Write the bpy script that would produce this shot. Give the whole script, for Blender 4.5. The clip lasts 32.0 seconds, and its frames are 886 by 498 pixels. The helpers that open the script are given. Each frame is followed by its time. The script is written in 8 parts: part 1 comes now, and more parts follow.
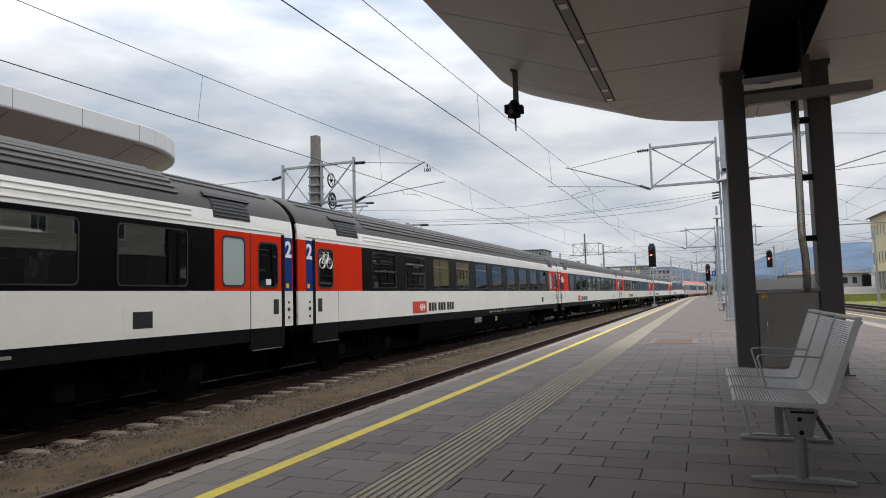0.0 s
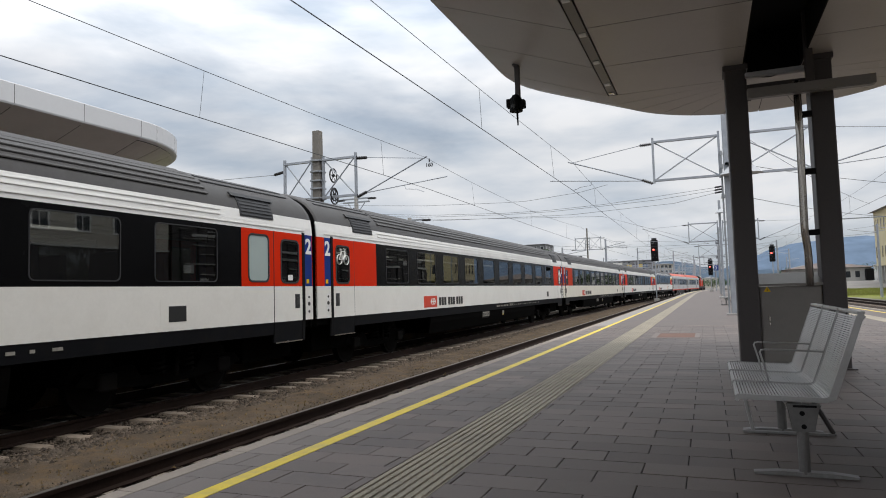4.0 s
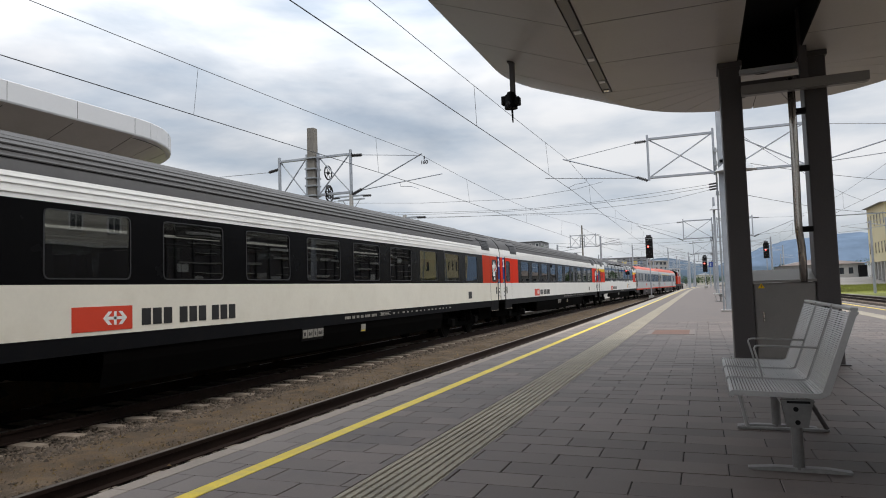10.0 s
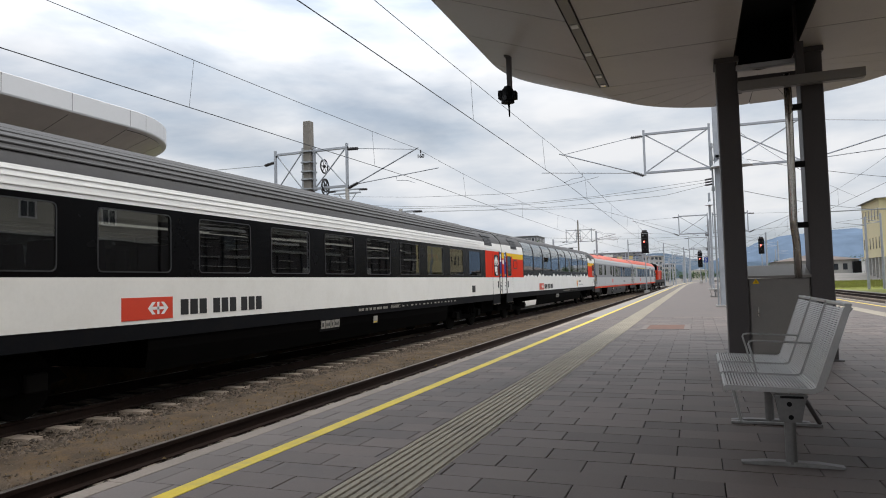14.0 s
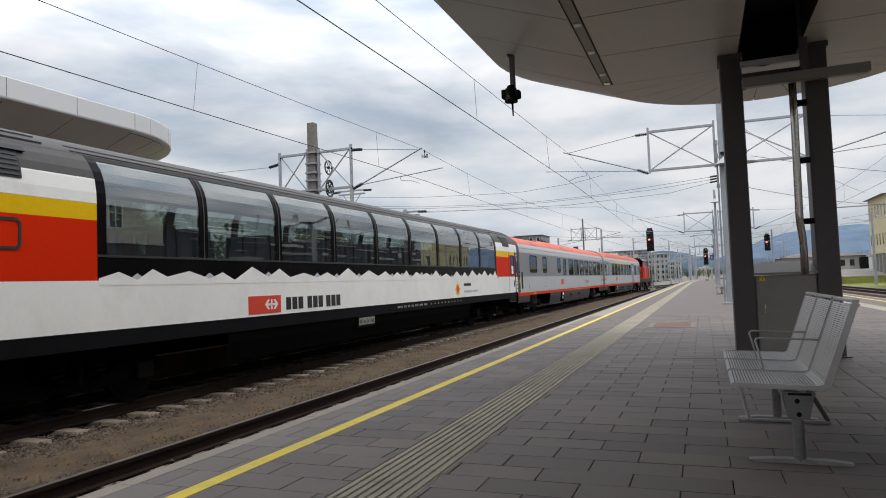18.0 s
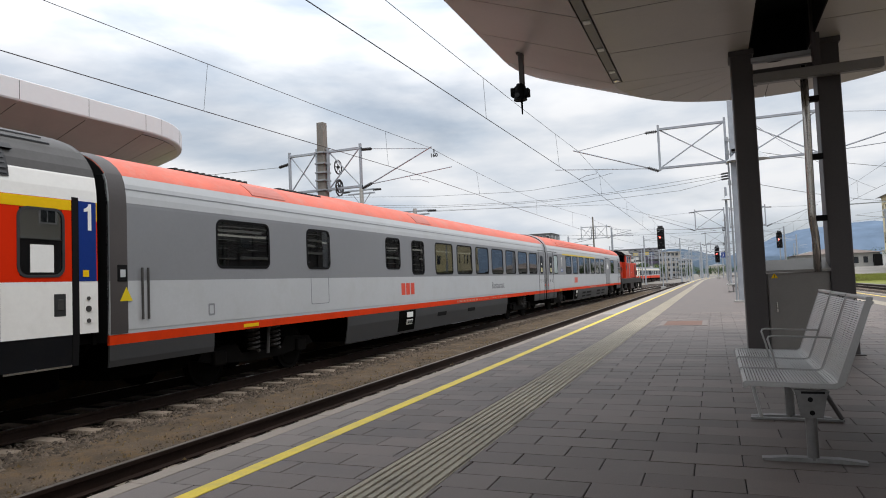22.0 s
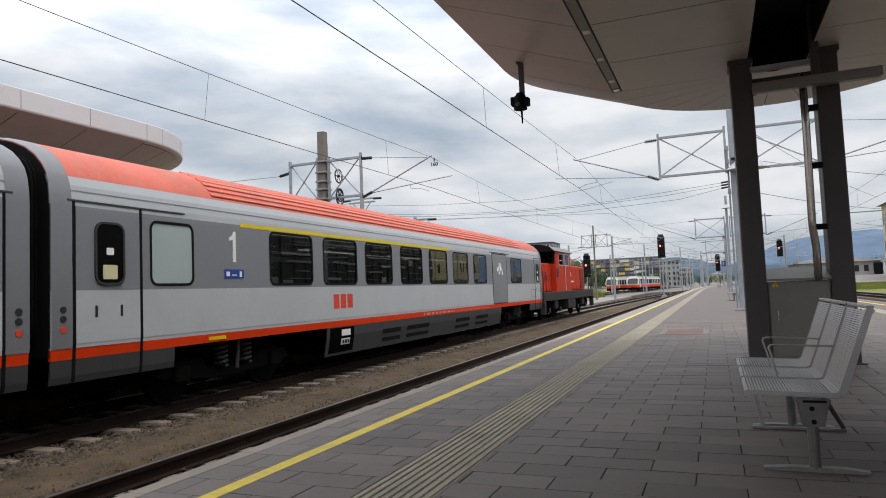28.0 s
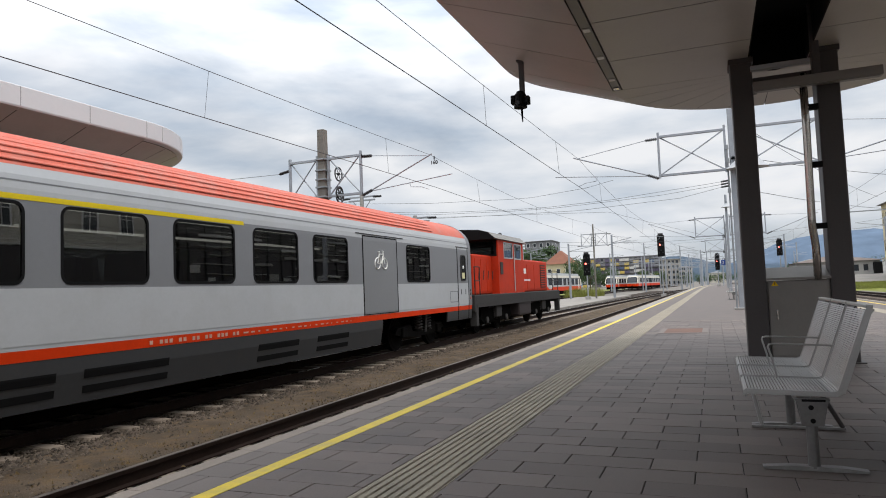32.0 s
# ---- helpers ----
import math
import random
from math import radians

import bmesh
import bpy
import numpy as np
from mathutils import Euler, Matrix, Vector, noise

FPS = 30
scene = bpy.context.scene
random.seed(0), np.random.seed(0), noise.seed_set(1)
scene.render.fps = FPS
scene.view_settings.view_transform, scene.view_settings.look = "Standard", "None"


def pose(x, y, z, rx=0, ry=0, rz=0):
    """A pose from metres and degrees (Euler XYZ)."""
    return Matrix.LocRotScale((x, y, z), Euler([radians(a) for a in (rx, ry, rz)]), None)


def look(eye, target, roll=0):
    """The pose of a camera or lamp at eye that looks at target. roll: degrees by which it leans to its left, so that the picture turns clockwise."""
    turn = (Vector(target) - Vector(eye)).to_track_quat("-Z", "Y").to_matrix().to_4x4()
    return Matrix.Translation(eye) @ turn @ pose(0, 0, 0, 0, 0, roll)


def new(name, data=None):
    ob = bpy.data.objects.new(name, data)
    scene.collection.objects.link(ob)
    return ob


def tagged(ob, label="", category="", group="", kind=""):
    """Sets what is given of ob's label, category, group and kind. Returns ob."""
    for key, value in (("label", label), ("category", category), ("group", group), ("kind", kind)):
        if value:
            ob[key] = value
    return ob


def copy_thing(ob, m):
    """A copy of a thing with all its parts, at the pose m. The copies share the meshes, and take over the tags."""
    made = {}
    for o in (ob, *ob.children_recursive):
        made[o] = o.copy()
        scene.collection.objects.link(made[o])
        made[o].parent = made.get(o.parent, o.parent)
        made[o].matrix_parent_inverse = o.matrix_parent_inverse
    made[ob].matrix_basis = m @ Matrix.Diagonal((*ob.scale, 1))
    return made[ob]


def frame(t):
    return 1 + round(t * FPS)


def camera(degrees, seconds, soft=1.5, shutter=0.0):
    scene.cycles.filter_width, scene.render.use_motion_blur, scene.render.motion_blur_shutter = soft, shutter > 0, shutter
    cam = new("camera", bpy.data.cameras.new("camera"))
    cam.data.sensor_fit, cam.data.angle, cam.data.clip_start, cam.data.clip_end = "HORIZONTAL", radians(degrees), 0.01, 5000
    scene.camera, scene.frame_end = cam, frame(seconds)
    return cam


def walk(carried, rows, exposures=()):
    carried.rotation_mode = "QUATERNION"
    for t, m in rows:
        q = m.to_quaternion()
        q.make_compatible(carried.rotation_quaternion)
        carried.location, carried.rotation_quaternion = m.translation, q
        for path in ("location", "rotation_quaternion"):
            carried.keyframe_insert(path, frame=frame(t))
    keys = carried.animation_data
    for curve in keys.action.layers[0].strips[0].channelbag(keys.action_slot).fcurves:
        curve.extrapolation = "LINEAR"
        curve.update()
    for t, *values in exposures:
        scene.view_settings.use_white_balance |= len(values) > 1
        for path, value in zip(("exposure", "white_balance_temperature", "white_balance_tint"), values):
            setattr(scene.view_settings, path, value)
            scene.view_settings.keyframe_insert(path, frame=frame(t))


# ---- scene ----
cam = camera(67.0, 32.0, soft=1.0, shutter=0.0)
EYE = (0.0, 0.0, 1.09)
# seconds, yaw, pitch, roll of the camera, which stands still and sways a little
PATH = (
    (0, 21.35, 4.20, 1.57), (0.5, 21.47, 4.33, 1.49), (1, 21.52, 4.40, 1.45), (1.5, 21.52, 4.27, 1.48), (2, 21.41, 4.20, 1.60),
    (2.5, 21.19, 3.76, 1.71), (3, 21.32, 3.79, 1.60), (3.5, 21.60, 3.77, 1.63), (5.5, 21.23, 3.81, 1.98), (6, 21.55, 4.02, 1.91),
    (6.5, 21.46, 4.17, 1.88), (7, 21.06, 3.99, 1.62), (7.5, 21.12, 3.94, 1.67), (8, 20.99, 3.86, 1.71), (8.5, 20.87, 3.73, 1.81),
    (9, 20.99, 3.65, 1.79), (9.5, 21.13, 3.64, 1.78), (10, 21.14, 3.53, 1.82), (10.5, 21.14, 3.52, 1.87), (11, 20.92, 3.39, 1.92),
    (11.5, 20.89, 3.34, 2.03), (12, 21.04, 3.28, 1.92), (12.5, 20.69, 3.11, 1.49), (13, 20.49, 2.88, 1.39), (13.5, 20.83, 3.04, 1.48),
    (14, 20.78, 3.02, 1.58), (14.5, 20.62, 3.00, 1.72), (16.5, 20.90, 3.28, 1.70), (17, 20.76, 3.29, 1.83), (17.5, 20.74, 3.16, 1.95),
    (18, 21.23, 3.03, 2.13), (18.5, 21.32, 2.73, 2.41), (19, 20.33, 2.75, 2.30), (19.5, 20.98, 2.96, 2.95), (20, 21.19, 3.28, 2.98),
    (20.5, 21.22, 3.15, 2.60), (21, 21.33, 2.71, 2.72), (21.5, 21.74, 2.38, 2.43), (22, 22.08, 2.97, 2.35), (22.5, 21.95, 3.23, 2.19),
    (23, 22.03, 3.29, 2.28), (23.5, 21.97, 3.37, 2.30), (24, 21.57, 3.42, 2.43), (24.5, 21.62, 3.50, 2.25), (25, 21.79, 3.53, 2.14),
    (25.5, 21.88, 3.78, 2.25), (27.5, 21.95, 3.66, 2.43), (28, 22.11, 3.72, 2.39), (28.5, 21.91, 3.71, 2.24), (29, 22.00, 3.78, 2.30),
    (29.5, 22.01, 3.77, 2.41), (30, 21.80, 3.77, 2.55), (30.5, 21.97, 3.74, 2.50), (31, 22.09, 3.73, 2.43), (31.5, 22.16, 3.59, 2.34),
    (32, 22.08, 3.57, 2.25))
walk(cam, [(t, pose(*EYE, 90 + p, r, y)) for t, y, p, r in PATH], exposures=((0.0, -0.34), (8.0, -0.34), (11.0, -0.26), (14.0, -0.23), (17.0, -0.34), (20.0, -0.21), (22.3, -0.18), (25.0, -0.3), (30.5, -0.29), (32.0, -0.22)))

# ---- world and sun: a bright overcast afternoon ----
world = bpy.data.worlds.new("world")
scene.world = world
world.use_nodes = True
wn, wl = world.node_tree.nodes, world.node_tree.links
wn.clear()
w_out, w_bg = wn.new("ShaderNodeOutputWorld"), wn.new("ShaderNodeBackground")
sky = wn.new("ShaderNodeTexSky")
sky.sky_type, sky.sun_disc = "NISHITA", False
sky.sun_elevation, sky.sun_rotation = radians(63), radians(122)
sky.air_density, sky.dust_density = 1.0, 2.5
w_co, w_map = wn.new("ShaderNodeTexCoord"), wn.new("ShaderNodeMapping")
w_map.inputs["Scale"].default_value = (1.0, 1.0, 3.6)
w_n1, w_n2 = wn.new("ShaderNodeTexNoise"), wn.new("ShaderNodeTexNoise")
w_n1.inputs["Scale"].default_value, w_n1.inputs["Detail"].default_value = 2.1, 7.0
w_n1.inputs["Roughness"].default_value, w_n1.inputs["Distortion"].default_value = 0.55, 0.35
w_n2.inputs["Scale"].default_value, w_n2.inputs["Detail"].default_value = 4.2, 6.0
w_cov, w_shade = wn.new("ShaderNodeValToRGB"), wn.new("ShaderNodeValToRGB")
w_cov.color_ramp.elements[0].position, w_cov.color_ramp.elements[1].position = 0.30, 0.52
w_cov.color_ramp.elements[0].color = (0.55, 0.55, 0.55, 1)
w_shade.color_ramp.elements[0].position, w_shade.color_ramp.elements[1].position = 0.33, 0.60
w_shade.color_ramp.elements[0].color = (6.4, 7.25, 8.35, 1)
w_shade.color_ramp.elements[1].color = (10.3, 10.45, 10.75, 1)
w_mix = wn.new("ShaderNodeMix")
w_mix.data_type = "RGBA"
wl.new(w_co.outputs["Generated"], w_map.inputs["Vector"])
wl.new(w_map.outputs["Vector"], w_n1.inputs["Vector"])
wl.new(w_map.outputs["Vector"], w_n2.inputs["Vector"])
wl.new(w_n1.outputs["Fac"], w_cov.inputs["Fac"])
wl.new(w_n2.outputs["Fac"], w_shade.inputs["Fac"])
wl.new(w_cov.outputs["Color"], w_mix.inputs["Factor"])
wl.new(sky.outputs["Color"], w_mix.inputs["A"])
wl.new(w_shade.outputs["Color"], w_mix.inputs["B"])
# an overcast sky grows brighter towards the zenith
w_sep, w_up, w_lift = wn.new("ShaderNodeSeparateXYZ"), wn.new("ShaderNodeValToRGB"), wn.new("ShaderNodeVectorMath")
w_up.color_ramp.elements[0].color, w_up.color_ramp.elements[1].color = (1.12, 1.12, 1.12, 1), (2.95, 2.95, 2.95, 1)
for spot, bright in ((0.12, 1.10), (0.22, 1.12), (0.30, 1.32), (0.44, 1.95)):
    w_up.color_ramp.elements.new(spot).color = (bright, bright, bright, 1)
w_lift.operation = "SCALE"
wl.new(w_co.outputs["Generated"], w_sep.inputs["Vector"])
wl.new(w_sep.outputs["Z"], w_up.inputs["Fac"])
wl.new(w_mix.outputs["Result"], w_lift.inputs[0])
wl.new(w_up.outputs["Color"], w_lift.inputs["Scale"])
wl.new(w_lift.outputs["Vector"], w_bg.inputs["Color"])
wl.new(w_bg.outputs["Background"], w_out.inputs["Surface"])
w_bg.inputs["Strength"].default_value = 0.088

sun = new("sun", bpy.data.lights.new("sun", "SUN"))
sun.data.energy, sun.data.angle, sun.data.color = 1.7, radians(30), (1.0, 0.93, 0.84)
sun.matrix_world = look((19, -12, 44), (0, 0, 0))


# ---- materials ----
def node(nt, kind, **props):
    n = nt.nodes.new(kind)
    for k, v in props.items():
        n.inputs[k].default_value = v
    return n


def material(name, color, rough=0.6, metal=0.0, vary=0.12, grain=40.0, patch=1.2, bump=0.15, depth=0.004,
             per_object=0.0, dirt=None, dirt_amount=0.0, spec=0.5, space="Object", coat=0.0, island=0.0):
    """A painted, stone or metal surface: colour varied at two scales, fine relief, patches of dirt."""
    m = bpy.data.materials.new(name)
    m.use_nodes = True
    nt = m.node_tree
    b = nt.nodes["Principled BSDF"]
    b.inputs["Roughness"].default_value, b.inputs["Metallic"].default_value = rough, metal
    b.inputs["Specular IOR Level"].default_value = spec
    b.inputs["Coat Weight"].default_value = coat
    co = nt.nodes.new("ShaderNodeTexCoord")
    fine, broad = node(nt, "ShaderNodeTexNoise", Scale=grain, Detail=5.0), node(nt, "ShaderNodeTexNoise", Scale=patch, Detail=4.0, Roughness=0.6)
    nt.links.new(co.outputs[space], fine.inputs["Vector"])
    nt.links.new(co.outputs[space], broad.inputs["Vector"])
    a = node(nt, "ShaderNodeMath", **{})
    a.operation = "MULTIPLY_ADD"
    nt.links.new(fine.outputs["Fac"], a.inputs[0])
    a.inputs[1].default_value = 0.5
    nt.links.new(broad.outputs["Fac"], a.inputs[2])
    r = nt.nodes.new("ShaderNodeMapRange")
    r.inputs["From Min"].default_value, r.inputs["From Max"].default_value = 0.45, 1.05
    r.inputs["To Min"].default_value, r.inputs["To Max"].default_value = 1.0 - vary, 1.0 + vary
    nt.links.new(a.outputs[0], r.inputs["Value"])
    value = r.outputs["Result"]
    for amount, kind, out in ((per_object, "ShaderNodeObjectInfo", "Random"), (island, "ShaderNodeNewGeometry", "Random Per Island")):
        if amount:
            info = nt.nodes.new(kind)
            q = nt.nodes.new("ShaderNodeMapRange")
            q.inputs["To Min"].default_value, q.inputs["To Max"].default_value = 1.0 - amount, 1.0 + amount
            nt.links.new(info.outputs[out], q.inputs["Value"])
            mul = nt.nodes.new("ShaderNodeMath")
            mul.operation = "MULTIPLY"
            nt.links.new(value, mul.inputs[0])
            nt.links.new(q.outputs["Result"], mul.inputs[1])
            value = mul.outputs[0]
    v = nt.nodes.new("ShaderNodeVectorMath")
    v.operation = "SCALE"
    v.inputs[0].default_value = color
    nt.links.new(value, v.inputs["Scale"])
    col = v.outputs["Vector"]
    if dirt:
        stain = node(nt, "ShaderNodeTexNoise", Scale=patch * 2.3, Detail=8.0, Roughness=0.7)
        nt.links.new(co.outputs[space], stain.inputs["Vector"])
        ramp = nt.nodes.new("ShaderNodeMapRange")
        ramp.inputs["From Min"].default_value, ramp.inputs["From Max"].default_value = 0.48, 0.72
        ramp.inputs["To Max"].default_value = dirt_amount
        nt.links.new(stain.outputs["Fac"], ramp.inputs["Value"])
        mx = nt.nodes.new("ShaderNodeMix")
        mx.data_type = "RGBA"
        mx.inputs["B"].default_value = (*dirt, 1)
        nt.links.new(ramp.outputs["Result"], mx.inputs["Factor"])
        nt.links.new(col, mx.inputs["A"])
        col = mx.outputs["Result"]
    nt.links.new(col, b.inputs["Base Color"])
    rr = nt.nodes.new("ShaderNodeMapRange")
    rr.inputs["To Min"].default_value, rr.inputs["To Max"].default_value = max(0.02, rough - 0.08), min(1.0, rough + 0.08)
    nt.links.new(broad.outputs["Fac"], rr.inputs["Value"])
    nt.links.new(rr.outputs["Result"], b.inputs["Roughness"])
    if bump:
        bp = node(nt, "ShaderNodeBump", Strength=bump, Distance=depth)
        nt.links.new(fine.outputs["Fac"], bp.inputs["Height"])
        nt.links.new(bp.outputs["Normal"], b.inputs["Normal"])
    return m


def glass_material(name, tint, mirror):
    """A tinted pane: dims what is seen through it and mirrors more at a slant."""
    m = bpy.data.materials.new(name)
    m.use_nodes = True
    nt = m.node_tree
    nt.nodes.remove(nt.nodes["Principled BSDF"])
    out = nt.nodes["Material Output"]
    clear, gloss = node(nt, "ShaderNodeBsdfTransparent", Color=(*tint, 1)), node(nt, "ShaderNodeBsdfGlossy", Roughness=0.012)
    lw, up, r = node(nt, "ShaderNodeLayerWeight", Blend=0.5), nt.nodes.new("ShaderNodeMath"), nt.nodes.new("ShaderNodeMapRange")
    up.operation = "POWER"
    up.inputs[1].default_value = 5.0
    r.inputs["To Min"].default_value, r.inputs["To Max"].default_value = mirror, 1.0
    wave, bp, co = node(nt, "ShaderNodeTexNoise", Scale=1.1, Detail=1.0), node(nt, "ShaderNodeBump", Strength=0.06, Distance=0.02), nt.nodes.new("ShaderNodeTexCoord")
    nt.links.new(co.outputs["Object"], wave.inputs["Vector"])
    nt.links.new(wave.outputs["Fac"], bp.inputs["Height"])
    nt.links.new(bp.outputs["Normal"], gloss.inputs["Normal"])
    mix = nt.nodes.new("ShaderNodeMixShader")
    nt.links.new(lw.outputs["Facing"], up.inputs[0])
    nt.links.new(up.outputs[0], r.inputs["Value"])
    nt.links.new(r.outputs["Result"], mix.inputs["Fac"])
    nt.links.new(clear.outputs[0], mix.inputs[1])
    nt.links.new(gloss.outputs[0], mix.inputs[2])
    nt.links.new(mix.outputs[0], out.inputs["Surface"])
    return m


def glow_material(name, color, strength):
    m = bpy.data.materials.new(name)
    m.use_nodes = True
    b = m.node_tree.nodes["Principled BSDF"]
    b.inputs["Base Color"].default_value = (*color, 1)
    b.inputs["Emission Color"].default_value = (*color, 1)
    b.inputs["Emission Strength"].default_value = strength
    return m


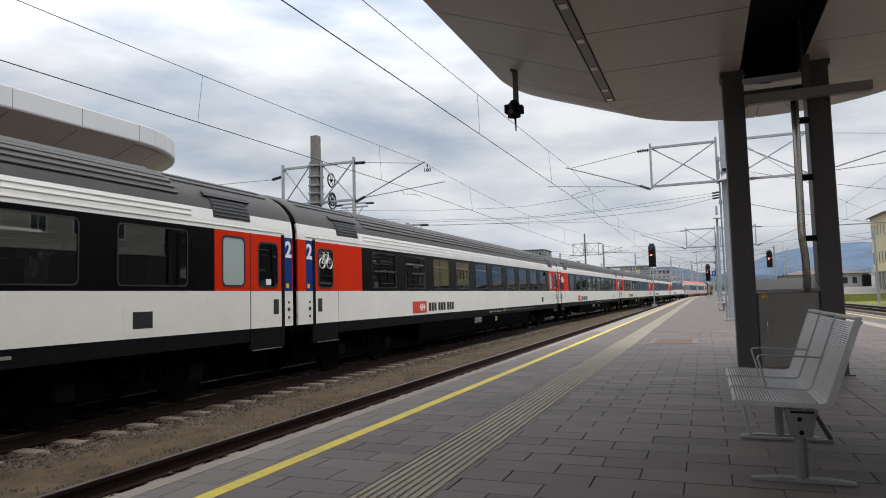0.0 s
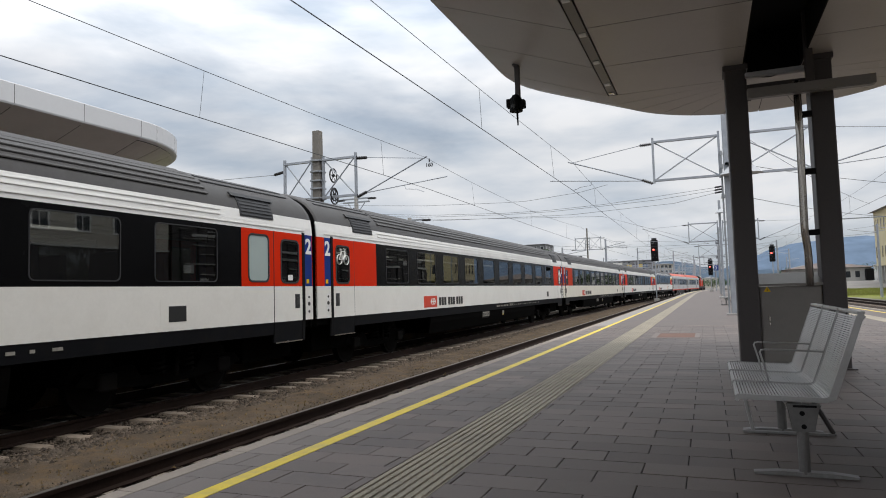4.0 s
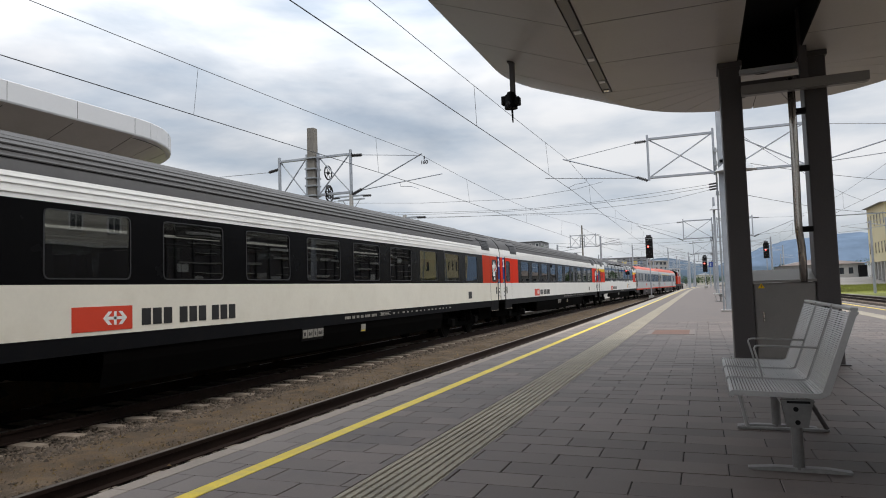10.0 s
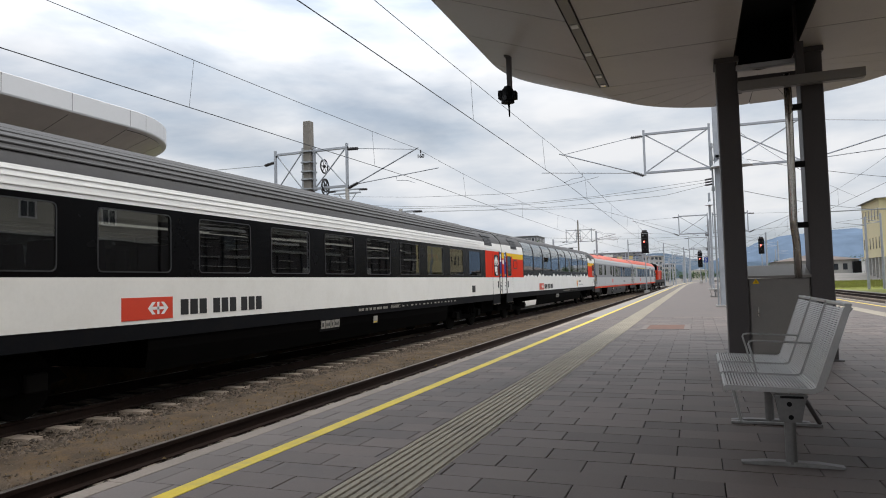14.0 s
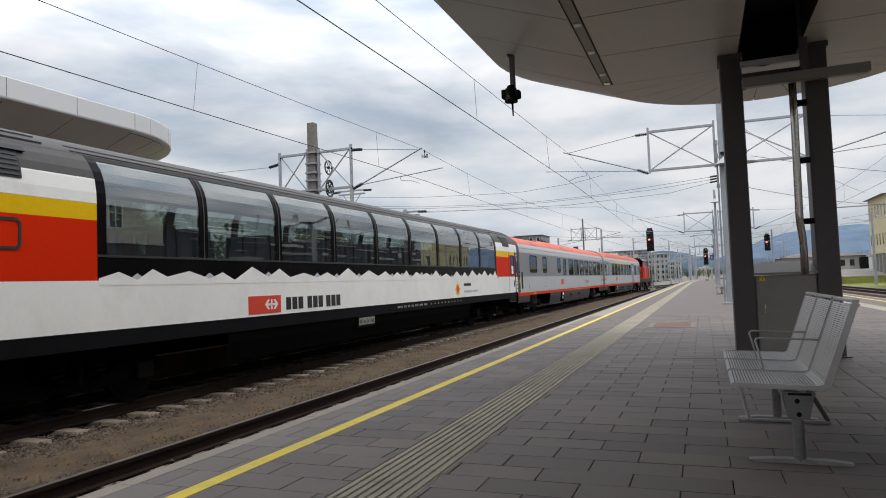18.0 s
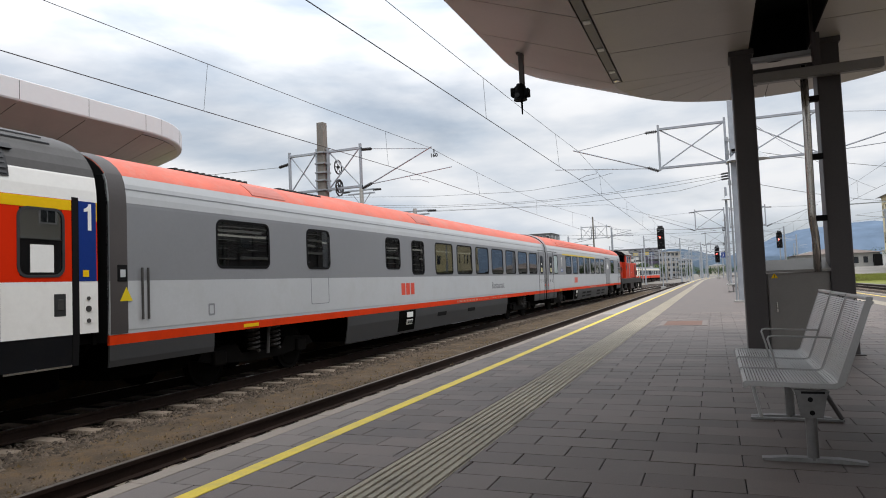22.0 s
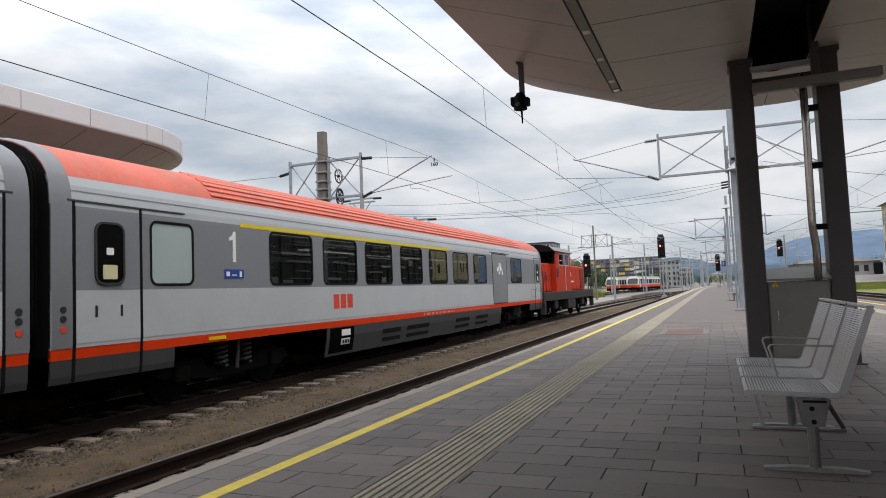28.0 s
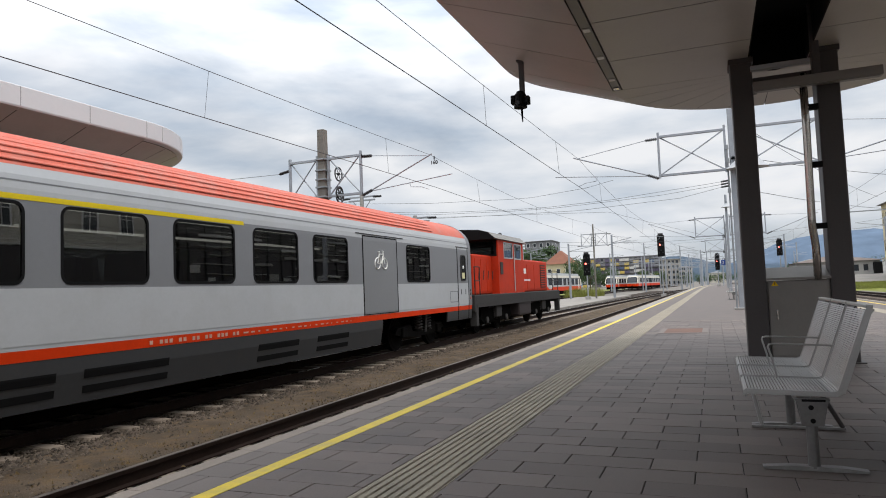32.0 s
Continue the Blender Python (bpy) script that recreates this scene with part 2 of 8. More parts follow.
M = {
    "ballast": material("ballast", (0.040, 0.030, 0.023), 0.95, vary=0.45, grain=26, patch=1.7, bump=0.9, depth=0.03, dirt=(0.05, 0.036, 0.026), dirt_amount=0.5, spec=0.15),
    "gravel": material("gravel", (0.088, 0.067, 0.048), 0.95, vary=0.6, grain=60, patch=1.3, bump=1.0, depth=0.022, dirt=(0.175, 0.108, 0.045), dirt_amount=0.65, spec=0.15),
    "stone": material("stone", (0.088, 0.071, 0.056), 0.95, vary=0.3, grain=18, patch=4, bump=0.5, island=0.6, spec=0.2),
    "concrete": material("concrete", (0.34, 0.33, 0.31), 0.88, vary=0.16, grain=35, patch=1.5, bump=0.35, dirt=(0.2, 0.18, 0.15), dirt_amount=0.35),
    "sleeper": material("sleeper", (0.25, 0.205, 0.162), 0.9, vary=0.25, grain=35, patch=2.5, bump=0.4, per_object=0.2, dirt=(0.14, 0.10, 0.075), dirt_amount=0.55),
    "rail_rust": material("rail_rust", (0.024, 0.0145, 0.011), 0.85, vary=0.35, grain=30, patch=1.5, bump=0.4, spec=0.15),
    "rail_shine": material("rail_shine", (0.42, 0.39, 0.36), 0.28, 1.0, vary=0.15, grain=20, patch=1),
    "rail_top": material("rail_top", (0.15, 0.13, 0.115), 0.45, 0.9, vary=0.25, grain=20, patch=1),
    "tile": material("tile", (0.122, 0.097, 0.085), 0.66, vary=0.24, grain=90, patch=0.8, bump=0.3, depth=0.002, per_object=0.22, dirt=(0.068, 0.061, 0.060), dirt_amount=0.6),
    "tile_far": material("tile_far", (0.122, 0.097, 0.085), 0.66, vary=0.24, grain=90, patch=0.8, bump=0.3, depth=0.002, island=0.22, dirt=(0.068, 0.061, 0.060), dirt_amount=0.6),
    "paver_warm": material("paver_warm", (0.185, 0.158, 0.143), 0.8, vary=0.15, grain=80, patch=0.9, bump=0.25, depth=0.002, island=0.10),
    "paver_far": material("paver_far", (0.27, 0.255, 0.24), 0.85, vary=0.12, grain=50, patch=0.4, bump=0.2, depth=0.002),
    "path": material("gravel_path", (0.26, 0.24, 0.215), 0.92, vary=0.2, grain=20, patch=0.4, bump=0.4, depth=0.01, dirt=(0.17, 0.15, 0.12), dirt_amount=0.5),
    "joint": material("joint", (0.014, 0.013, 0.012), 0.95, vary=0.2),
    "kerb": material("kerb", (0.32, 0.268, 0.222), 0.85, vary=0.2, grain=50, patch=1.2, bump=0.3, dirt=(0.20, 0.17, 0.14), dirt_amount=0.5),
    "tactile": material("tactile", (0.30, 0.262, 0.198), 0.75, vary=0.18, grain=70, patch=1.1, bump=0.2, dirt=(0.17, 0.155, 0.13), dirt_amount=0.55, spec=0.5),
    "yellow_line": material("yellow_line", (0.74, 0.55, 0.022), 0.55, vary=0.16, grain=50, patch=2.0, bump=0.1, dirt=(0.42, 0.35, 0.14), dirt_amount=0.6, spec=0.45),
    "panel": material("canopy_panel", (0.44, 0.412, 0.38), 0.38, 0.0, vary=0.06, grain=20, patch=0.5, bump=0.03, spec=0.4, dirt=(0.33, 0.31, 0.285), dirt_amount=0.4),
    "panel_joint": material("panel_joint", (0.05, 0.05, 0.05), 0.8, vary=0.1),
    "fascia": material("canopy_fascia", (0.60, 0.605, 0.61), 0.5, 0.05, vary=0.04, grain=15, patch=0.4, bump=0.02),
    "column": material("column_paint", (0.072, 0.065, 0.064), 0.5, 0.0, vary=0.12, grain=40, patch=0.9, bump=0.06, spec=0.25),
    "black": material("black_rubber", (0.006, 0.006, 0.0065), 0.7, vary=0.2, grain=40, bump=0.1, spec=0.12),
    "steel": material("stainless", (0.55, 0.52, 0.48), 0.25, 1.0, vary=0.08, grain=60, patch=2, bump=0.03),
    "galv": material("galvanised", (0.33, 0.35, 0.38), 0.55, 0.45, vary=0.15, grain=30, patch=2.5, bump=0.12),
    "bench": material("bench_steel", (0.44, 0.435, 0.425), 0.36, 0.4, vary=0.10, grain=60, patch=3, bump=0.05),
    "foot": material("foot_plate", (0.27, 0.265, 0.26), 0.55, 0.4, vary=0.2, grain=40, patch=4, bump=0.1, dirt=(0.12, 0.11, 0.10), dirt_amount=0.5),
    # bench steel darkened for the shadow under the seats, plus dirt
    "bracket": material("bracket_steel_shaded", (0.17, 0.165, 0.16), 0.5, 0.3, vary=0.2, grain=40, patch=4, bump=0.1, dirt=(0.08, 0.075, 0.07), dirt_amount=0.5),
    "cabinet": material("cabinet_paint", (0.205, 0.19, 0.175), 0.5, vary=0.08, grain=60, patch=1.2, bump=0.06, dirt=(0.15, 0.14, 0.13), dirt_amount=0.4),
    "dark": material("dark_metal", (0.03, 0.03, 0.032), 0.6, 0.2, vary=0.25, grain=30, patch=1.5, bump=0.2),
    "pole_concrete": material("pole_concrete", (0.17, 0.157, 0.138), 0.9, vary=0.2, grain=30, patch=1.2, bump=0.3, dirt=(0.12, 0.105, 0.09), dirt_amount=0.5),
    "lead": material("downlead", (0.26, 0.275, 0.29), 0.6, 0.2, vary=0.15, grain=30, patch=2.5, bump=0.1),
    "wire": material("wire", (0.05, 0.055, 0.06), 0.6, 0.4, vary=0.1),
    "insulator": material("insulator", (0.02, 0.017, 0.018), 0.35, vary=0.1),
    # train paint
    "white": material("coach_white", (0.73, 0.695, 0.60), 0.42, vary=0.05, grain=18, patch=0.6, bump=0.02, dirt=(0.58, 0.53, 0.43), dirt_amount=0.35, spec=0.3),
    "cove": material("coach_cove_white", (0.77, 0.765, 0.74), 0.42, vary=0.05, grain=18, patch=0.6, bump=0.02, dirt=(0.60, 0.585, 0.55), dirt_amount=0.4, spec=0.3),
    "red": material("coach_red", (0.60, 0.024, 0.003), 0.45, vary=0.07, grain=18, patch=0.7, bump=0.02, spec=0.06),
    "blue": material("coach_blue", (0.006, 0.030, 0.19), 0.45, vary=0.1, grain=20, patch=1, spec=0.15),
    "yellow": material("coach_yellow", (0.74, 0.46, 0.006), 0.45, vary=0.08, grain=20, patch=1, spec=0.12),
    "lemon": material("coach_lemon", (0.66, 0.50, 0.02), 0.45, vary=0.08, grain=20, patch=1, spec=0.12),
    "band": material("coach_black", (0.004, 0.004, 0.0045), 0.25, vary=0.15, grain=20, patch=1, bump=0.01, spec=0.08),
    "skirt": material("coach_skirt", (0.0065, 0.007, 0.0085), 0.6, vary=0.2, grain=25, patch=1.2, dirt=(0.014, 0.012, 0.0105), dirt_amount=0.5, spec=0.08),
    "roof": material("coach_roof", (0.056, 0.053, 0.051), 0.5, vary=0.18, grain=20, patch=1.0, bump=0.08, dirt=(0.034, 0.029, 0.025), dirt_amount=0.5, spec=0.3),
    "lgrey": material("coach_light_grey", (0.43, 0.445, 0.46), 0.42, vary=0.05, grain=18, patch=0.6, bump=0.02, spec=0.3, dirt=(0.34, 0.335, 0.32), dirt_amount=0.3),
    "mgrey": material("coach_mid_grey", (0.205, 0.211, 0.224), 0.42, vary=0.05, grain=18, patch=0.6, bump=0.02, spec=0.3),
    "coral": material("coach_roof_red", (0.58, 0.135, 0.090), 0.6, vary=0.16, grain=20, patch=1.0, bump=0.06, dirt=(0.45, 0.22, 0.18), dirt_amount=0.65, spec=0.25),
    "ored": material("coach_orange_red", (0.64, 0.042, 0.005), 0.5, vary=0.08, grain=20, patch=1.0, dirt=(0.40, 0.03, 0.006), dirt_amount=0.4, spec=0.1),
    # underframe and bogies: near-black base colour holds the shade beneath the train
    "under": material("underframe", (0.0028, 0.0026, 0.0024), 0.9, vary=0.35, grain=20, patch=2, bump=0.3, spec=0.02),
    "grime": material("bogie_grime_shaded", (0.0055, 0.0048, 0.0043), 0.8, 0.0, vary=0.35, grain=30, patch=4, bump=0.3, spec=0.06),
    "spring": material("spring_steel", (0.055, 0.052, 0.050), 0.55, 0.3, vary=0.3, grain=30, patch=4, bump=0.2),
    "inside": material("coach_inside", (0.30, 0.30, 0.285), 0.7, vary=0.1),
    "rack": material("rack_metal", (0.42, 0.42, 0.41), 0.4, 0.3, vary=0.1),
    "coach_glow": glow_material("coach_glow", (1.0, 0.96, 0.88), 1.3),
    "blind": material("blind_cloth", (0.34, 0.335, 0.29), 0.85, vary=0.06),
    "seat": material("seat_cloth", (0.06, 0.07, 0.11), 0.85, vary=0.2),
    "white_mark": material("white_mark", (0.78, 0.78, 0.76), 0.5, vary=0.05),
    "black_mark": material("black_mark", (0.015, 0.015, 0.015), 0.5, vary=0.1),
    "red_mark": material("red_mark", (0.60, 0.05, 0.02), 0.45, vary=0.05),
    "glass": glass_material("coach_glass", (0.38, 0.39, 0.385), 0.13),
    "pano": glass_material("panorama_glass", (0.74, 0.79, 0.78), 0.2),
    "milk": material("frosted_pane", (0.37, 0.435, 0.42), 0.25, vary=0.04),
    # surroundings
    "grass": material("grass", (0.19, 0.21, 0.04), 0.95, vary=0.5, grain=14, patch=0.3, bump=0.8, depth=0.05, dirt=(0.2, 0.17, 0.06), dirt_amount=0.5),
    "earth": material("yard_ground", (0.17, 0.155, 0.135), 0.95, vary=0.3, grain=4, patch=0.05, bump=0.5, depth=0.05),
    # hills: distance haze is mixed into the colour, paler for the farther ridge
    "hill": material("hazed_hill", (0.078, 0.106, 0.140), 1.0, vary=0.3, grain=0.02, patch=0.004, bump=0.0, spec=0.0),
    "hill_hazier": material("hazed_ridge", (0.125, 0.170, 0.235), 1.0, vary=0.25, grain=0.02, patch=0.004, bump=0.0, spec=0.0),
    "plaster": material("plaster_white", (0.55, 0.54, 0.51), 0.9, vary=0.1, grain=8, patch=0.3, bump=0.1),
    "plaster_b": material("plaster_beige", (0.52, 0.49, 0.42), 0.9, vary=0.1, grain=8, patch=0.3, bump=0.1),
    # beige plaster darkened for the shade on the far house fronts, with dirt
    "plaster_d": material("plaster_beige_shaded", (0.33, 0.30, 0.255), 0.9, vary=0.15, grain=8, patch=0.3, bump=0.1, dirt=(0.2, 0.19, 0.17), dirt_amount=0.5),
    "plaster_g": material("plaster_grey", (0.38, 0.38, 0.37), 0.9, vary=0.15, grain=8, patch=0.3, bump=0.1, dirt=(0.25, 0.24, 0.23), dirt_amount=0.5),
    "plaster_y": material("plaster_yellow", (0.56, 0.49, 0.31), 0.9, vary=0.1, grain=8, patch=0.3, bump=0.1),
    "rooftile": material("roof_tiles", (0.22, 0.09, 0.055), 0.85, vary=0.2, grain=10, patch=0.5, bump=0.3),
    "rust_roof": material("rusty_roof", (0.13, 0.10, 0.085), 0.85, vary=0.3, grain=10, patch=0.4, bump=0.2, dirt=(0.25, 0.23, 0.21), dirt_amount=0.5),
    "slate": material("roof_grey", (0.20, 0.20, 0.205), 0.8, vary=0.15, grain=10, patch=0.5, bump=0.2),
    "straw": material("dry_grass", (0.17, 0.12, 0.055), 0.9, vary=0.4, grain=6, patch=1.0, island=0.4),
    "leaf": material("leaves", (0.045, 0.085, 0.025), 0.8, vary=0.4, grain=3, patch=0.8, island=0.5),
    "bark": material("bark", (0.09, 0.07, 0.05), 0.95, vary=0.3),
    "pane": material("dark_pane", (0.03, 0.035, 0.042), 0.12, vary=0.2),
    "sign_blue": material("sign_blue", (0.01, 0.05, 0.28), 0.4, vary=0.05),
    "balc_y": material("balcony_yellow", (0.54, 0.40, 0.10), 0.7, vary=0.08),
    "balc_b": material("balcony_blue", (0.075, 0.105, 0.18), 0.7, vary=0.08),
    "balc_d": material("balcony_violet", (0.10, 0.085, 0.13), 0.7, vary=0.08),
    "balc_g": material("balcony_grey", (0.17, 0.17, 0.175), 0.7, vary=0.08),
    "cover": material("cover_plate", (0.150, 0.080, 0.058), 0.85, vary=0.25, grain=30, patch=3, bump=0.3),
    "lamp_red": glow_material("lamp_red", (1.0, 0.10, 0.08), 8.0),
    "strip_glass": material("strip_grey", (0.17, 0.16, 0.15), 0.4, 0.3, vary=0.08),
}


# ---- mesh helpers ----
def part(name, bm, mat, parent=None, label="", smooth=False):
    """Links a bmesh as one mesh object, under parent if given."""
    me = bpy.data.meshes.new(name)
    if smooth:
        for fc in bm.faces:
            fc.smooth = True
    bm.normal_update()
    bm.to_mesh(me)
    bm.free()
    me.materials.append(M[mat])
    ob = new(name, me)
    if parent is not None:
        ob.parent = parent
    if label:
        ob["label"] = label
    return ob


def empty(name):
    ob = new(name)
    ob.empty_display_size = 0.3
    return ob


def add_box(bm, x0, x1, y0, y1, z0, z1):
    v = [bm.verts.new(c) for c in ((x0, y0, z0), (x1, y0, z0), (x1, y1, z0), (x0, y1, z0), (x0, y0, z1), (x1, y0, z1), (x1, y1, z1), (x0, y1, z1))]
    for q in ((3, 2, 1, 0), (4, 5, 6, 7), (0, 1, 5, 4), (1, 2, 6, 5), (2, 3, 7, 6), (3, 0, 4, 7)):
        bm.faces.new([v[i] for i in q])


def box(x0, x1, y0, y1, z0, z1, bevel=0.0, seg=2):
    bm = bmesh.new()
    add_box(bm, x0, x1, y0, y1, z0, z1)
    if bevel:
        bmesh.ops.bevel(bm, geom=bm.edges[:], offset=bevel, segments=seg, affect="EDGES", profile=0.5)
    return bm


def add_prism(bm, pts, axis, a, b, caps=True):
    """Extrudes a closed outline along an axis. pts are in the other two axes, in order."""
    def put(p, h):
        return {"x": (h, p[0], p[1]), "y": (p[0], h, p[1]), "z": (p[0], p[1], h)}[axis]
    lo, hi = [bm.verts.new(put(p, a)) for p in pts], [bm.verts.new(put(p, b)) for p in pts]
    n = len(pts)
    for i in range(n):
        bm.faces.new((lo[i], lo[(i + 1) % n], hi[(i + 1) % n], hi[i]))
    if caps:
        bm.faces.new(lo[::-1])
        bm.faces.new(hi)


def prism(pts, axis, a, b):
    bm = bmesh.new()
    add_prism(bm, pts, axis, a, b)
    bmesh.ops.recalc_face_normals(bm, faces=bm.faces[:])
    return bm


def add_tube(bm, p0, p1, r, seg=8, r1=None):
    p0, p1 = Vector(p0), Vector(p1)
    q = (p1 - p0).to_track_quat("Z", "Y")
    r1 = r if r1 is None else r1
    rings = []
    for p, rad in ((p0, r), (p1, r1)):
        rings.append([bm.verts.new(p + q @ Vector((rad * math.cos(2 * math.pi * i / seg), rad * math.sin(2 * math.pi * i / seg), 0))) for i in range(seg)])
    for i in range(seg):
        bm.faces.new((rings[0][i], rings[0][(i + 1) % seg], rings[1][(i + 1) % seg], rings[1][i]))
    bm.faces.new(rings[0][::-1])
    bm.faces.new(rings[1])


def tube(p0, p1, r, seg=8, r1=None):
    bm = bmesh.new()
    add_tube(bm, p0, p1, r, seg, r1)
    return bm


def add_path(bm, pts, r, seg=6):
    """A bent round bar through pts."""
    pts = [Vector(p) for p in pts]
    rings = []
    for i, p in enumerate(pts):
        d = (pts[min(i + 1, len(pts) - 1)] - pts[max(i - 1, 0)]).normalized()
        q = d.to_track_quat("Z", "Y")
        rings.append([bm.verts.new(p + q @ Vector((r * math.cos(2 * math.pi * k / seg), r * math.sin(2 * math.pi * k / seg), 0))) for k in range(seg)])
    for a, b in zip(rings, rings[1:]):
        off = min(range(seg), key=lambda o: sum((a[k].co - b[(k + o) % seg].co).length for k in range(seg)))
        for k in range(seg):
            bm.faces.new((a[k], a[(k + 1) % seg], b[(k + 1 + off) % seg], b[(k + off) % seg]))
    bm.faces.new(rings[0][::-1])
    bm.faces.new(rings[-1])


def path_bar(pts, r, seg=6):
    bm = bmesh.new()
    add_path(bm, pts, r, seg)
    bmesh.ops.recalc_face_normals(bm, faces=bm.faces[:])
    return bm


def rounded(y0, y1, z0, z1, r, n=4):
    """An outline of a rectangle with round corners."""
    out = []
    for cy, cz, a0 in ((y1 - r, z1 - r, 0), (y0 + r, z1 - r, 90), (y0 + r, z0 + r, 180), (y1 - r, z0 + r, 270)):
        for i in range(n + 1):
            a = radians(a0 + 90 * i / n)
            out.append((cy + r * math.cos(a), cz + r * math.sin(a)))
    return out


def ring(outer, inner, axis, a, b):
    """A frame between two outlines of as many points, thick from a to b."""
    bm = bmesh.new()
    def put(p, h):
        return {"x": (h, p[0], p[1]), "y": (p[0], h, p[1]), "z": (p[0], p[1], h)}[axis]
    V = [[bm.verts.new(put(p, h)) for p in o] for h in (a, b) for o in (outer, inner)]
    n = len(outer)
    for i in range(n):
        j = (i + 1) % n
        bm.faces.new((V[0][i], V[0][j], V[1][j], V[1][i]))
        bm.faces.new((V[2][i], V[3][i], V[3][j], V[2][j]))
        bm.faces.new((V[0][i], V[2][i], V[2][j], V[0][j]))
        bm.faces.new((V[1][i], V[1][j], V[3][j], V[3][i]))
    bmesh.ops.recalc_face_normals(bm, faces=bm.faces[:])
    return bm


def text_mesh(body, size, depth=0.002, bold=0.0):
    """The built-in font as a bmesh in the XY plane, its origin at the lower left."""
    cu = bpy.data.curves.new("lettering", "FONT")
    cu.body, cu.size, cu.extrude, cu.offset = body, size, depth, bold
    ob = bpy.data.objects.new("lettering", cu)
    me = bpy.data.meshes.new_from_object(ob)
    bm = bmesh.new()
    bm.from_mesh(me)
    bpy.data.objects.remove(ob)
    bpy.data.curves.remove(cu)
    bpy.data.meshes.remove(me)
    return bm


# ---- plan ----
RAIL = -0.55                       # top of rail below the platform surface
EDGE = -3.265                      # platform edge
T1, T2 = -4.79, -9.26              # track centres: beside the platform, and the train's
BEND, RADIUS = 25.0, 1750.0        # the train's track bends away beyond this point


def track2(u):
    """The train's track: x, y and heading at u metres along it."""
    if u <= BEND:
        return T2, u, 0.0
    a = (u - BEND) / RADIUS
    return T2 + RADIUS * (1 - math.cos(a)), BEND + RADIUS * math.sin(a), a


def track1(u):
    if u <= 95:
        return T1, u, 0.0
    a = (u - 95) / 1400
    return T1 + 1400 * (1 - math.cos(a)), 95 + 1400 * math.sin(a), a


def straight(x):
    return lambda u: (x, u, 0.0)


def sweep(profile, line, u0, u1, step):
    """A closed profile (x, z) swept along a track line."""
    bm = bmesh.new()
    rings = []
    n = max(1, int((u1 - u0) / step))
    for i in range(n + 1):
        x, y, a = line(u0 + (u1 - u0) * i / n)
        rings.append([bm.verts.new((x + px * math.cos(a), y - px * math.sin(a), pz)) for px, pz in profile])
    m = len(profile)
    for a, b in zip(rings, rings[1:]):
        for k in range(m):
            bm.faces.new((a[k], a[(k + 1) % m], b[(k + 1) % m], b[k]))
    bm.faces.new(rings[0][::-1])
    bm.faces.new(rings[-1])
    bmesh.ops.recalc_face_normals(bm, faces=bm.faces[:])
    return bm


# ---- ground ----
def ground_sheet():
    bm = bmesh.new()
    vs = [bm.verts.new(c) for c in ((-2600, -900, -0.9), (2600, -900, -0.9), (2600, 3600, -0.9), (-2600, 3600, -0.9))]
    bm.faces.new(vs)
    g = part("ground", bm, "earth")
    return tagged(g, "flat grey-brown railway yard ground reaching the hills", "ground", kind="structure")


ground_sheet()


def strip(name, pts, mat, label, category):
    bm = bmesh.new()
    add_prism(bm, pts, "y", -14, 150)
    bmesh.ops.recalc_face_normals(bm, faces=bm.faces[:])
    return tagged(part(name, bm, mat), label, category, kind="structure")


strip("ballast_bed", [(-13.0, -0.95), (-13.0, -0.775), (-8.0, -0.775), (-7.75, -0.74), (-5.75, -0.70), (-5.5, -0.755), (-3.0, -0.755), (-3.0, -0.95)],
      "ballast", "dark crushed stone ballast under the tracks", "ballast")
bm = bmesh.new()
nx, ny = 16, 330
grid_v = [[bm.verts.new((-7.82 + 2.08 * i / nx, -6 + 0.25 * j,
                         -0.735 + 0.05 * math.sin(math.pi * i / nx) ** 0.6 + 0.022 * noise.noise((i * 0.55, j * 0.5, 3.0)) + 0.012 * noise.noise((i * 1.7, j * 1.9, 8.0))))
           for i in range(nx + 1)] for j in range(ny + 1)]
for j in range(ny):
    for i in range(nx):
        bm.faces.new((grid_v[j][i], grid_v[j][i + 1], grid_v[j + 1][i + 1], grid_v[j + 1][i]))
tagged(part("gravel_path", bm, "gravel", smooth=True), "sandy trodden gravel between the two tracks with yellowish weeds", "gravel", kind="structure")


def stones(name, count, spots, seed, size=(0.012, 0.032)):
    """Loose crushed stones, one joined sheet of small uneven lumps."""
    rnd = random.Random(seed)
    verts, faces = [], []
    octa = ((1, 0, 0), (-1, 0, 0), (0, 1, 0), (0, -1, 0), (0, 0, 1), (0, 0, -1))
    tri = ((0, 2, 4), (2, 1, 4), (1, 3, 4), (3, 0, 4), (2, 0, 5), (1, 2, 5), (3, 1, 5), (0, 3, 5))
    for i in range(count):
        x, y, z = spots(rnd)
        r, a = rnd.uniform(*size), rnd.uniform(0, 6.28)
        sx, sy, sz = (rnd.uniform(0.7, 1.4) for _ in range(3))
        b = len(verts)
        for ox, oy, oz in octa:
            j = rnd.uniform(0.75, 1.25)
            px, py = ox * sx * r * j, oy * sy * r * j
            verts.append((x + px * math.cos(a) - py * math.sin(a), y + px * math.sin(a) + py * math.cos(a), z + oz * sz * r * 0.75 * j))
        faces += [(b + p, b + q, b + s) for p, q, s in tri]
    me = bpy.data.meshes.new(name)
    me.from_pydata(verts, [], faces)
    me.materials.append(M["stone"])
    return tagged(new(name, me), "loose grey-brown crushed ballast stones along the track", "ballast", kind="stuff")


def near_y(rnd, lo, hi):
    return lo + (hi - lo) * rnd.random() ** 2.0


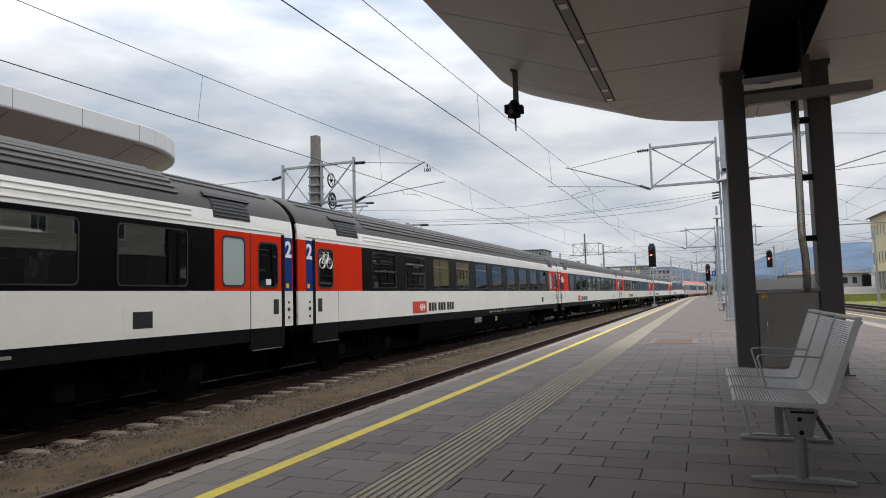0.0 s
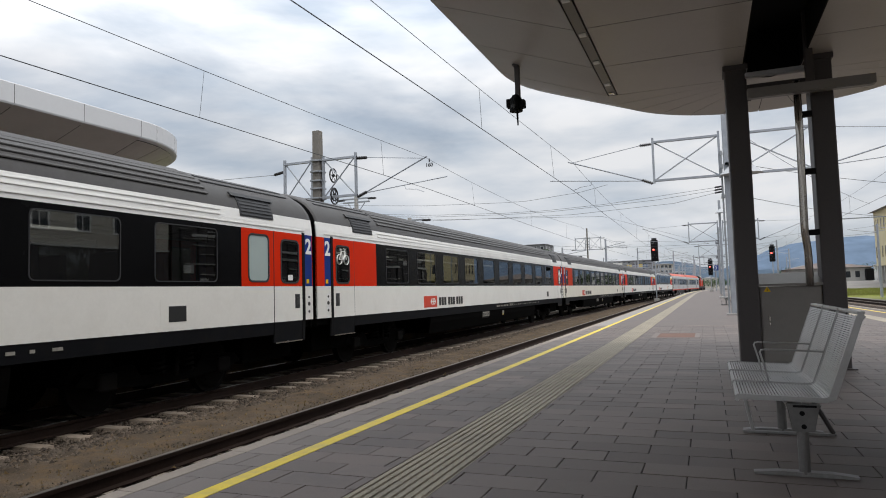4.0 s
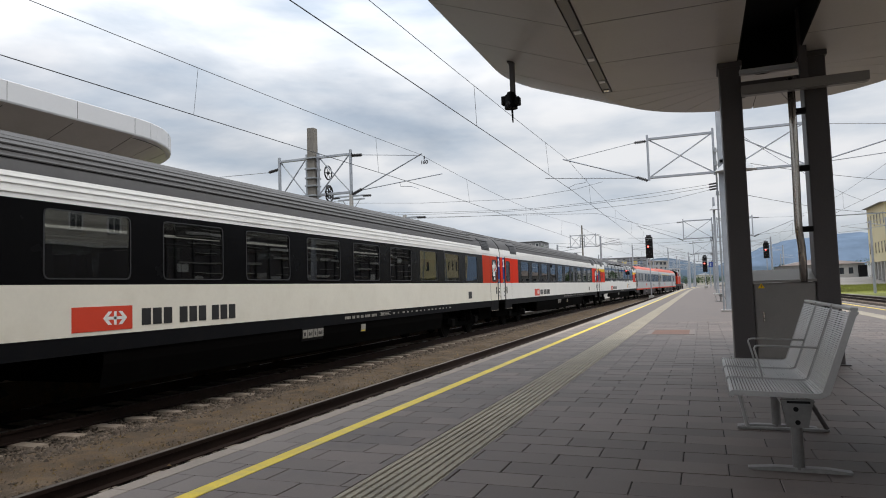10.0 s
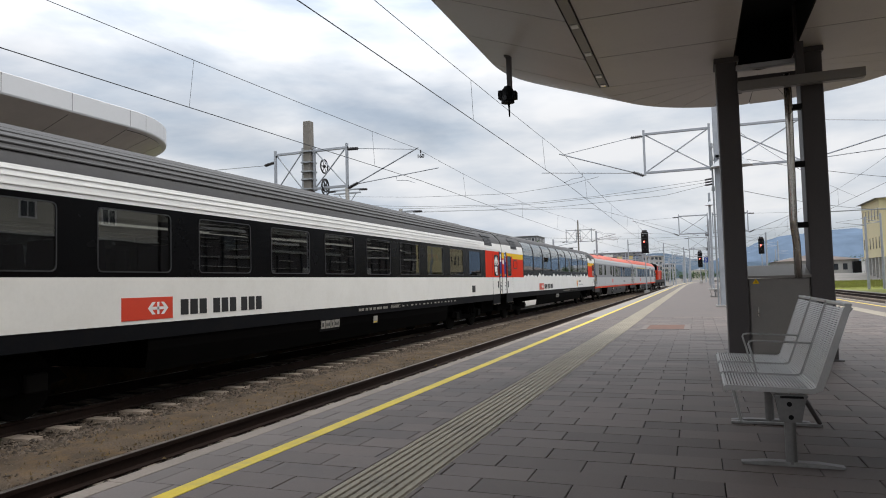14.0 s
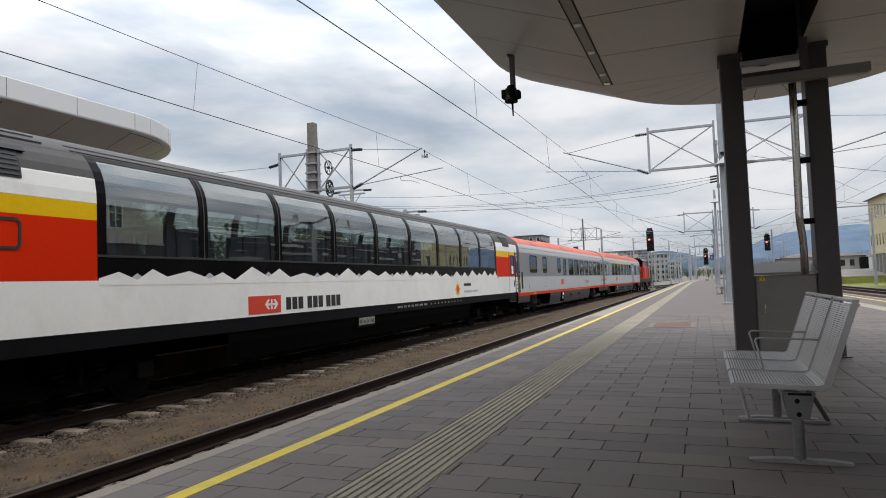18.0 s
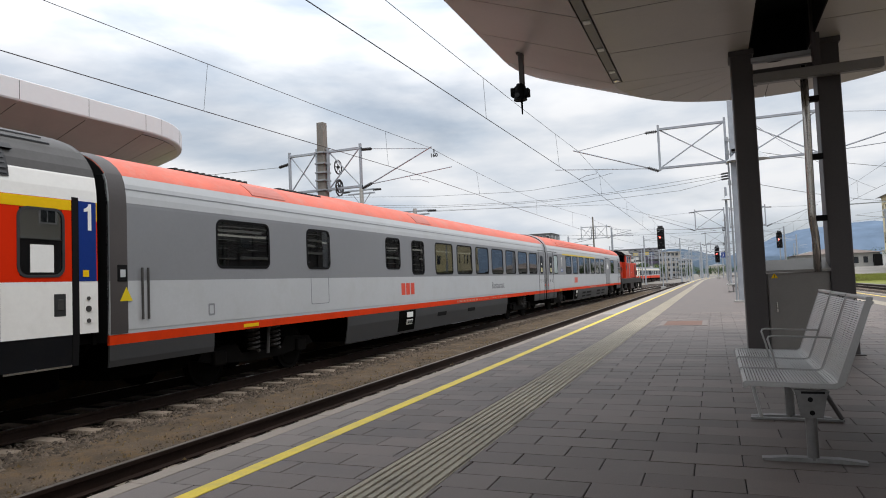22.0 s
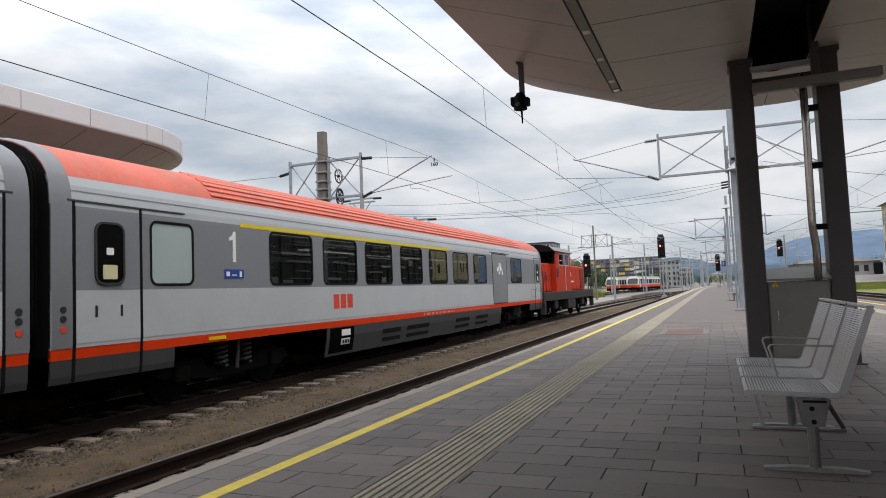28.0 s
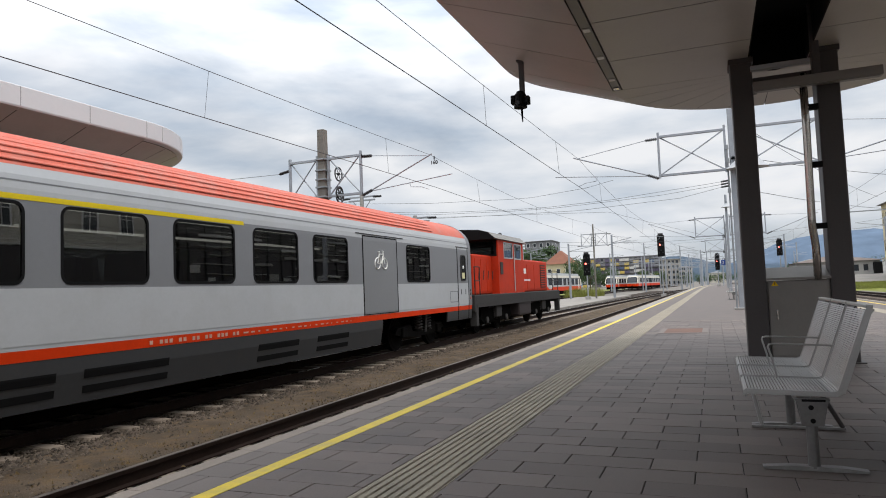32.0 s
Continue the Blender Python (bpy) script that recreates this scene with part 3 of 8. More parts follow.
stones("ballast_stones", 9000, lambda r: (r.uniform(-8.5, -7.55), near_y(r, 3.5, 40), -0.765 + r.uniform(-0.004, 0.02)), 5)
stones("ballast_stones", 9000, lambda r: (r.choice((r.gauss(-5.72, 0.09), r.gauss(-5.25, 0.2), r.uniform(-5.4, -4.2))), near_y(r, 1.8, 30), -0.745 + r.uniform(-0.004, 0.02)), 6)
stones("ballast_stones", 5000, lambda r: (r.gauss(-7.35, 0.16), near_y(r, 3.0, 34), -0.70 + r.uniform(-0.02, 0.012)), 8, (0.016, 0.042))
stones("gravel_stones", 12000, lambda r: (r.uniform(-7.7, -5.8), near_y(r, 2.5, 24), -0.69 + r.uniform(-0.02, 0.004)), 7, (0.006, 0.017))


# ---- tracks ----
RAIL_PROFILE = [(-0.07, -0.172), (0.07, -0.172), (0.07, -0.160), (0.016, -0.145), (0.010, -0.052), (0.035, -0.042), (0.036, -0.004), (-0.036, -0.004),
                (-0.035, -0.042), (-0.010, -0.052), (-0.016, -0.145), (-0.07, -0.160)]


def railway(name, line, u0, u1, label, sleepers):
    t = tagged(empty(name), label, "railway track", kind="structure")
    for side in (-0.7525, 0.7525):
        rail = part("rail", sweep([(side + x, RAIL + z) for x, z in RAIL_PROFILE], line, u0, u1, 6), "rail_rust", t)
        part("rail_head", sweep([(side - 0.030, RAIL - 0.004), (side + 0.030, RAIL - 0.004), (side + 0.026, RAIL), (side - 0.026, RAIL)], line, u0, u1, 6), "rail_shine" if name == "track_2" else "rail_top", rail, "bright worn running surface")
    if sleepers:
        first, last_single, last = sleepers
        def outline(bm, x, y, a):
            c, s = math.cos(a), math.sin(a)
            lo = [(-1.3, -0.15), (1.3, -0.15), (1.3, 0.15), (-1.3, 0.15)]
            hi = [(-1.27, -0.10), (1.27, -0.10), (1.27, 0.10), (-1.27, 0.10)]
            v = [bm.verts.new((x + px * c + py * s, y - px * s + py * c, z)) for pts, z in ((lo, RAIL - 0.38), (hi, RAIL - 0.178)) for px, py in pts]
            for q in ((4, 5, 6, 7), (0, 1, 5, 4), (1, 2, 6, 5), (2, 3, 7, 6), (3, 0, 4, 7)):
                bm.faces.new([v[i] for i in q])
        bm = bmesh.new()
        outline(bm, 0, 0, 0)
        shared = None
        far = bmesh.new()
        u = first
        while u < last:
            x, y, a = line(u)
            if u < last_single:
                if shared is None:
                    shared = part("sleeper", bm, "sleeper", t)
                    shared.location = (x, y, 0)
                else:
                    o = new("sleeper", shared.data)
                    o.parent, o.location = t, (x + random.uniform(-0.02, 0.02), y + random.uniform(-0.012, 0.012), random.uniform(-0.008, 0.006))
                    o.rotation_euler = (0, 0, -a + random.uniform(-0.008, 0.008))
            else:
                outline(far, x, y, a)
            u += 0.612
        tagged(part("sleepers_far", far, "sleeper", t), kind="stuff")
    return t


railway("track_1", track1, -14, 420, "empty platform track with rusty rails and dark ballast", (-3.0, 24.0, 160.0))
railway("track_2", track2, -20, 200, "main track with concrete sleepers that the train runs on", (-4.776, 60.0, 190.0))


# ---- platform ----
PF = tagged(empty("platform"), "wide station platform paved with dark grey concrete slabs", "platform", kind="structure")
PX1 = 6.06
Y0, Y1, YF = -14.0, 20.0, 166.0


def run(x0, x1, y0, z0, z1):
    """A band of the platform, straight at first, then bending with the track."""
    return sweep([(x0 - T1, z0), (x1 - T1, z0), (x1 - T1, z1), (x0 - T1, z1)], track1, y0, YF, 6.0)


part("platform_body", run(EDGE + 0.06, PX1 - 0.06, Y0, -0.95, -0.05), "concrete", PF)
for a, b in ((EDGE, EDGE + 0.135), (PX1 - 0.135, PX1)):
    bm = bmesh.new()
    y = Y0
    while y < 40:
        add_prism(bm, [(a, -0.20), (b, -0.20), (b, 0.0), (a + 0.008, 0.0), (a, -0.008)] if a < 0 else [(a, -0.20), (b, -0.20), (b, -0.008), (b - 0.008, 0.0), (a, 0.0)], "y", y, y + 0.994)
        y += 1.0
    bmesh.ops.recalc_face_normals(bm, faces=bm.faces[:])
    part("kerb", bm, "kerb", PF, "pale concrete edge stones")
    part("kerb", run(a, b, 40.0, -0.20, 0.0), "kerb", PF, "pale concrete edge stones")
part("bedding", run(EDGE + 0.13, PX1 - 0.13, Y0, -0.049, -0.010), "joint", PF)
YEL0, YEL1, TAC0, TAC1 = -2.765, -2.655, -1.907, -1.466
part("yellow_line", run(YEL0, YEL1, Y0, -0.02, 0.0), "yellow_line", PF, "worn yellow safety line")
part("yellow_line", run(PX1 - 0.61, PX1 - 0.50, Y0, -0.02, 0.0), "yellow_line", PF, "worn yellow safety line")


def slab_rows(bm, x0, x1, y0, y1, length, width, z=0.0, gap=0.006, phase=0.0, first=0.0):
    """Paving in running bond, joined, clipped to the strip between x0 and x1."""
    row = 0
    y = first
    while y < y1:
        if y + width * 0.5 > y0 and y + width * 0.5 < y1:
            x = x0 - length + ((phase + (length / 2 if row % 2 else 0)) % length)
            while x < x1:
                a, b = max(x0, x) + gap / 2, min(x1, x + length) - gap / 2
                if b - a > 0.02:
                    dz = random.uniform(-0.0016, 0.0)
                    add_prism(bm, [(a, z - 0.045), (b, z - 0.045), (b, z + dz - 0.003), (b - 0.003, z + dz), (a + 0.003, z + dz), (a, z + dz - 0.003)], "y", y + gap / 2, y + width - gap / 2)
                x += length
        y += width
        row += 1


bm = bmesh.new()
slab_rows(bm, EDGE + 0.135, YEL0, Y0, Y1, 0.31, 0.31, first=Y0)
tagged(part("edge_pavers", bm, "paver_warm", PF, "warm grey edge pavers"), kind="stuff")
SL, SW, SY = 0.507, 0.2515, 3.894 - 0.2515 * 72
bm = bmesh.new()
slab_rows(bm, YEL1, TAC0, Y0, Y1, SL, SW, phase=0.17, first=SY)
R0, R1 = 68, 112
XT = TAC1 + 0.288 + SL * 5
slab_rows(bm, TAC1, 4.26, Y0, SY + SW * R0, SL, SW, phase=0.288, first=SY)
slab_rows(bm, TAC1, 4.26, SY + SW * R1, Y1, SL, SW, phase=0.288, first=SY)
slab_rows(bm, XT, 4.26, SY + SW * R0, SY + SW * R1, SL, SW, phase=0.0, first=SY + SW * R0)
slab_rows(bm, 4.70, PX1 - 0.61, Y0, Y1, SL, SW, phase=0.1, first=SY)
tagged(part("paving_slabs", bm, "tile_far", PF), kind="stuff")
# edge pavers turn paler beyond Y1: open skylight and sheen put into the colour
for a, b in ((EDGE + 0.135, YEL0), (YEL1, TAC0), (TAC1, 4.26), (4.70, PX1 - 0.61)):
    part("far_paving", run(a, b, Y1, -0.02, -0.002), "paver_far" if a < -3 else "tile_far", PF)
part("far_paving", run(PX1 - 0.5, PX1 - 0.135, Y0, -0.02, -0.002), "tile_far", PF)
bm = bmesh.new()
add_box(bm, TAC0 + 0.004, TAC1 - 0.004, Y0, 60, -0.03, -0.006)
n_rib = 8
for i in range(n_rib):
    a = TAC0 + 0.004 + (TAC1 - TAC0 - 0.008) * i / n_rib
    w = (TAC1 - TAC0 - 0.008) / n_rib
    y = Y0
    while y < 30:
        add_prism(bm, [(a + 0.004, -0.006), (a + w - 0.010, -0.006), (a + w - 0.014, 0.003), (a + 0.008, 0.003)], "y", y + 0.002, y + 0.298)
        y += 0.30
    add_prism(bm, [(a + 0.004, -0.006), (a + w - 0.010, -0.006), (a + w - 0.014, 0.003), (a + 0.008, 0.003)], "y", 30, 60)
bmesh.ops.recalc_face_normals(bm, faces=bm.faces[:])
part("tactile_strip", bm, "tactile", PF, "pale ribbed tactile guide strip")
part("tactile_strip", run(TAC0 + 0.004, TAC1 - 0.004, 60.0, -0.03, 0.002), "tactile", PF, "pale ribbed tactile guide strip")
part("tactile_strip", run(4.264, 4.696, Y0, -0.03, 0.001), "tactile", PF, "pale ribbed tactile guide strip")


PO = tagged(empty("opposite_platform"), "opposite station platform with pale concrete surface", "platform", kind="structure")
part("platform_body", box(-22.5, -10.86, -14, 27.0, -0.95, -0.04), "gravel", PO)
part("platform_body", box(-18.5, -10.86, 27.0, 42, -0.95, -0.04), "gravel", PO)
part("paving", box(-22.4, -10.93, -14, 27.0, -0.039, 0.0), "tile_far", PO, "dark grey paving under the roof")
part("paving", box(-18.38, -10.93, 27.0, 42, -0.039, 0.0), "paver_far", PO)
part("kerb", box(-10.93, -10.80, -14, 42, -0.20, 0.004), "kerb", PO)
part("service_path", box(-18.5, -11.3, 42, 100, -0.95, -0.60), "path", PO, "low pale gravel path beyond the platform end")


# ---- canopies ----
CX, CY, CA = 0.95, 10.25, 3.88
R_BEND = 2.2 / CA


def soffit(r):
    r = abs(r)
    return 4.0 if r < R_BEND else 4.0 + 0.61 * (r - R_BEND) / (1 - R_BEND)


def canopy_point(r, y):
    return (CX + CA * r, y, soffit(r))


CBI, CBO = 2.1, 3.1               # how far the flat soffit and the rim reach beyond the last cross joint


def fan_point(r, a, flip=1):
    t = min(r / R_BEND, 1.0)
    u = max(0.0, (r - R_BEND) / (1 - R_BEND))
    x = CX + (CA * R_BEND * t * (1 - u) + CA * u) * math.cos(a)
    dy = (CBI * t * (1 - u) + CBO * u) * math.sin(a)
    return (x, CY + dy if flip > 0 else -16.0 - dy, soffit(r))


def canopy():
    t = tagged(empty("platform_canopy"), "large boat-shaped station canopy with pale metal soffit panels and rounded end", "canopy", group="station canopies")
    g = 0.009

    def panel(quads):
        """One sheet of the soffit, a few millimetres thick, facing down."""
        bm = bmesh.new()
        for q in quads:
            bm.faces.new([bm.verts.new(p) for p in q])
        bmesh.ops.remove_doubles(bm, verts=bm.verts[:], dist=0.0005)
        bm.normal_update()
        for fc in bm.faces:
            if fc.normal.z > 0:
                fc.normal_flip()
        bmesh.ops.solidify(bm, geom=bm.faces[:], thickness=0.004)
        part("soffit_panel", bm, "panel", t)
    ys = [CY - 1.41 * k for k in range(20)]
    ys = [y for y in ys if y > -16] + [-16.0]
    for y1, y0 in zip(ys, ys[1:]):
        for r0, r1 in ((-1, -R_BEND), (-R_BEND + 0.034, -0.093), (-0.093, 0.093), (0.093, R_BEND - 0.034), (R_BEND, 1)):
            if abs(r0) < 0.1 and abs(r1) < 0.1 and y0 < 9.3 and y1 < 9.5:
                continue
            e = g / CA
            ya = 10.0 if abs(r0) < 0.1 and abs(r1) < 0.1 and y1 > 10.2 else y0
            panel([(canopy_point(r0 + e, ya + g), canopy_point(r1 - e, ya + g), canopy_point(r1 - e, y1 - g), canopy_point(r0 + e, y1 - g))])
    n = 12
    for flip in (1, -1):
        for k in range(n):
            a0, a1 = math.pi * k / n + 0.0034, math.pi * (k + 1) / n - 0.0034
            for r0, r1 in ((0.03, R_BEND), (R_BEND, 0.97)):
                sub = 3
                steps = [a0 + (a1 - a0) * i / sub for i in range(sub + 1)]
                panel([(fan_point(r0, b0, flip), fan_point(r1, b0, flip), fan_point(r1, b1, flip), fan_point(r0, b1, flip)) for b0, b1 in zip(steps, steps[1:])])
    # rim outline round the whole roof
    rim = [(CX + CA * math.cos(math.pi * k / 40), CY + CBO * math.sin(math.pi * k / 40)) for k in range(41)]
    rim += [(CX - CA, y) for y in (6, 2, -2, -6, -10, -14)]
    rim += [(CX + CA * math.cos(math.pi + math.pi * k / 40), -16 + CBO * math.sin(math.pi + math.pi * k / 40)) for k in range(41)]
    rim += [(CX + CA, y) for y in (-14, -10, -6, -2, 2, 6)]

    def out(p, d):
        yc = min(max(p[1], -16), CY)
        v = Vector((p[0] - CX, p[1] - yc)).normalized()
        return (p[0] + v.x * d, p[1] + v.y * d)
    # fascia: a rounded nose and an upright band, then the roof skin
    bm = bmesh.new()
    rows = []
    for d, z in ((-0.115, 4.585), (-0.03, 4.600), (0.0, 4.612), (0.012, 4.64), (0.012, 4.985), (0.0, 5.0), (-0.3, 5.04)):
        rows.append([bm.verts.new((*out(p, d), z)) for p in rim])
    m = len(rim)
    for a, b in zip(rows, rows[1:]):
        for k in range(m):
            bm.faces.new((a[k], a[(k + 1) % m], b[(k + 1) % m], b[k]))
    fas = part("fascia", bm, "fascia", t, "smooth pale grey metal fascia band")
    seam = bmesh.new()
    for y in ys:
        for sx in (-1, 1):
            add_box(seam, CX + sx * (CA + 0.011), CX + sx * (CA + 0.0145), y - 0.004, y + 0.004, 4.64, 4.985)
    for k in (2, 6, 10, 30, 34, 38):
        p, q = out(rim[k], 0.0145), out(rim[k], 0.011)
        add_tube(seam, (*q, 4.64), (*q, 4.985), 0.004, 4)
    tagged(part("fascia_seam", seam, "panel_joint", fas), kind="stuff")
    bm = bmesh.new()
    top = [bm.verts.new((*out(p, -0.3), 5.06)) for p in rim]
    ridge = [bm.verts.new((CX + (p[0] - CX) * 0.2, min(max(p[1], -16.0), CY), 5.35)) for p in rim]
    for k in range(m):
        q = (top[k], top[(k + 1) % m], ridge[(k + 1) % m], ridge[k])
        bm.faces.new(q)
    bmesh.ops.remove_doubles(bm, verts=bm.verts[:], dist=0.001)
    bmesh.ops.holes_fill(bm, edges=[e for e in bm.edges if e.is_boundary and e.verts[0].co.z > 5.3], sides=0)
    part("roof_skin", bm, "galv", t)
    # dark lining just above the panel joints
    bm = bmesh.new()
    lo = [bm.verts.new((CX + (p[0] - CX) * 0.985, p[1], 4.66)) for p in rim]
    def inward(p):
        yc = min(max(p[1], -16.0), CY)
        return (CX + (p[0] - CX) * R_BEND, yc + (p[1] - yc) * CBI / CBO, 4.045)
    mid = [bm.verts.new(inward(p)) for p in rim]
    for k in range(m):
        bm.faces.new((lo[k], lo[(k + 1) % m], mid[(k + 1) % m], mid[k]))
    part("lining", bm, "panel_joint", t)
    bm = bmesh.new()
    for x0, x1, y0, y1 in ((CX - CA * R_BEND, CX - 0.38, -16.0, CY), (CX + 0.38, CX + CA * R_BEND, -16.0, CY), (CX - 0.38, CX + 0.38, 10.01, CY)):
        add_box(bm, x0, x1, y0, y1, 4.035, 4.06)
    for yc, e in ((CY, 1), (-16.0, -1)):
        add_prism(bm, [(CX + CA * R_BEND * math.cos(math.pi * k / 16), yc + e * CBI * math.sin(math.pi * k / 16)) for k in range(17)], "z", 4.035, 4.06)
    bmesh.ops.recalc_face_normals(bm, faces=bm.faces[:])
    part("lining", bm, "panel_joint", t)
    # open service slot along the middle; its inner darkness is painted black
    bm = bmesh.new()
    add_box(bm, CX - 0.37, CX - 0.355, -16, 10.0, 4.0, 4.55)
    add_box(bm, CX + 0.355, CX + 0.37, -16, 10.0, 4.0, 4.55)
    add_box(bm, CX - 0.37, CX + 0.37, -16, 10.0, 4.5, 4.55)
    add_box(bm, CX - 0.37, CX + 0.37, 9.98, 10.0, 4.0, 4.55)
    part("service_slot", bm, "black", t, "slot above the columns, painted black inside")
    for s in (-1, 1):
        x = CX + s * (CA * R_BEND - 0.065)
        ch = part("light_channel", box(x - 0.055, x + 0.055, -16, CY, 4.0, 4.03), "strip_glass", t, "grey recessed lamp channel")
        for y in [CY - 0.14] + [CY - 0.62 - 1.41 * k * 0.72 for k in range(12)]:
            part("downlight", box(x - 0.04, x + 0.04, y - 0.05, y + 0.05, 3.985, 3.999, 0.004), "white_mark" if y < CY - 0.3 else "steel", ch, "small pale square downlight")
    for x in (0.355, 1.345):
        bm = bmesh.new()
        add_prism(bm, rounded(x, x + 0.265, 9.57, 9.93, 0.02, 2), "z", 0.0, 4.02)
        bmesh.ops.recalc_face_normals(bm, faces=bm.faces[:])
        col = part("column", bm, "column", t, "dark grey square steel column")
        part("base_plate", box(x - 0.05, x + 0.315, 9.52, 9.98, 0.0, 0.018, 0.004), "column", col)
        part("head_collar", box(x - 0.02, x + 0.285, 9.55, 9.95, 3.93, 4.0, 0.006), "column", col)
    part("cross_beam", box(0.62, 1.345, 9.66, 9.80, 3.62, 3.74, 0.006), "column", t)
    part("cable_tray", box(0.60, 1.36, 9.50, 9.60, 3.80, 3.86, 0.006), "lgrey", t)
    return t


CANOPY = canopy()
# the opposite roof, enlarged and set back to catch less red from the train
copy_thing(CANOPY, Matrix.Translation((0, 0, -0.24)) @ Matrix.Scale(1.22, 4) @ pose(-15.93, 0.55, -0.02))


# ---- the train ----
# metres that the train has moved, second by second: steady at first, then braking
DIST = (0.00, 6.45, 12.90, 19.33, 25.75, 32.13, 38.50, 44.85, 51.20, 57.54, 63.91, 70.28, 76.66, 83.04, 89.40, 95.74, 102.02, 108.06,
        114.09, 120.00, 125.78, 131.42, 136.91, 142.19, 147.28, 152.01, 156.30, 160.34, 164.21, 167.84, 170.86, 173.04, 174.36)
FIRST, LENGTH = 11.62, 26.4


def moved(t):
    """The train's way at t seconds, smooth between the whole seconds."""
    i = min(max(int(t), 0), 31)
    f = t - i
    p0, p1, p2, p3 = (DIST[min(max(j, 0), 32)] for j in (i - 1, i, i + 1, i + 2))
    if i == 0:
        p0 = 2 * p1 - p2
    if i == 31:
        p3 = 2 * p2 - p1
    return p1 + 0.5 * f * (p2 - p0 + f * (2 * p0 - 5 * p1 + 4 * p2 - p3 + f * (3 * (p1 - p2) + p3 - p0)))


def vehicle_pose(start, length, pivot, t):
    """A vehicle whose near end stands at start when the clip begins, both bogies on the track."""
    u = start + length / 2 - moved(t)
    x0, y0, _ = track2(u - pivot / 2)
    x1, y1, _ = track2(u + pivot / 2)
    return pose((x0 + x1) / 2, (y0 + y1) / 2, RAIL, 0, 0, -math.degrees(math.atan2(x1 - x0, y1 - y0)))


SIDE = ((0.30, 1.30), (0.75, 1.385), (1.15, 1.405), (1.17, 1.41), (2.95, 1.41), (3.10, 1.402), (3.28, 1.375), (3.42, 1.325), (3.56, 1.235),
        (3.70, 1.105), (3.82, 0.93), (3.92, 0.70), (4.00, 0.42), (4.04, 0.15), (4.05, 0.0))


def half_width(z):
    for (z0, w0), (z1, w1) in zip(SIDE, SIDE[1:]):
        if z0 <= z <= z1:
            return w0 + (w1 - w0) * (z - z0) / (z1 - z0)
    return SIDE[0][1] if z < SIDE[0][0] else 0.0


def levels(z0, z1):
    return [z0] + [z for z, _ in SIDE if z0 + 1e-4 < z < z1 - 1e-4] + [z1]


def add_skin(bm, s, y0, y1, z0, z1, thick=0.05, proud=0.0):
    """A piece of the coach's side wall, on side s, following its profile."""
    zs = levels(z0, z1)
    pts = [(s * (half_width(z) + proud), z) for z in zs] + [(s * (half_width(z) - thick), z) for z in reversed(zs)]
    add_prism(bm, pts, "y", y0, y1)


def skin(s, y0, y1, z0, z1, thick=0.05, proud=0.0):
    bm = bmesh.new()
    add_skin(bm, s, y0, y1, z0, z1, thick, proud)
    bmesh.ops.recalc_face_normals(bm, faces=bm.faces[:])
    return bm


def skins(pieces, thick=0.05, proud=0.0):
    bm = bmesh.new()
    for s, y0, y1, z0, z1 in pieces:
        add_skin(bm, s, y0, y1, z0, z1, thick, proud)
    bmesh.ops.recalc_face_normals(bm, faces=bm.faces[:])
    return bm


def pane(s, y0, y1, z0, z1, x, r=0.09):
    """One sheet of glass on a side wall."""
    bm = bmesh.new()
    pts = rounded(y0, y1, z0, z1, r)
    add_prism(bm, pts, "x", s * x, s * (x + 0.006))
    bmesh.ops.recalc_face_normals(bm, faces=bm.faces[:])
    return bm


def window(parent, s, y0, y1, z0, z1, frame_mat="dark", glass="glass", r=0.09, width=0.035, x=1.41):
    """A glazed side window: rubber frame, pane."""
    w = part("window", ring(rounded(y0 - width, y1 + width, z0 - width, z1 + width, r + width), rounded(y0, y1, z0, z1, r), "x", s * (x - 0.03), s * (x + 0.007)), frame_mat, parent)
    part("pane", pane(s, y0, y1, z0, z1, x - 0.012, r), glass, w)
    return w


def coil(x, y, z0, z1, r, wire, turns):
    n = int(turns * 12)
    return path_bar([(x + r * math.cos(2 * math.pi * turns * i / n), y + r * math.sin(2 * math.pi * turns * i / n), z0 + (z1 - z0) * i / n) for i in range(n + 1)], wire, 5)


def bogie(parent, y, coach_springs):
    """A two-axle bogie with wheelsets, frame and springs."""
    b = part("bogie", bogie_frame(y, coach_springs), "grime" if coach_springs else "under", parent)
    for dy in (-1.25, 1.25):
        bm = bmesh.new()
        add_tube(bm, (-0.95, 0, 0), (0.95, 0, 0), 0.075, 10)
        for s in (-1, 1):
            add_tube(bm, (s * 0.69, 0, 0), (s * 0.82, 0, 0), 0.46, 24)
            add_tube(bm, (s * 0.82, 0, 0), (s * 0.84, 0, 0), 0.40, 24, 0.36)
            for k in range(4):
                a = math.pi / 2 * k
                add_tube(bm, (s * 0.835, 0.27 * math.cos(a), 0.27 * math.sin(a)), (s * 0.85, 0.27 * math.cos(a), 0.27 * math.sin(a)), 0.025, 6)
        ws = part("wheelset", bm, "grime", b)
        ws.location = (0, y + dy, 0.46)
        for s in (-1, 1):
            part("axle_box", box(s * 1.02 - 0.12, s * 1.02 + 0.12, y + dy - 0.16, y + dy + 0.16, 0.36, 0.62, 0.03), "grime", b)
    for s in (-1, 1):
        for dy in (-0.32, 0.32):
            part("coil_spring", coil(s * 1.12, y + dy, 0.52, 0.98, 0.105, 0.024, 5.5), "spring" if coach_springs else "under", b)
        part("damper", tube((s * 1.2, y, 0.45), (s * 1.2, y + 0.05, 0.98), 0.035, 8), "spring" if coach_springs else "under", b)
    return b


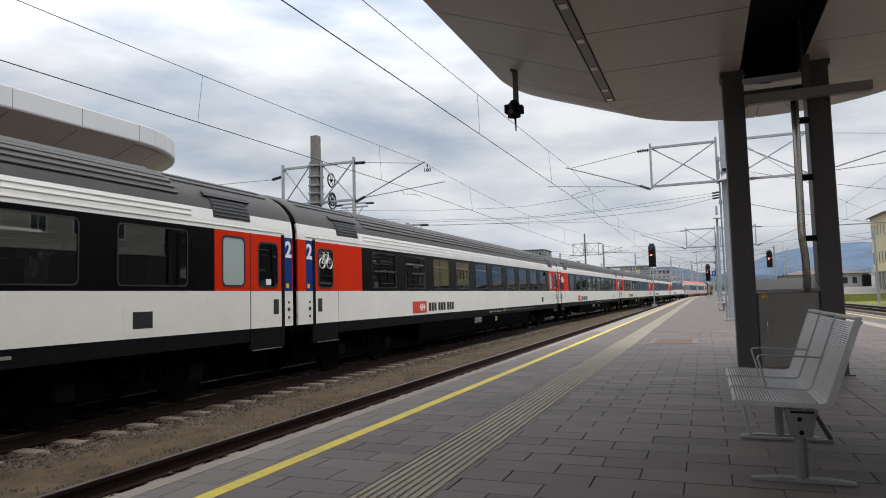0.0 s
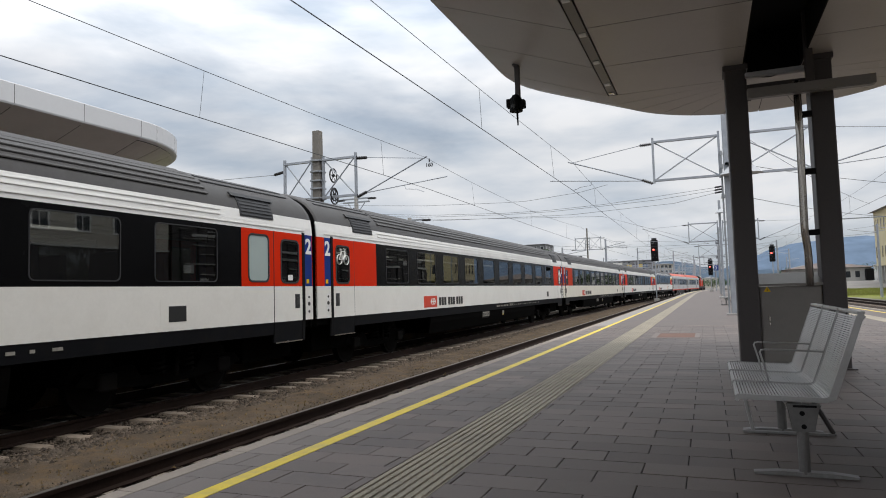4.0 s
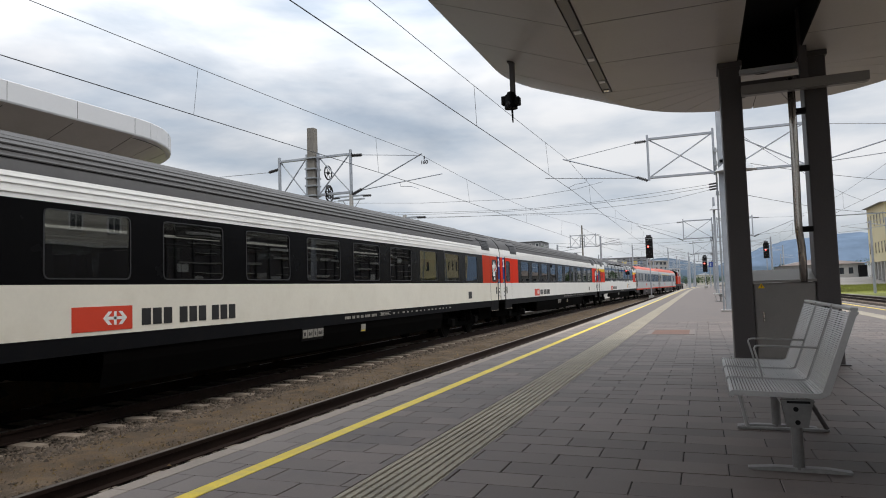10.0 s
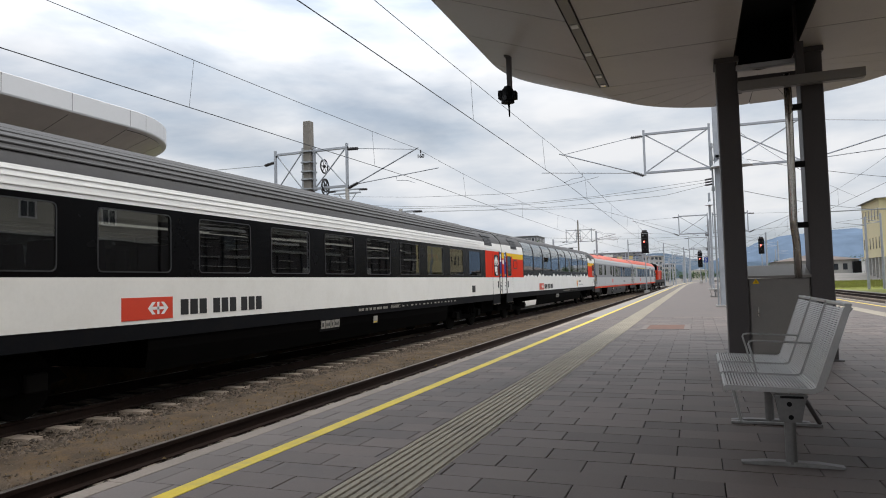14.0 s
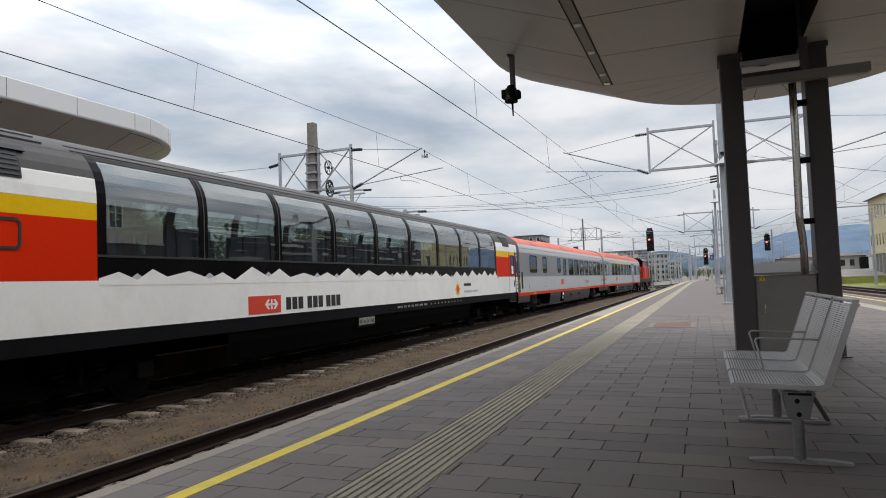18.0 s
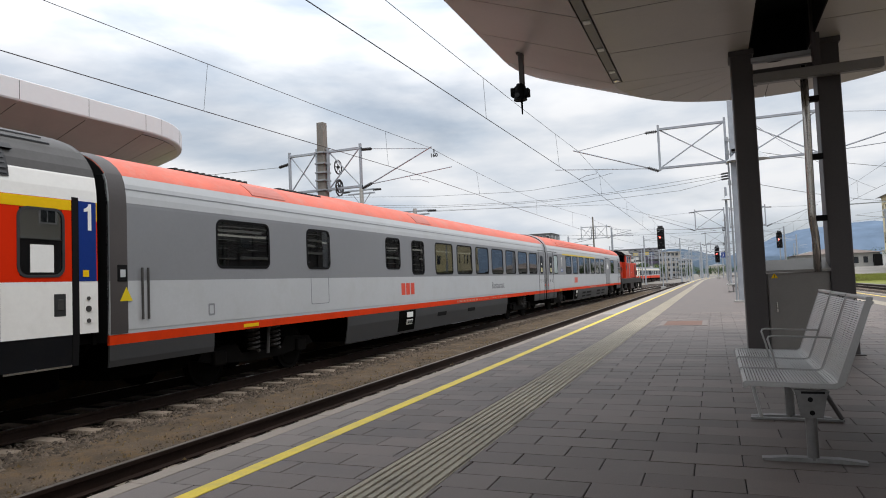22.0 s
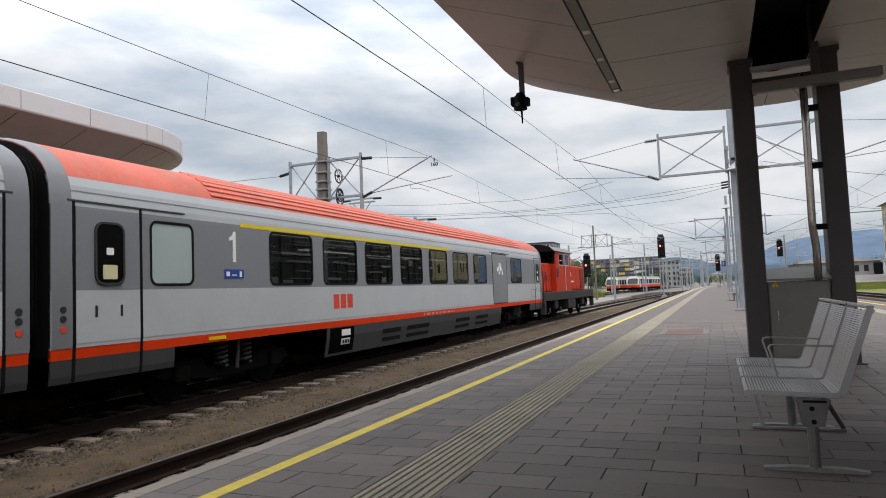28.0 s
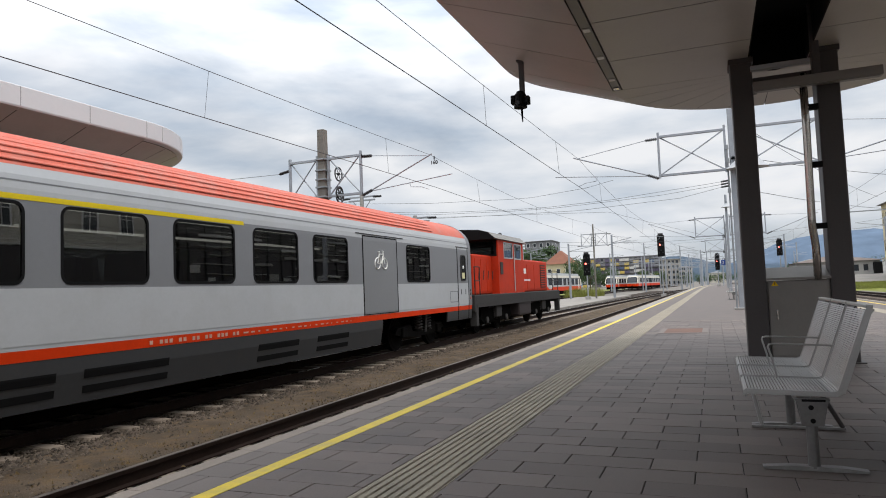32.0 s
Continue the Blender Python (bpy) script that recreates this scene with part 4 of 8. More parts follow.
def bogie_frame(y, light):
    bm = bmesh.new()
    for s in (-1, 1):
        add_prism(bm, [(y - 1.75, 0.50), (y - 1.6, 0.66), (y - 0.75, 0.70), (y - 0.6, 0.50), (y + 0.6, 0.50), (y + 0.75, 0.70), (y + 1.6, 0.66), (y + 1.75, 0.50), (y + 1.4, 0.42), (y + 0.5, 0.34), (y - 0.5, 0.34), (y - 1.4, 0.42)],
                  "x", s * 1.0 - 0.07, s * 1.0 + 0.07)
    add_box(bm, -1.0, 1.0, y - 0.3, y + 0.3, 0.42, 0.60)
    bmesh.ops.recalc_face_normals(bm, faces=bm.faces[:])
    return bm


def flat_mark(parent, name, s, bm, y, z, mat, label="", x=1.413):
    """Puts a flat drawing, made in the XY plane, on a side wall: it reads along the wall."""
    q = Matrix.Translation((s * x, y, z)) @ Matrix(((0, 0, s, 0), (s, 0, 0, 0), (0, 1, 0, 0), (0, 0, 0, 1)))
    bm.transform(q)
    return part(name, bm, mat, parent, label)


def rects(list_of):
    bm = bmesh.new()
    for x0, x1, y0, y1 in list_of:
        add_box(bm, x0, x1, y0, y1, -0.002, 0.003)
    return bm


def bike_mark(k=1.0):
    """A line drawing of a bicycle, about one metre wide."""
    bm = bmesh.new()
    for cx in (0.22, 0.78):
        add_path(bm, [(cx + 0.2 * math.cos(2 * math.pi * i / 20), 0.22 + 0.2 * math.sin(2 * math.pi * i / 20), 0) for i in range(21)], 0.018, 4)
    for a, b in (((0.22, 0.22), (0.36, 0.56)), ((0.36, 0.56), (0.68, 0.56)), ((0.36, 0.56), (0.5, 0.22)), ((0.5, 0.22), (0.68, 0.56)), ((0.78, 0.22), (0.65, 0.66)), ((0.22, 0.22), (0.5, 0.22)),
                 ((0.58, 0.68), (0.72, 0.66)), ((0.36, 0.56), (0.34, 0.64)), ((0.28, 0.65), (0.42, 0.64))):
        add_tube(bm, (*a, 0), (*b, 0), 0.018, 4)
    bmesh.ops.scale(bm, vec=(k, k, 1), verts=bm.verts[:])
    return bm


def gangway(parent, y, s_end, mat):
    """The rubber bellows at a coach's end, nearly as wide and high as the coach."""
    bm = bmesh.new()
    w, z0, z1 = 1.16, 1.02, 3.70
    for i in range(3):
        a = y + s_end * (0.004 + 0.030 * i)
        b = a + s_end * 0.022
        k = 0.02 * (i % 2)
        o, n = rounded(-w + k, w - k, z0 + k, z1 - k, 0.42, 4), rounded(-w + 0.2, w - 0.2, z0 + 0.1, z1 - 0.2, 0.3, 4)
        add = ring(o, n, "y", min(a, b), max(a, b))
        me = bpy.data.meshes.new("fold")
        add.to_mesh(me)
        add.free()
        bm.from_mesh(me)
        bpy.data.meshes.remove(me)
    return part("gangway_bellows", bm, mat, parent, "black rubber bellows")


def end_wall(y, s_end, z0=1.0, z1=4.05):
    """The flat end of a coach, with an opening for the gangway."""
    zs = levels(z0, z1)
    outer = [(half_width(z), z) for z in zs] + [(-half_width(z), z) for z in reversed(zs[:-1])]
    bm = bmesh.new()
    add_prism(bm, [(x * 0.985, z) for x, z in outer], "y", y, y - s_end * 0.06)
    bmesh.ops.recalc_face_normals(bm, faces=bm.faces[:])
    return bm


HALF = LENGTH / 2
NEAR, FAR = -HALF + 0.24, HALF + 0.04
SHIFT = 0.54                       # the doors stand that much closer to the far end than to the near one


def roof_drop(y):
    """How far the roof of the dining coach is pressed down: more over its kitchen end."""
    return 0.77 if y < NEAR + 7.1 else 0.88


def coach_core(name, label, roof_mat, springs, ribs, roof_from, sunk=False):
    """What all coaches share: end walls, roof, floor, bogies, couplers, inside."""
    c = tagged(empty(name), label, "railway coach", group="coaches of the train")
    near, far = NEAR, FAR if roof_mat == "roof" else HALF - 0.06
    zs = levels(roof_from, 4.05)
    half = [(half_width(z), z) for z in zs]
    arc = half + [(-x, z) for x, z in reversed(half[:-1])]
    inner = [(x * 0.95, z - 0.05) for x, z in reversed(arc)]
    bm = bmesh.new()
    ys = [near, near + 0.12, near + 0.35] + [near + 0.35 + (far - near - 0.7) * i / 8 for i in range(1, 8)] + [far - 0.35, far - 0.12, far]
    if sunk:
        ys = sorted(ys + [near + 7.0, near + 7.15])
    rows = []
    for y in ys:
        e = min(y - near, far - y)
        k = (0.93 if e < 0.05 else 0.985 if e < 0.2 else 1.0) * (roof_drop(y) if sunk else 1.0)
        rows.append([bm.verts.new((x * (1 if z < 3.5 else (0.97 + 0.03 * k)), y, roof_from + (z - roof_from) * k)) for x, z in arc])
    for a, b in zip(rows, rows[1:]):
        for i in range(len(arc) - 1):
            bm.faces.new((a[i], a[i + 1], b[i + 1], b[i])).smooth = True
    for r in (rows[0], rows[-1]):
        bm.faces.new(r)
    bmesh.ops.recalc_face_normals(bm, faces=bm.faces[:])
    roof = part("roof", bm, roof_mat, c)
    lip = 0.044 if roof_mat == "coral" else 0.046
    if ribs:
        for s in (-1, 1):
            for z in (3.50, 3.60, 3.70, 3.79, 3.87, 3.94):
                w = half_width(z)
                part("roof_rib", prism([(s * (w - 0.02), z - 0.024), (s * (w + lip), z - 0.032), (s * (w + lip), z - 0.016), (s * (w - 0.03), z + 0.036)], "y", near + 3.1, far - 3.1), roof_mat, roof)
    if roof_mat == "roof":
        for s in (-1, 1):
            for a, b in ((near + 0.45, near + 3.0), (far - 3.0, far - 0.45)):
                for z in (3.74, 3.84):
                    w = half_width(z)
                    part("roof_rail", prism([(s * (w - 0.02), z - 0.01), (s * (w + 0.035), z - 0.016), (s * (w + 0.035), z + 0.004), (s * (w - 0.03), z + 0.03)], "y", a, b), "dark", roof)
    for y, e in ((near, -1), (far, 1)):
        part("end_wall", end_wall(y, e, 1.0, roof_from + 0.02), "under" if roof_mat == "roof" else "black", c)
        gangway(c, y, e, "black")
        low = roof_drop(y) if sunk else 1.0
        cap = [(x * (1 if z < 3.5 else 0.998) * 0.994, roof_from - 0.008 + (z - roof_from) * 0.93 * low) for x, z in arc]
        part("end_cap", prism([(x, max(z, roof_from - 0.02)) for x, z in cap], "y", min(y + e * 0.001, y + e * 0.006), max(y + e * 0.001, y + e * 0.006)), "black", c)
        if roof_mat == "coral":
            bm = bmesh.new()
            cow = []
            for d, k in ((-0.004, 0.935), (0.12, 0.992), (0.30, 1.004)):
                cow.append([bm.verts.new((x * 1.004, y - e * d, (roof_from + (z - roof_from) * k * low + 0.004) if z >= roof_from else z)) for x, z in [(half_width(q) + 0.004, q) for q in levels(1.12, roof_from)[:-1]] + arc + [(-half_width(q) - 0.004, q) for q in reversed(levels(1.12, roof_from)[:-1])]])
            for a, b in zip(cow, cow[1:]):
                for i in range(len(a) - 1):
                    bm.faces.new((a[i], a[i + 1], b[i + 1], b[i])).smooth = True
            bmesh.ops.recalc_face_normals(bm, faces=bm.faces[:])
            part("end_cowl", bm, "column" if sunk and e < 0 else "mgrey", c, "grey rounded end frame")
        for s in (-0.875, 0.875):
            bm = bmesh.new()
            add_tube(bm, (s, y, 1.06), (s, y + e * 0.07, 1.06), 0.09, 10)
            add_tube(bm, (s, y + e * 0.07, 1.06), (s, y + e * 0.094, 1.06), 0.24, 14)
            part("buffer", bm, "under", c)
        bm = bmesh.new()
        add_tube(bm, (0.35, y, 0.95), (0.30, y + e * 0.08, 0.55), 0.03, 6)
        add_tube(bm, (-0.35, y, 0.95), (-0.30, y + e * 0.08, 0.55), 0.03, 6)
        add_box(bm, -0.08, 0.08, min(y, y + e * 0.095), max(y, y + e * 0.095), 0.95, 1.12)
        part("coupling", bm, "grime", c)
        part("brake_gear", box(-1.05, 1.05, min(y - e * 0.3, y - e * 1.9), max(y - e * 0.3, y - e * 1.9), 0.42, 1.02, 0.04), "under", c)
        # plain block added to close the bright gap around the bogie
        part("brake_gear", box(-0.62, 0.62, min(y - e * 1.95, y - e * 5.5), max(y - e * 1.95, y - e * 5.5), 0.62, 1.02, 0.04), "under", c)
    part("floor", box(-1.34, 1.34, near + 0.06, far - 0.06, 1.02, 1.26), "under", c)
    part("ceiling", box(-1.0 if ribs or roof_from < 3.5 else -0.4, 1.0 if ribs or roof_from < 3.5 else 0.4, near + 0.08, far - 0.08, 3.36, 3.40), "inside", c)
    for d in (-9.16 if roof_mat == "coral" else -9.5, 9.5):
        bogie(c, d, springs)
    return c


def rows_of_seats(c, y0, y1, racks=True, lift=0.0):
    """Seats facing each other in bays."""
    bm = bmesh.new()
    add_prism(bm, [(-0.25, 1.62), (0.25, 1.62), (0.25, 1.72), (-0.14, 1.74), (-0.20, 2.42), (-0.31, 2.42), (-0.26, 1.70)], "x", -0.5, 0.5)
    bmesh.ops.recalc_face_normals(bm, faces=bm.faces[:])
    shared = None
    y = y0
    while y < y1:
        for dy, turn in ((-0.62, 0), (0.62, 180)):
            for x in (-0.82, 0.82):
                if shared is None:
                    shared = part("seat", bm, "seat", c)
                    o = shared
                else:
                    o = new("seat", shared.data)
                    o.parent = c
                o.location, o.rotation_euler = (x, y + dy, lift), (0, 0, radians(turn))
        y += 2.05
    if not racks:
        return
    for x in (-1.02, 1.02):
        part("luggage_rack", box(x - 0.2, x + 0.2, y0 - 1.0, y1 + 0.6, 2.74, 2.77, 0.01), "rack", c, "grey metal luggage rack")
    # glowing strips added to put bright streaks behind the panes
    for x in (-1.14, 1.14):
        part("strip_lamp", box(x - 0.03, x + 0.03, y0 - 1.0, y1 + 0.6, 2.94, 2.98), "coach_glow", c, "glowing strip added for bright streaks in the windows")
    rnd = random.Random(int(100 * y1))
    y = y0
    while y < y1:
        for s in (-1, 1):
            for k in (-1, 1):
                part("headrest_cloth", box(s * 0.82 - 0.2, s * 0.82 + 0.2, y + k * (0.62 + 0.235) - 0.02 - 0.015, y + k * (0.62 + 0.235) + 0.02 - 0.015, 2.26, 2.44, 0.01), "rack", c)
            if rnd.random() < 0.5:
                d = rnd.uniform(0.12, 0.34)
                part("window_blind", box(min(s * 1.33, s * 1.335), max(s * 1.33, s * 1.335), y - 0.66, y + 0.66, 2.86 - d, 2.86), "blind", c, "pale half-drawn blind")
        y += 2.05


def undersides(c, mat, boxes):
    for y0, y1, z0, z1 in boxes:
        part("equipment_box", box(-1.18, 1.18, y0, y1, z0, z1, 0.05), mat, c)


def entrance_door(c, s, e, upper, lower, sign="small"):
    """A swing door with its window, handle and step; e is -1 at the near end, 1 at the far end."""
    def y(d):
        return -HALF + d if e < 0 else HALF + SHIFT - d
    def span(a, b):
        return (y(a), y(b)) if e < 0 else (y(b), y(a))
    y0, y1 = span(0.90, 1.86)
    w0, w1 = span(1.04, 1.62)
    door = part("door", skins([(s, y0, y1, 1.87, 1.95), (s, y0, y1, 2.80, 2.95), (s, y0, min(w0, w1), 1.95, 2.80), (s, max(w0, w1), y1, 1.95, 2.80)], 0.04, 0.004), upper, c)
    part("lower_door", skin(s, y0, y1, 1.17, 1.868, 0.04, 0.004), lower, door)
    part("door_foot", skin(s, y0, y1, 0.78, 1.168, 0.04, 0.004), "skirt", door)
    window(door, s, w0, w1, 1.96, 2.78, r=0.10, x=1.416)
    part("door_seal", skin(s, *span(0.80, 0.895), 0.76, 2.99, 0.03, 0.012), "black", door, "black door edge seal")
    part("door_seam", skin(s, *span(1.862, 1.875), 1.17, 2.96, 0.02, 0.003), "black_mark", door)
    hy = y(1.08)
    h = part("door_handle", box(min(s * 1.40, s * 1.418), max(s * 1.40, s * 1.418), hy - 0.085, hy + 0.085, 1.42, 1.71, 0.006), "black_mark", door, "recessed black door handle")
    part("handle_grip", box(min(s * 1.405, s * 1.426), max(s * 1.405, s * 1.426), hy - 0.035, hy + 0.045, 1.50, 1.64, 0.008), "spring", h)
    part("step_edge", box(min(s * 1.36, s * 1.42), max(s * 1.36, s * 1.42), y0 + 0.02, y1 - 0.02, 0.755, 0.778), "steel", door, "bright metal step edge")
    def sheet(a, b, z0, z1, mat, label, x=1.413):
        return part("notice", box(min(s * x, s * (x + 0.002)), max(s * x, s * (x + 0.002)), w0 + a, w0 + b, z0, z1), mat, door, label)
    if sign in ("blind", "tall_notice"):
        part("door_blind", box(min(s * 1.385, s * 1.392), max(s * 1.385, s * 1.392), w0 + 0.02, w1 - 0.02, 2.42, 2.77), "blind", door, "pale half-drawn blind")
    if sign in ("bike", "bike_notice", "bike_sticker"):
        flat_mark(door, "bicycle_sign", s, bike_mark(0.56), (w0 if s > 0 else w1) + s * 0.01, 2.36, "white_mark", "white bicycle pictogram", 1.420)
    if sign == "bike_notice":
        sheet(0.09, 0.44, 2.10, 2.32, "white_mark", "printed paper notice")
        sheet(0.22, 0.44, 1.98, 2.08, "white_mark", "small printed notice")
    elif sign == "bike_sticker":
        part("barrier_bar", box(min(s * 1.421, s * 1.424), max(s * 1.421, s * 1.424), w0 + 0.02, w1 - 0.02, 2.33, 2.35), "white_mark", door, "white line of the pictogram")
        sheet(0.14, 0.24, 2.35, 2.46, "white_mark", "white field of a sticker", 1.4245)
        sheet(0.24, 0.46, 2.35, 2.46, "red_mark", "red field of a sticker", 1.4245)
        sheet(0.12, 0.42, 2.14, 2.32, "white_mark", "printed paper notice")
        sheet(0.26, 0.42, 2.00, 2.10, "white_mark", "small printed notice")
    elif sign == "tall_notice":
        sheet(0.14, 0.46, 1.99, 2.34, "white_mark", "printed paper notice")
    elif sign == "small":
        sheet(0.14, 0.24, 2.30, 2.44, "white_mark", "white field of a sticker")
        sheet(0.24, 0.42, 2.30, 2.44, "red_mark", "red field of a sticker")
    elif sign == "low":
        sheet(0.22, 0.38, 1.99, 2.10, "white_mark", "small white sticker")
    return door


def numeral_one(h):
    """A figure one with its flag, in the XY plane."""
    bm = bmesh.new()
    add_prism(bm, [(0.17 * h, 0.0), (0.32 * h, 0.0), (0.32 * h, h), (0.21 * h, h), (0.17 * h, 0.90 * h)], "z", 0.0, 0.003)
    add_prism(bm, [(0.17 * h, 0.72 * h), (0.17 * h, 0.90 * h), (0.10 * h, 0.84 * h), (0.0, 0.80 * h), (0.0, 0.69 * h)], "z", 0.0, 0.003)
    bmesh.ops.recalc_face_normals(bm, faces=bm.faces[:])
    return bm


def class_panel(c, s, e, digit):
    def span(a, b):
        return (-HALF + a, -HALF + b) if e < 0 else (HALF + SHIFT - b, HALF + SHIFT - a)
    y0, y1 = span(0.52 if e > 0 else 0.54, 0.79)
    p = part("class_panel", skin(s, y0, y1, 1.87, 2.95, 0.02, 0.003), "blue", c, "dark blue class panel")
    bm = text_mesh(digit, 0.44, 0.002, 0.014) if digit != "1" else numeral_one(0.36)
    xs = [v.co.x for v in bm.verts]
    flat_mark(p, "class_number", s, bm, (y0 + y1) / 2 - s * (max(xs) + min(xs)) / 2, 2.56, "white_mark", "white class numeral", 1.4155)
    flat_mark(p, "notice", s, rects([(0, 0.09, 0, 0.09)]), (y0 + y1) / 2 - s * 0.08, 1.93, "yellow", "small yellow sticker", 1.4155)
    ctl = part("control_panel", skin(s, y0 + 0.07, y1 - 0.07, 1.30, 1.70, 0.02, 0.003), "cove", c, "door buttons and sockets")
    for i, (z, r) in enumerate(((1.64, 0.026), (1.50, 0.042), (1.34, 0.03))):
        part("socket", tube((s * 1.41, (y0 + y1) / 2, z), (s * 1.425, (y0 + y1) / 2, z), r, 10), "spring", ctl)


def arrow_device():
    """A white bar with an arrow head at both ends and an upright stroke."""
    bm = rects([(0.56, 0.86, 0.148, 0.192), (0.688, 0.732, 0.075, 0.265)])
    for x, d in ((0.50, 1), (0.92, -1)):
        for up in (-1, 1):
            add_prism(bm, [(x, 0.17), (x + d * 0.065, 0.17), (x + d * 0.155, 0.17 + up * 0.095), (x + d * 0.09, 0.17 + up * 0.095)], "z", -0.002, 0.003)
    bmesh.ops.recalc_face_normals(bm, faces=bm.faces[:])
    return bm


def brand_bars(c, s, d, z):
    """The railway's red field with a white device, and its name as plain dark bars."""
    y = -HALF + d if s > 0 else HALF - d
    field = flat_mark(c, "brand_field", s, rects([(0, 1.02, 0, 0.34)]), y, z, "red_mark", "red brand field", 1.4125)
    flat_mark(field, "brand_device", s, arrow_device(), y, z, "white_mark", "white arrow-like device", 1.4155)
    blocks = []
    for x0 in (1.20, 1.98, 2.74):
        blocks += [(x0 + 0.22 * i, x0 + 0.22 * i + 0.175, 0.04, 0.29) for i in range(3)]
    for b in blocks:
        flat_mark(field, "brand_name_bar", s, rects([b]), y, z, "black_mark", "plain dark bar", 1.4125)


def route_plates(c, s, y, small=True):
    """Four small plates with dark marks in a holder on the skirt, and a smaller plate before them."""
    f = part("plate_holder", skin(s, y - 0.03, y + 0.83, 0.66, 0.93, 0.02, 0.0), "black", c, "dark plate holder")
    for k, (a, b) in enumerate(((0.0, 0.15), (0.18, 0.39), (0.42, 0.54), (0.57, 0.80))):
        part("plate", skin(s, y + a, y + b, 0.72, 0.895, 0.01, 0.012), "plate", f, "worn white plate")
        n = (1, 3, 2, 3)[k]
        for i in range(n):
            w = (b - a - 0.06) / n
            part("plate_mark", skin(s, y + a + 0.03 + w * i, y + a + 0.03 + w * (i + 0.7), 0.765, 0.845 - 0.02 * (i % 2), 0.004, 0.0145), "black_mark", f)
    if small:
        part("plate", skin(s, y + 2.59, y + 2.81, 0.69, 0.87, 0.01, 0.004), "plate", f, "small worn white plate")
        part("plate_mark", skin(s, y + 2.60, y + 2.80, 0.70, 0.73, 0.004, 0.0065), "yellow_line", f)


def roof_hatch(c, s, y0, y1):
    bm = bmesh.new()
    zs = (3.16, 3.28, 3.42, 3.52)
    for proud, yy in ((0.012, 0),):
        pts = [(s * (half_width(z) + 0.014), z) for z in zs] + [(s * (half_width(z) - 0.02), z) for z in reversed(zs)]
        add_prism(bm, pts, "y", y0, y1)
    bmesh.ops.recalc_face_normals(bm, faces=bm.faces[:])
    h = part("roof_hatch", bm, "dark", c, "dark grey air grille cut into the roof edge")
    part("hatch_hood", prism([(s * half_width(3.53), 3.52), (s * (half_width(3.53) + 0.05), 3.53), (s * (half_width(3.58) + 0.02), 3.60), (s * half_width(3.6), 3.6)], "y", y0 - 0.12, y1 + 0.12), "dark", h)
    for k in range(5):
        z = 3.19 + 0.065 * k
        part("grille_slat", prism([(s * (half_width(z) + 0.012), z), (s * (half_width(z) + 0.026), z), (s * (half_width(z + 0.03) + 0.016), z + 0.03), (s * (half_width(z + 0.03) + 0.012), z + 0.03)], "y", y0 + 0.03, y1 - 0.03), "dark", h)


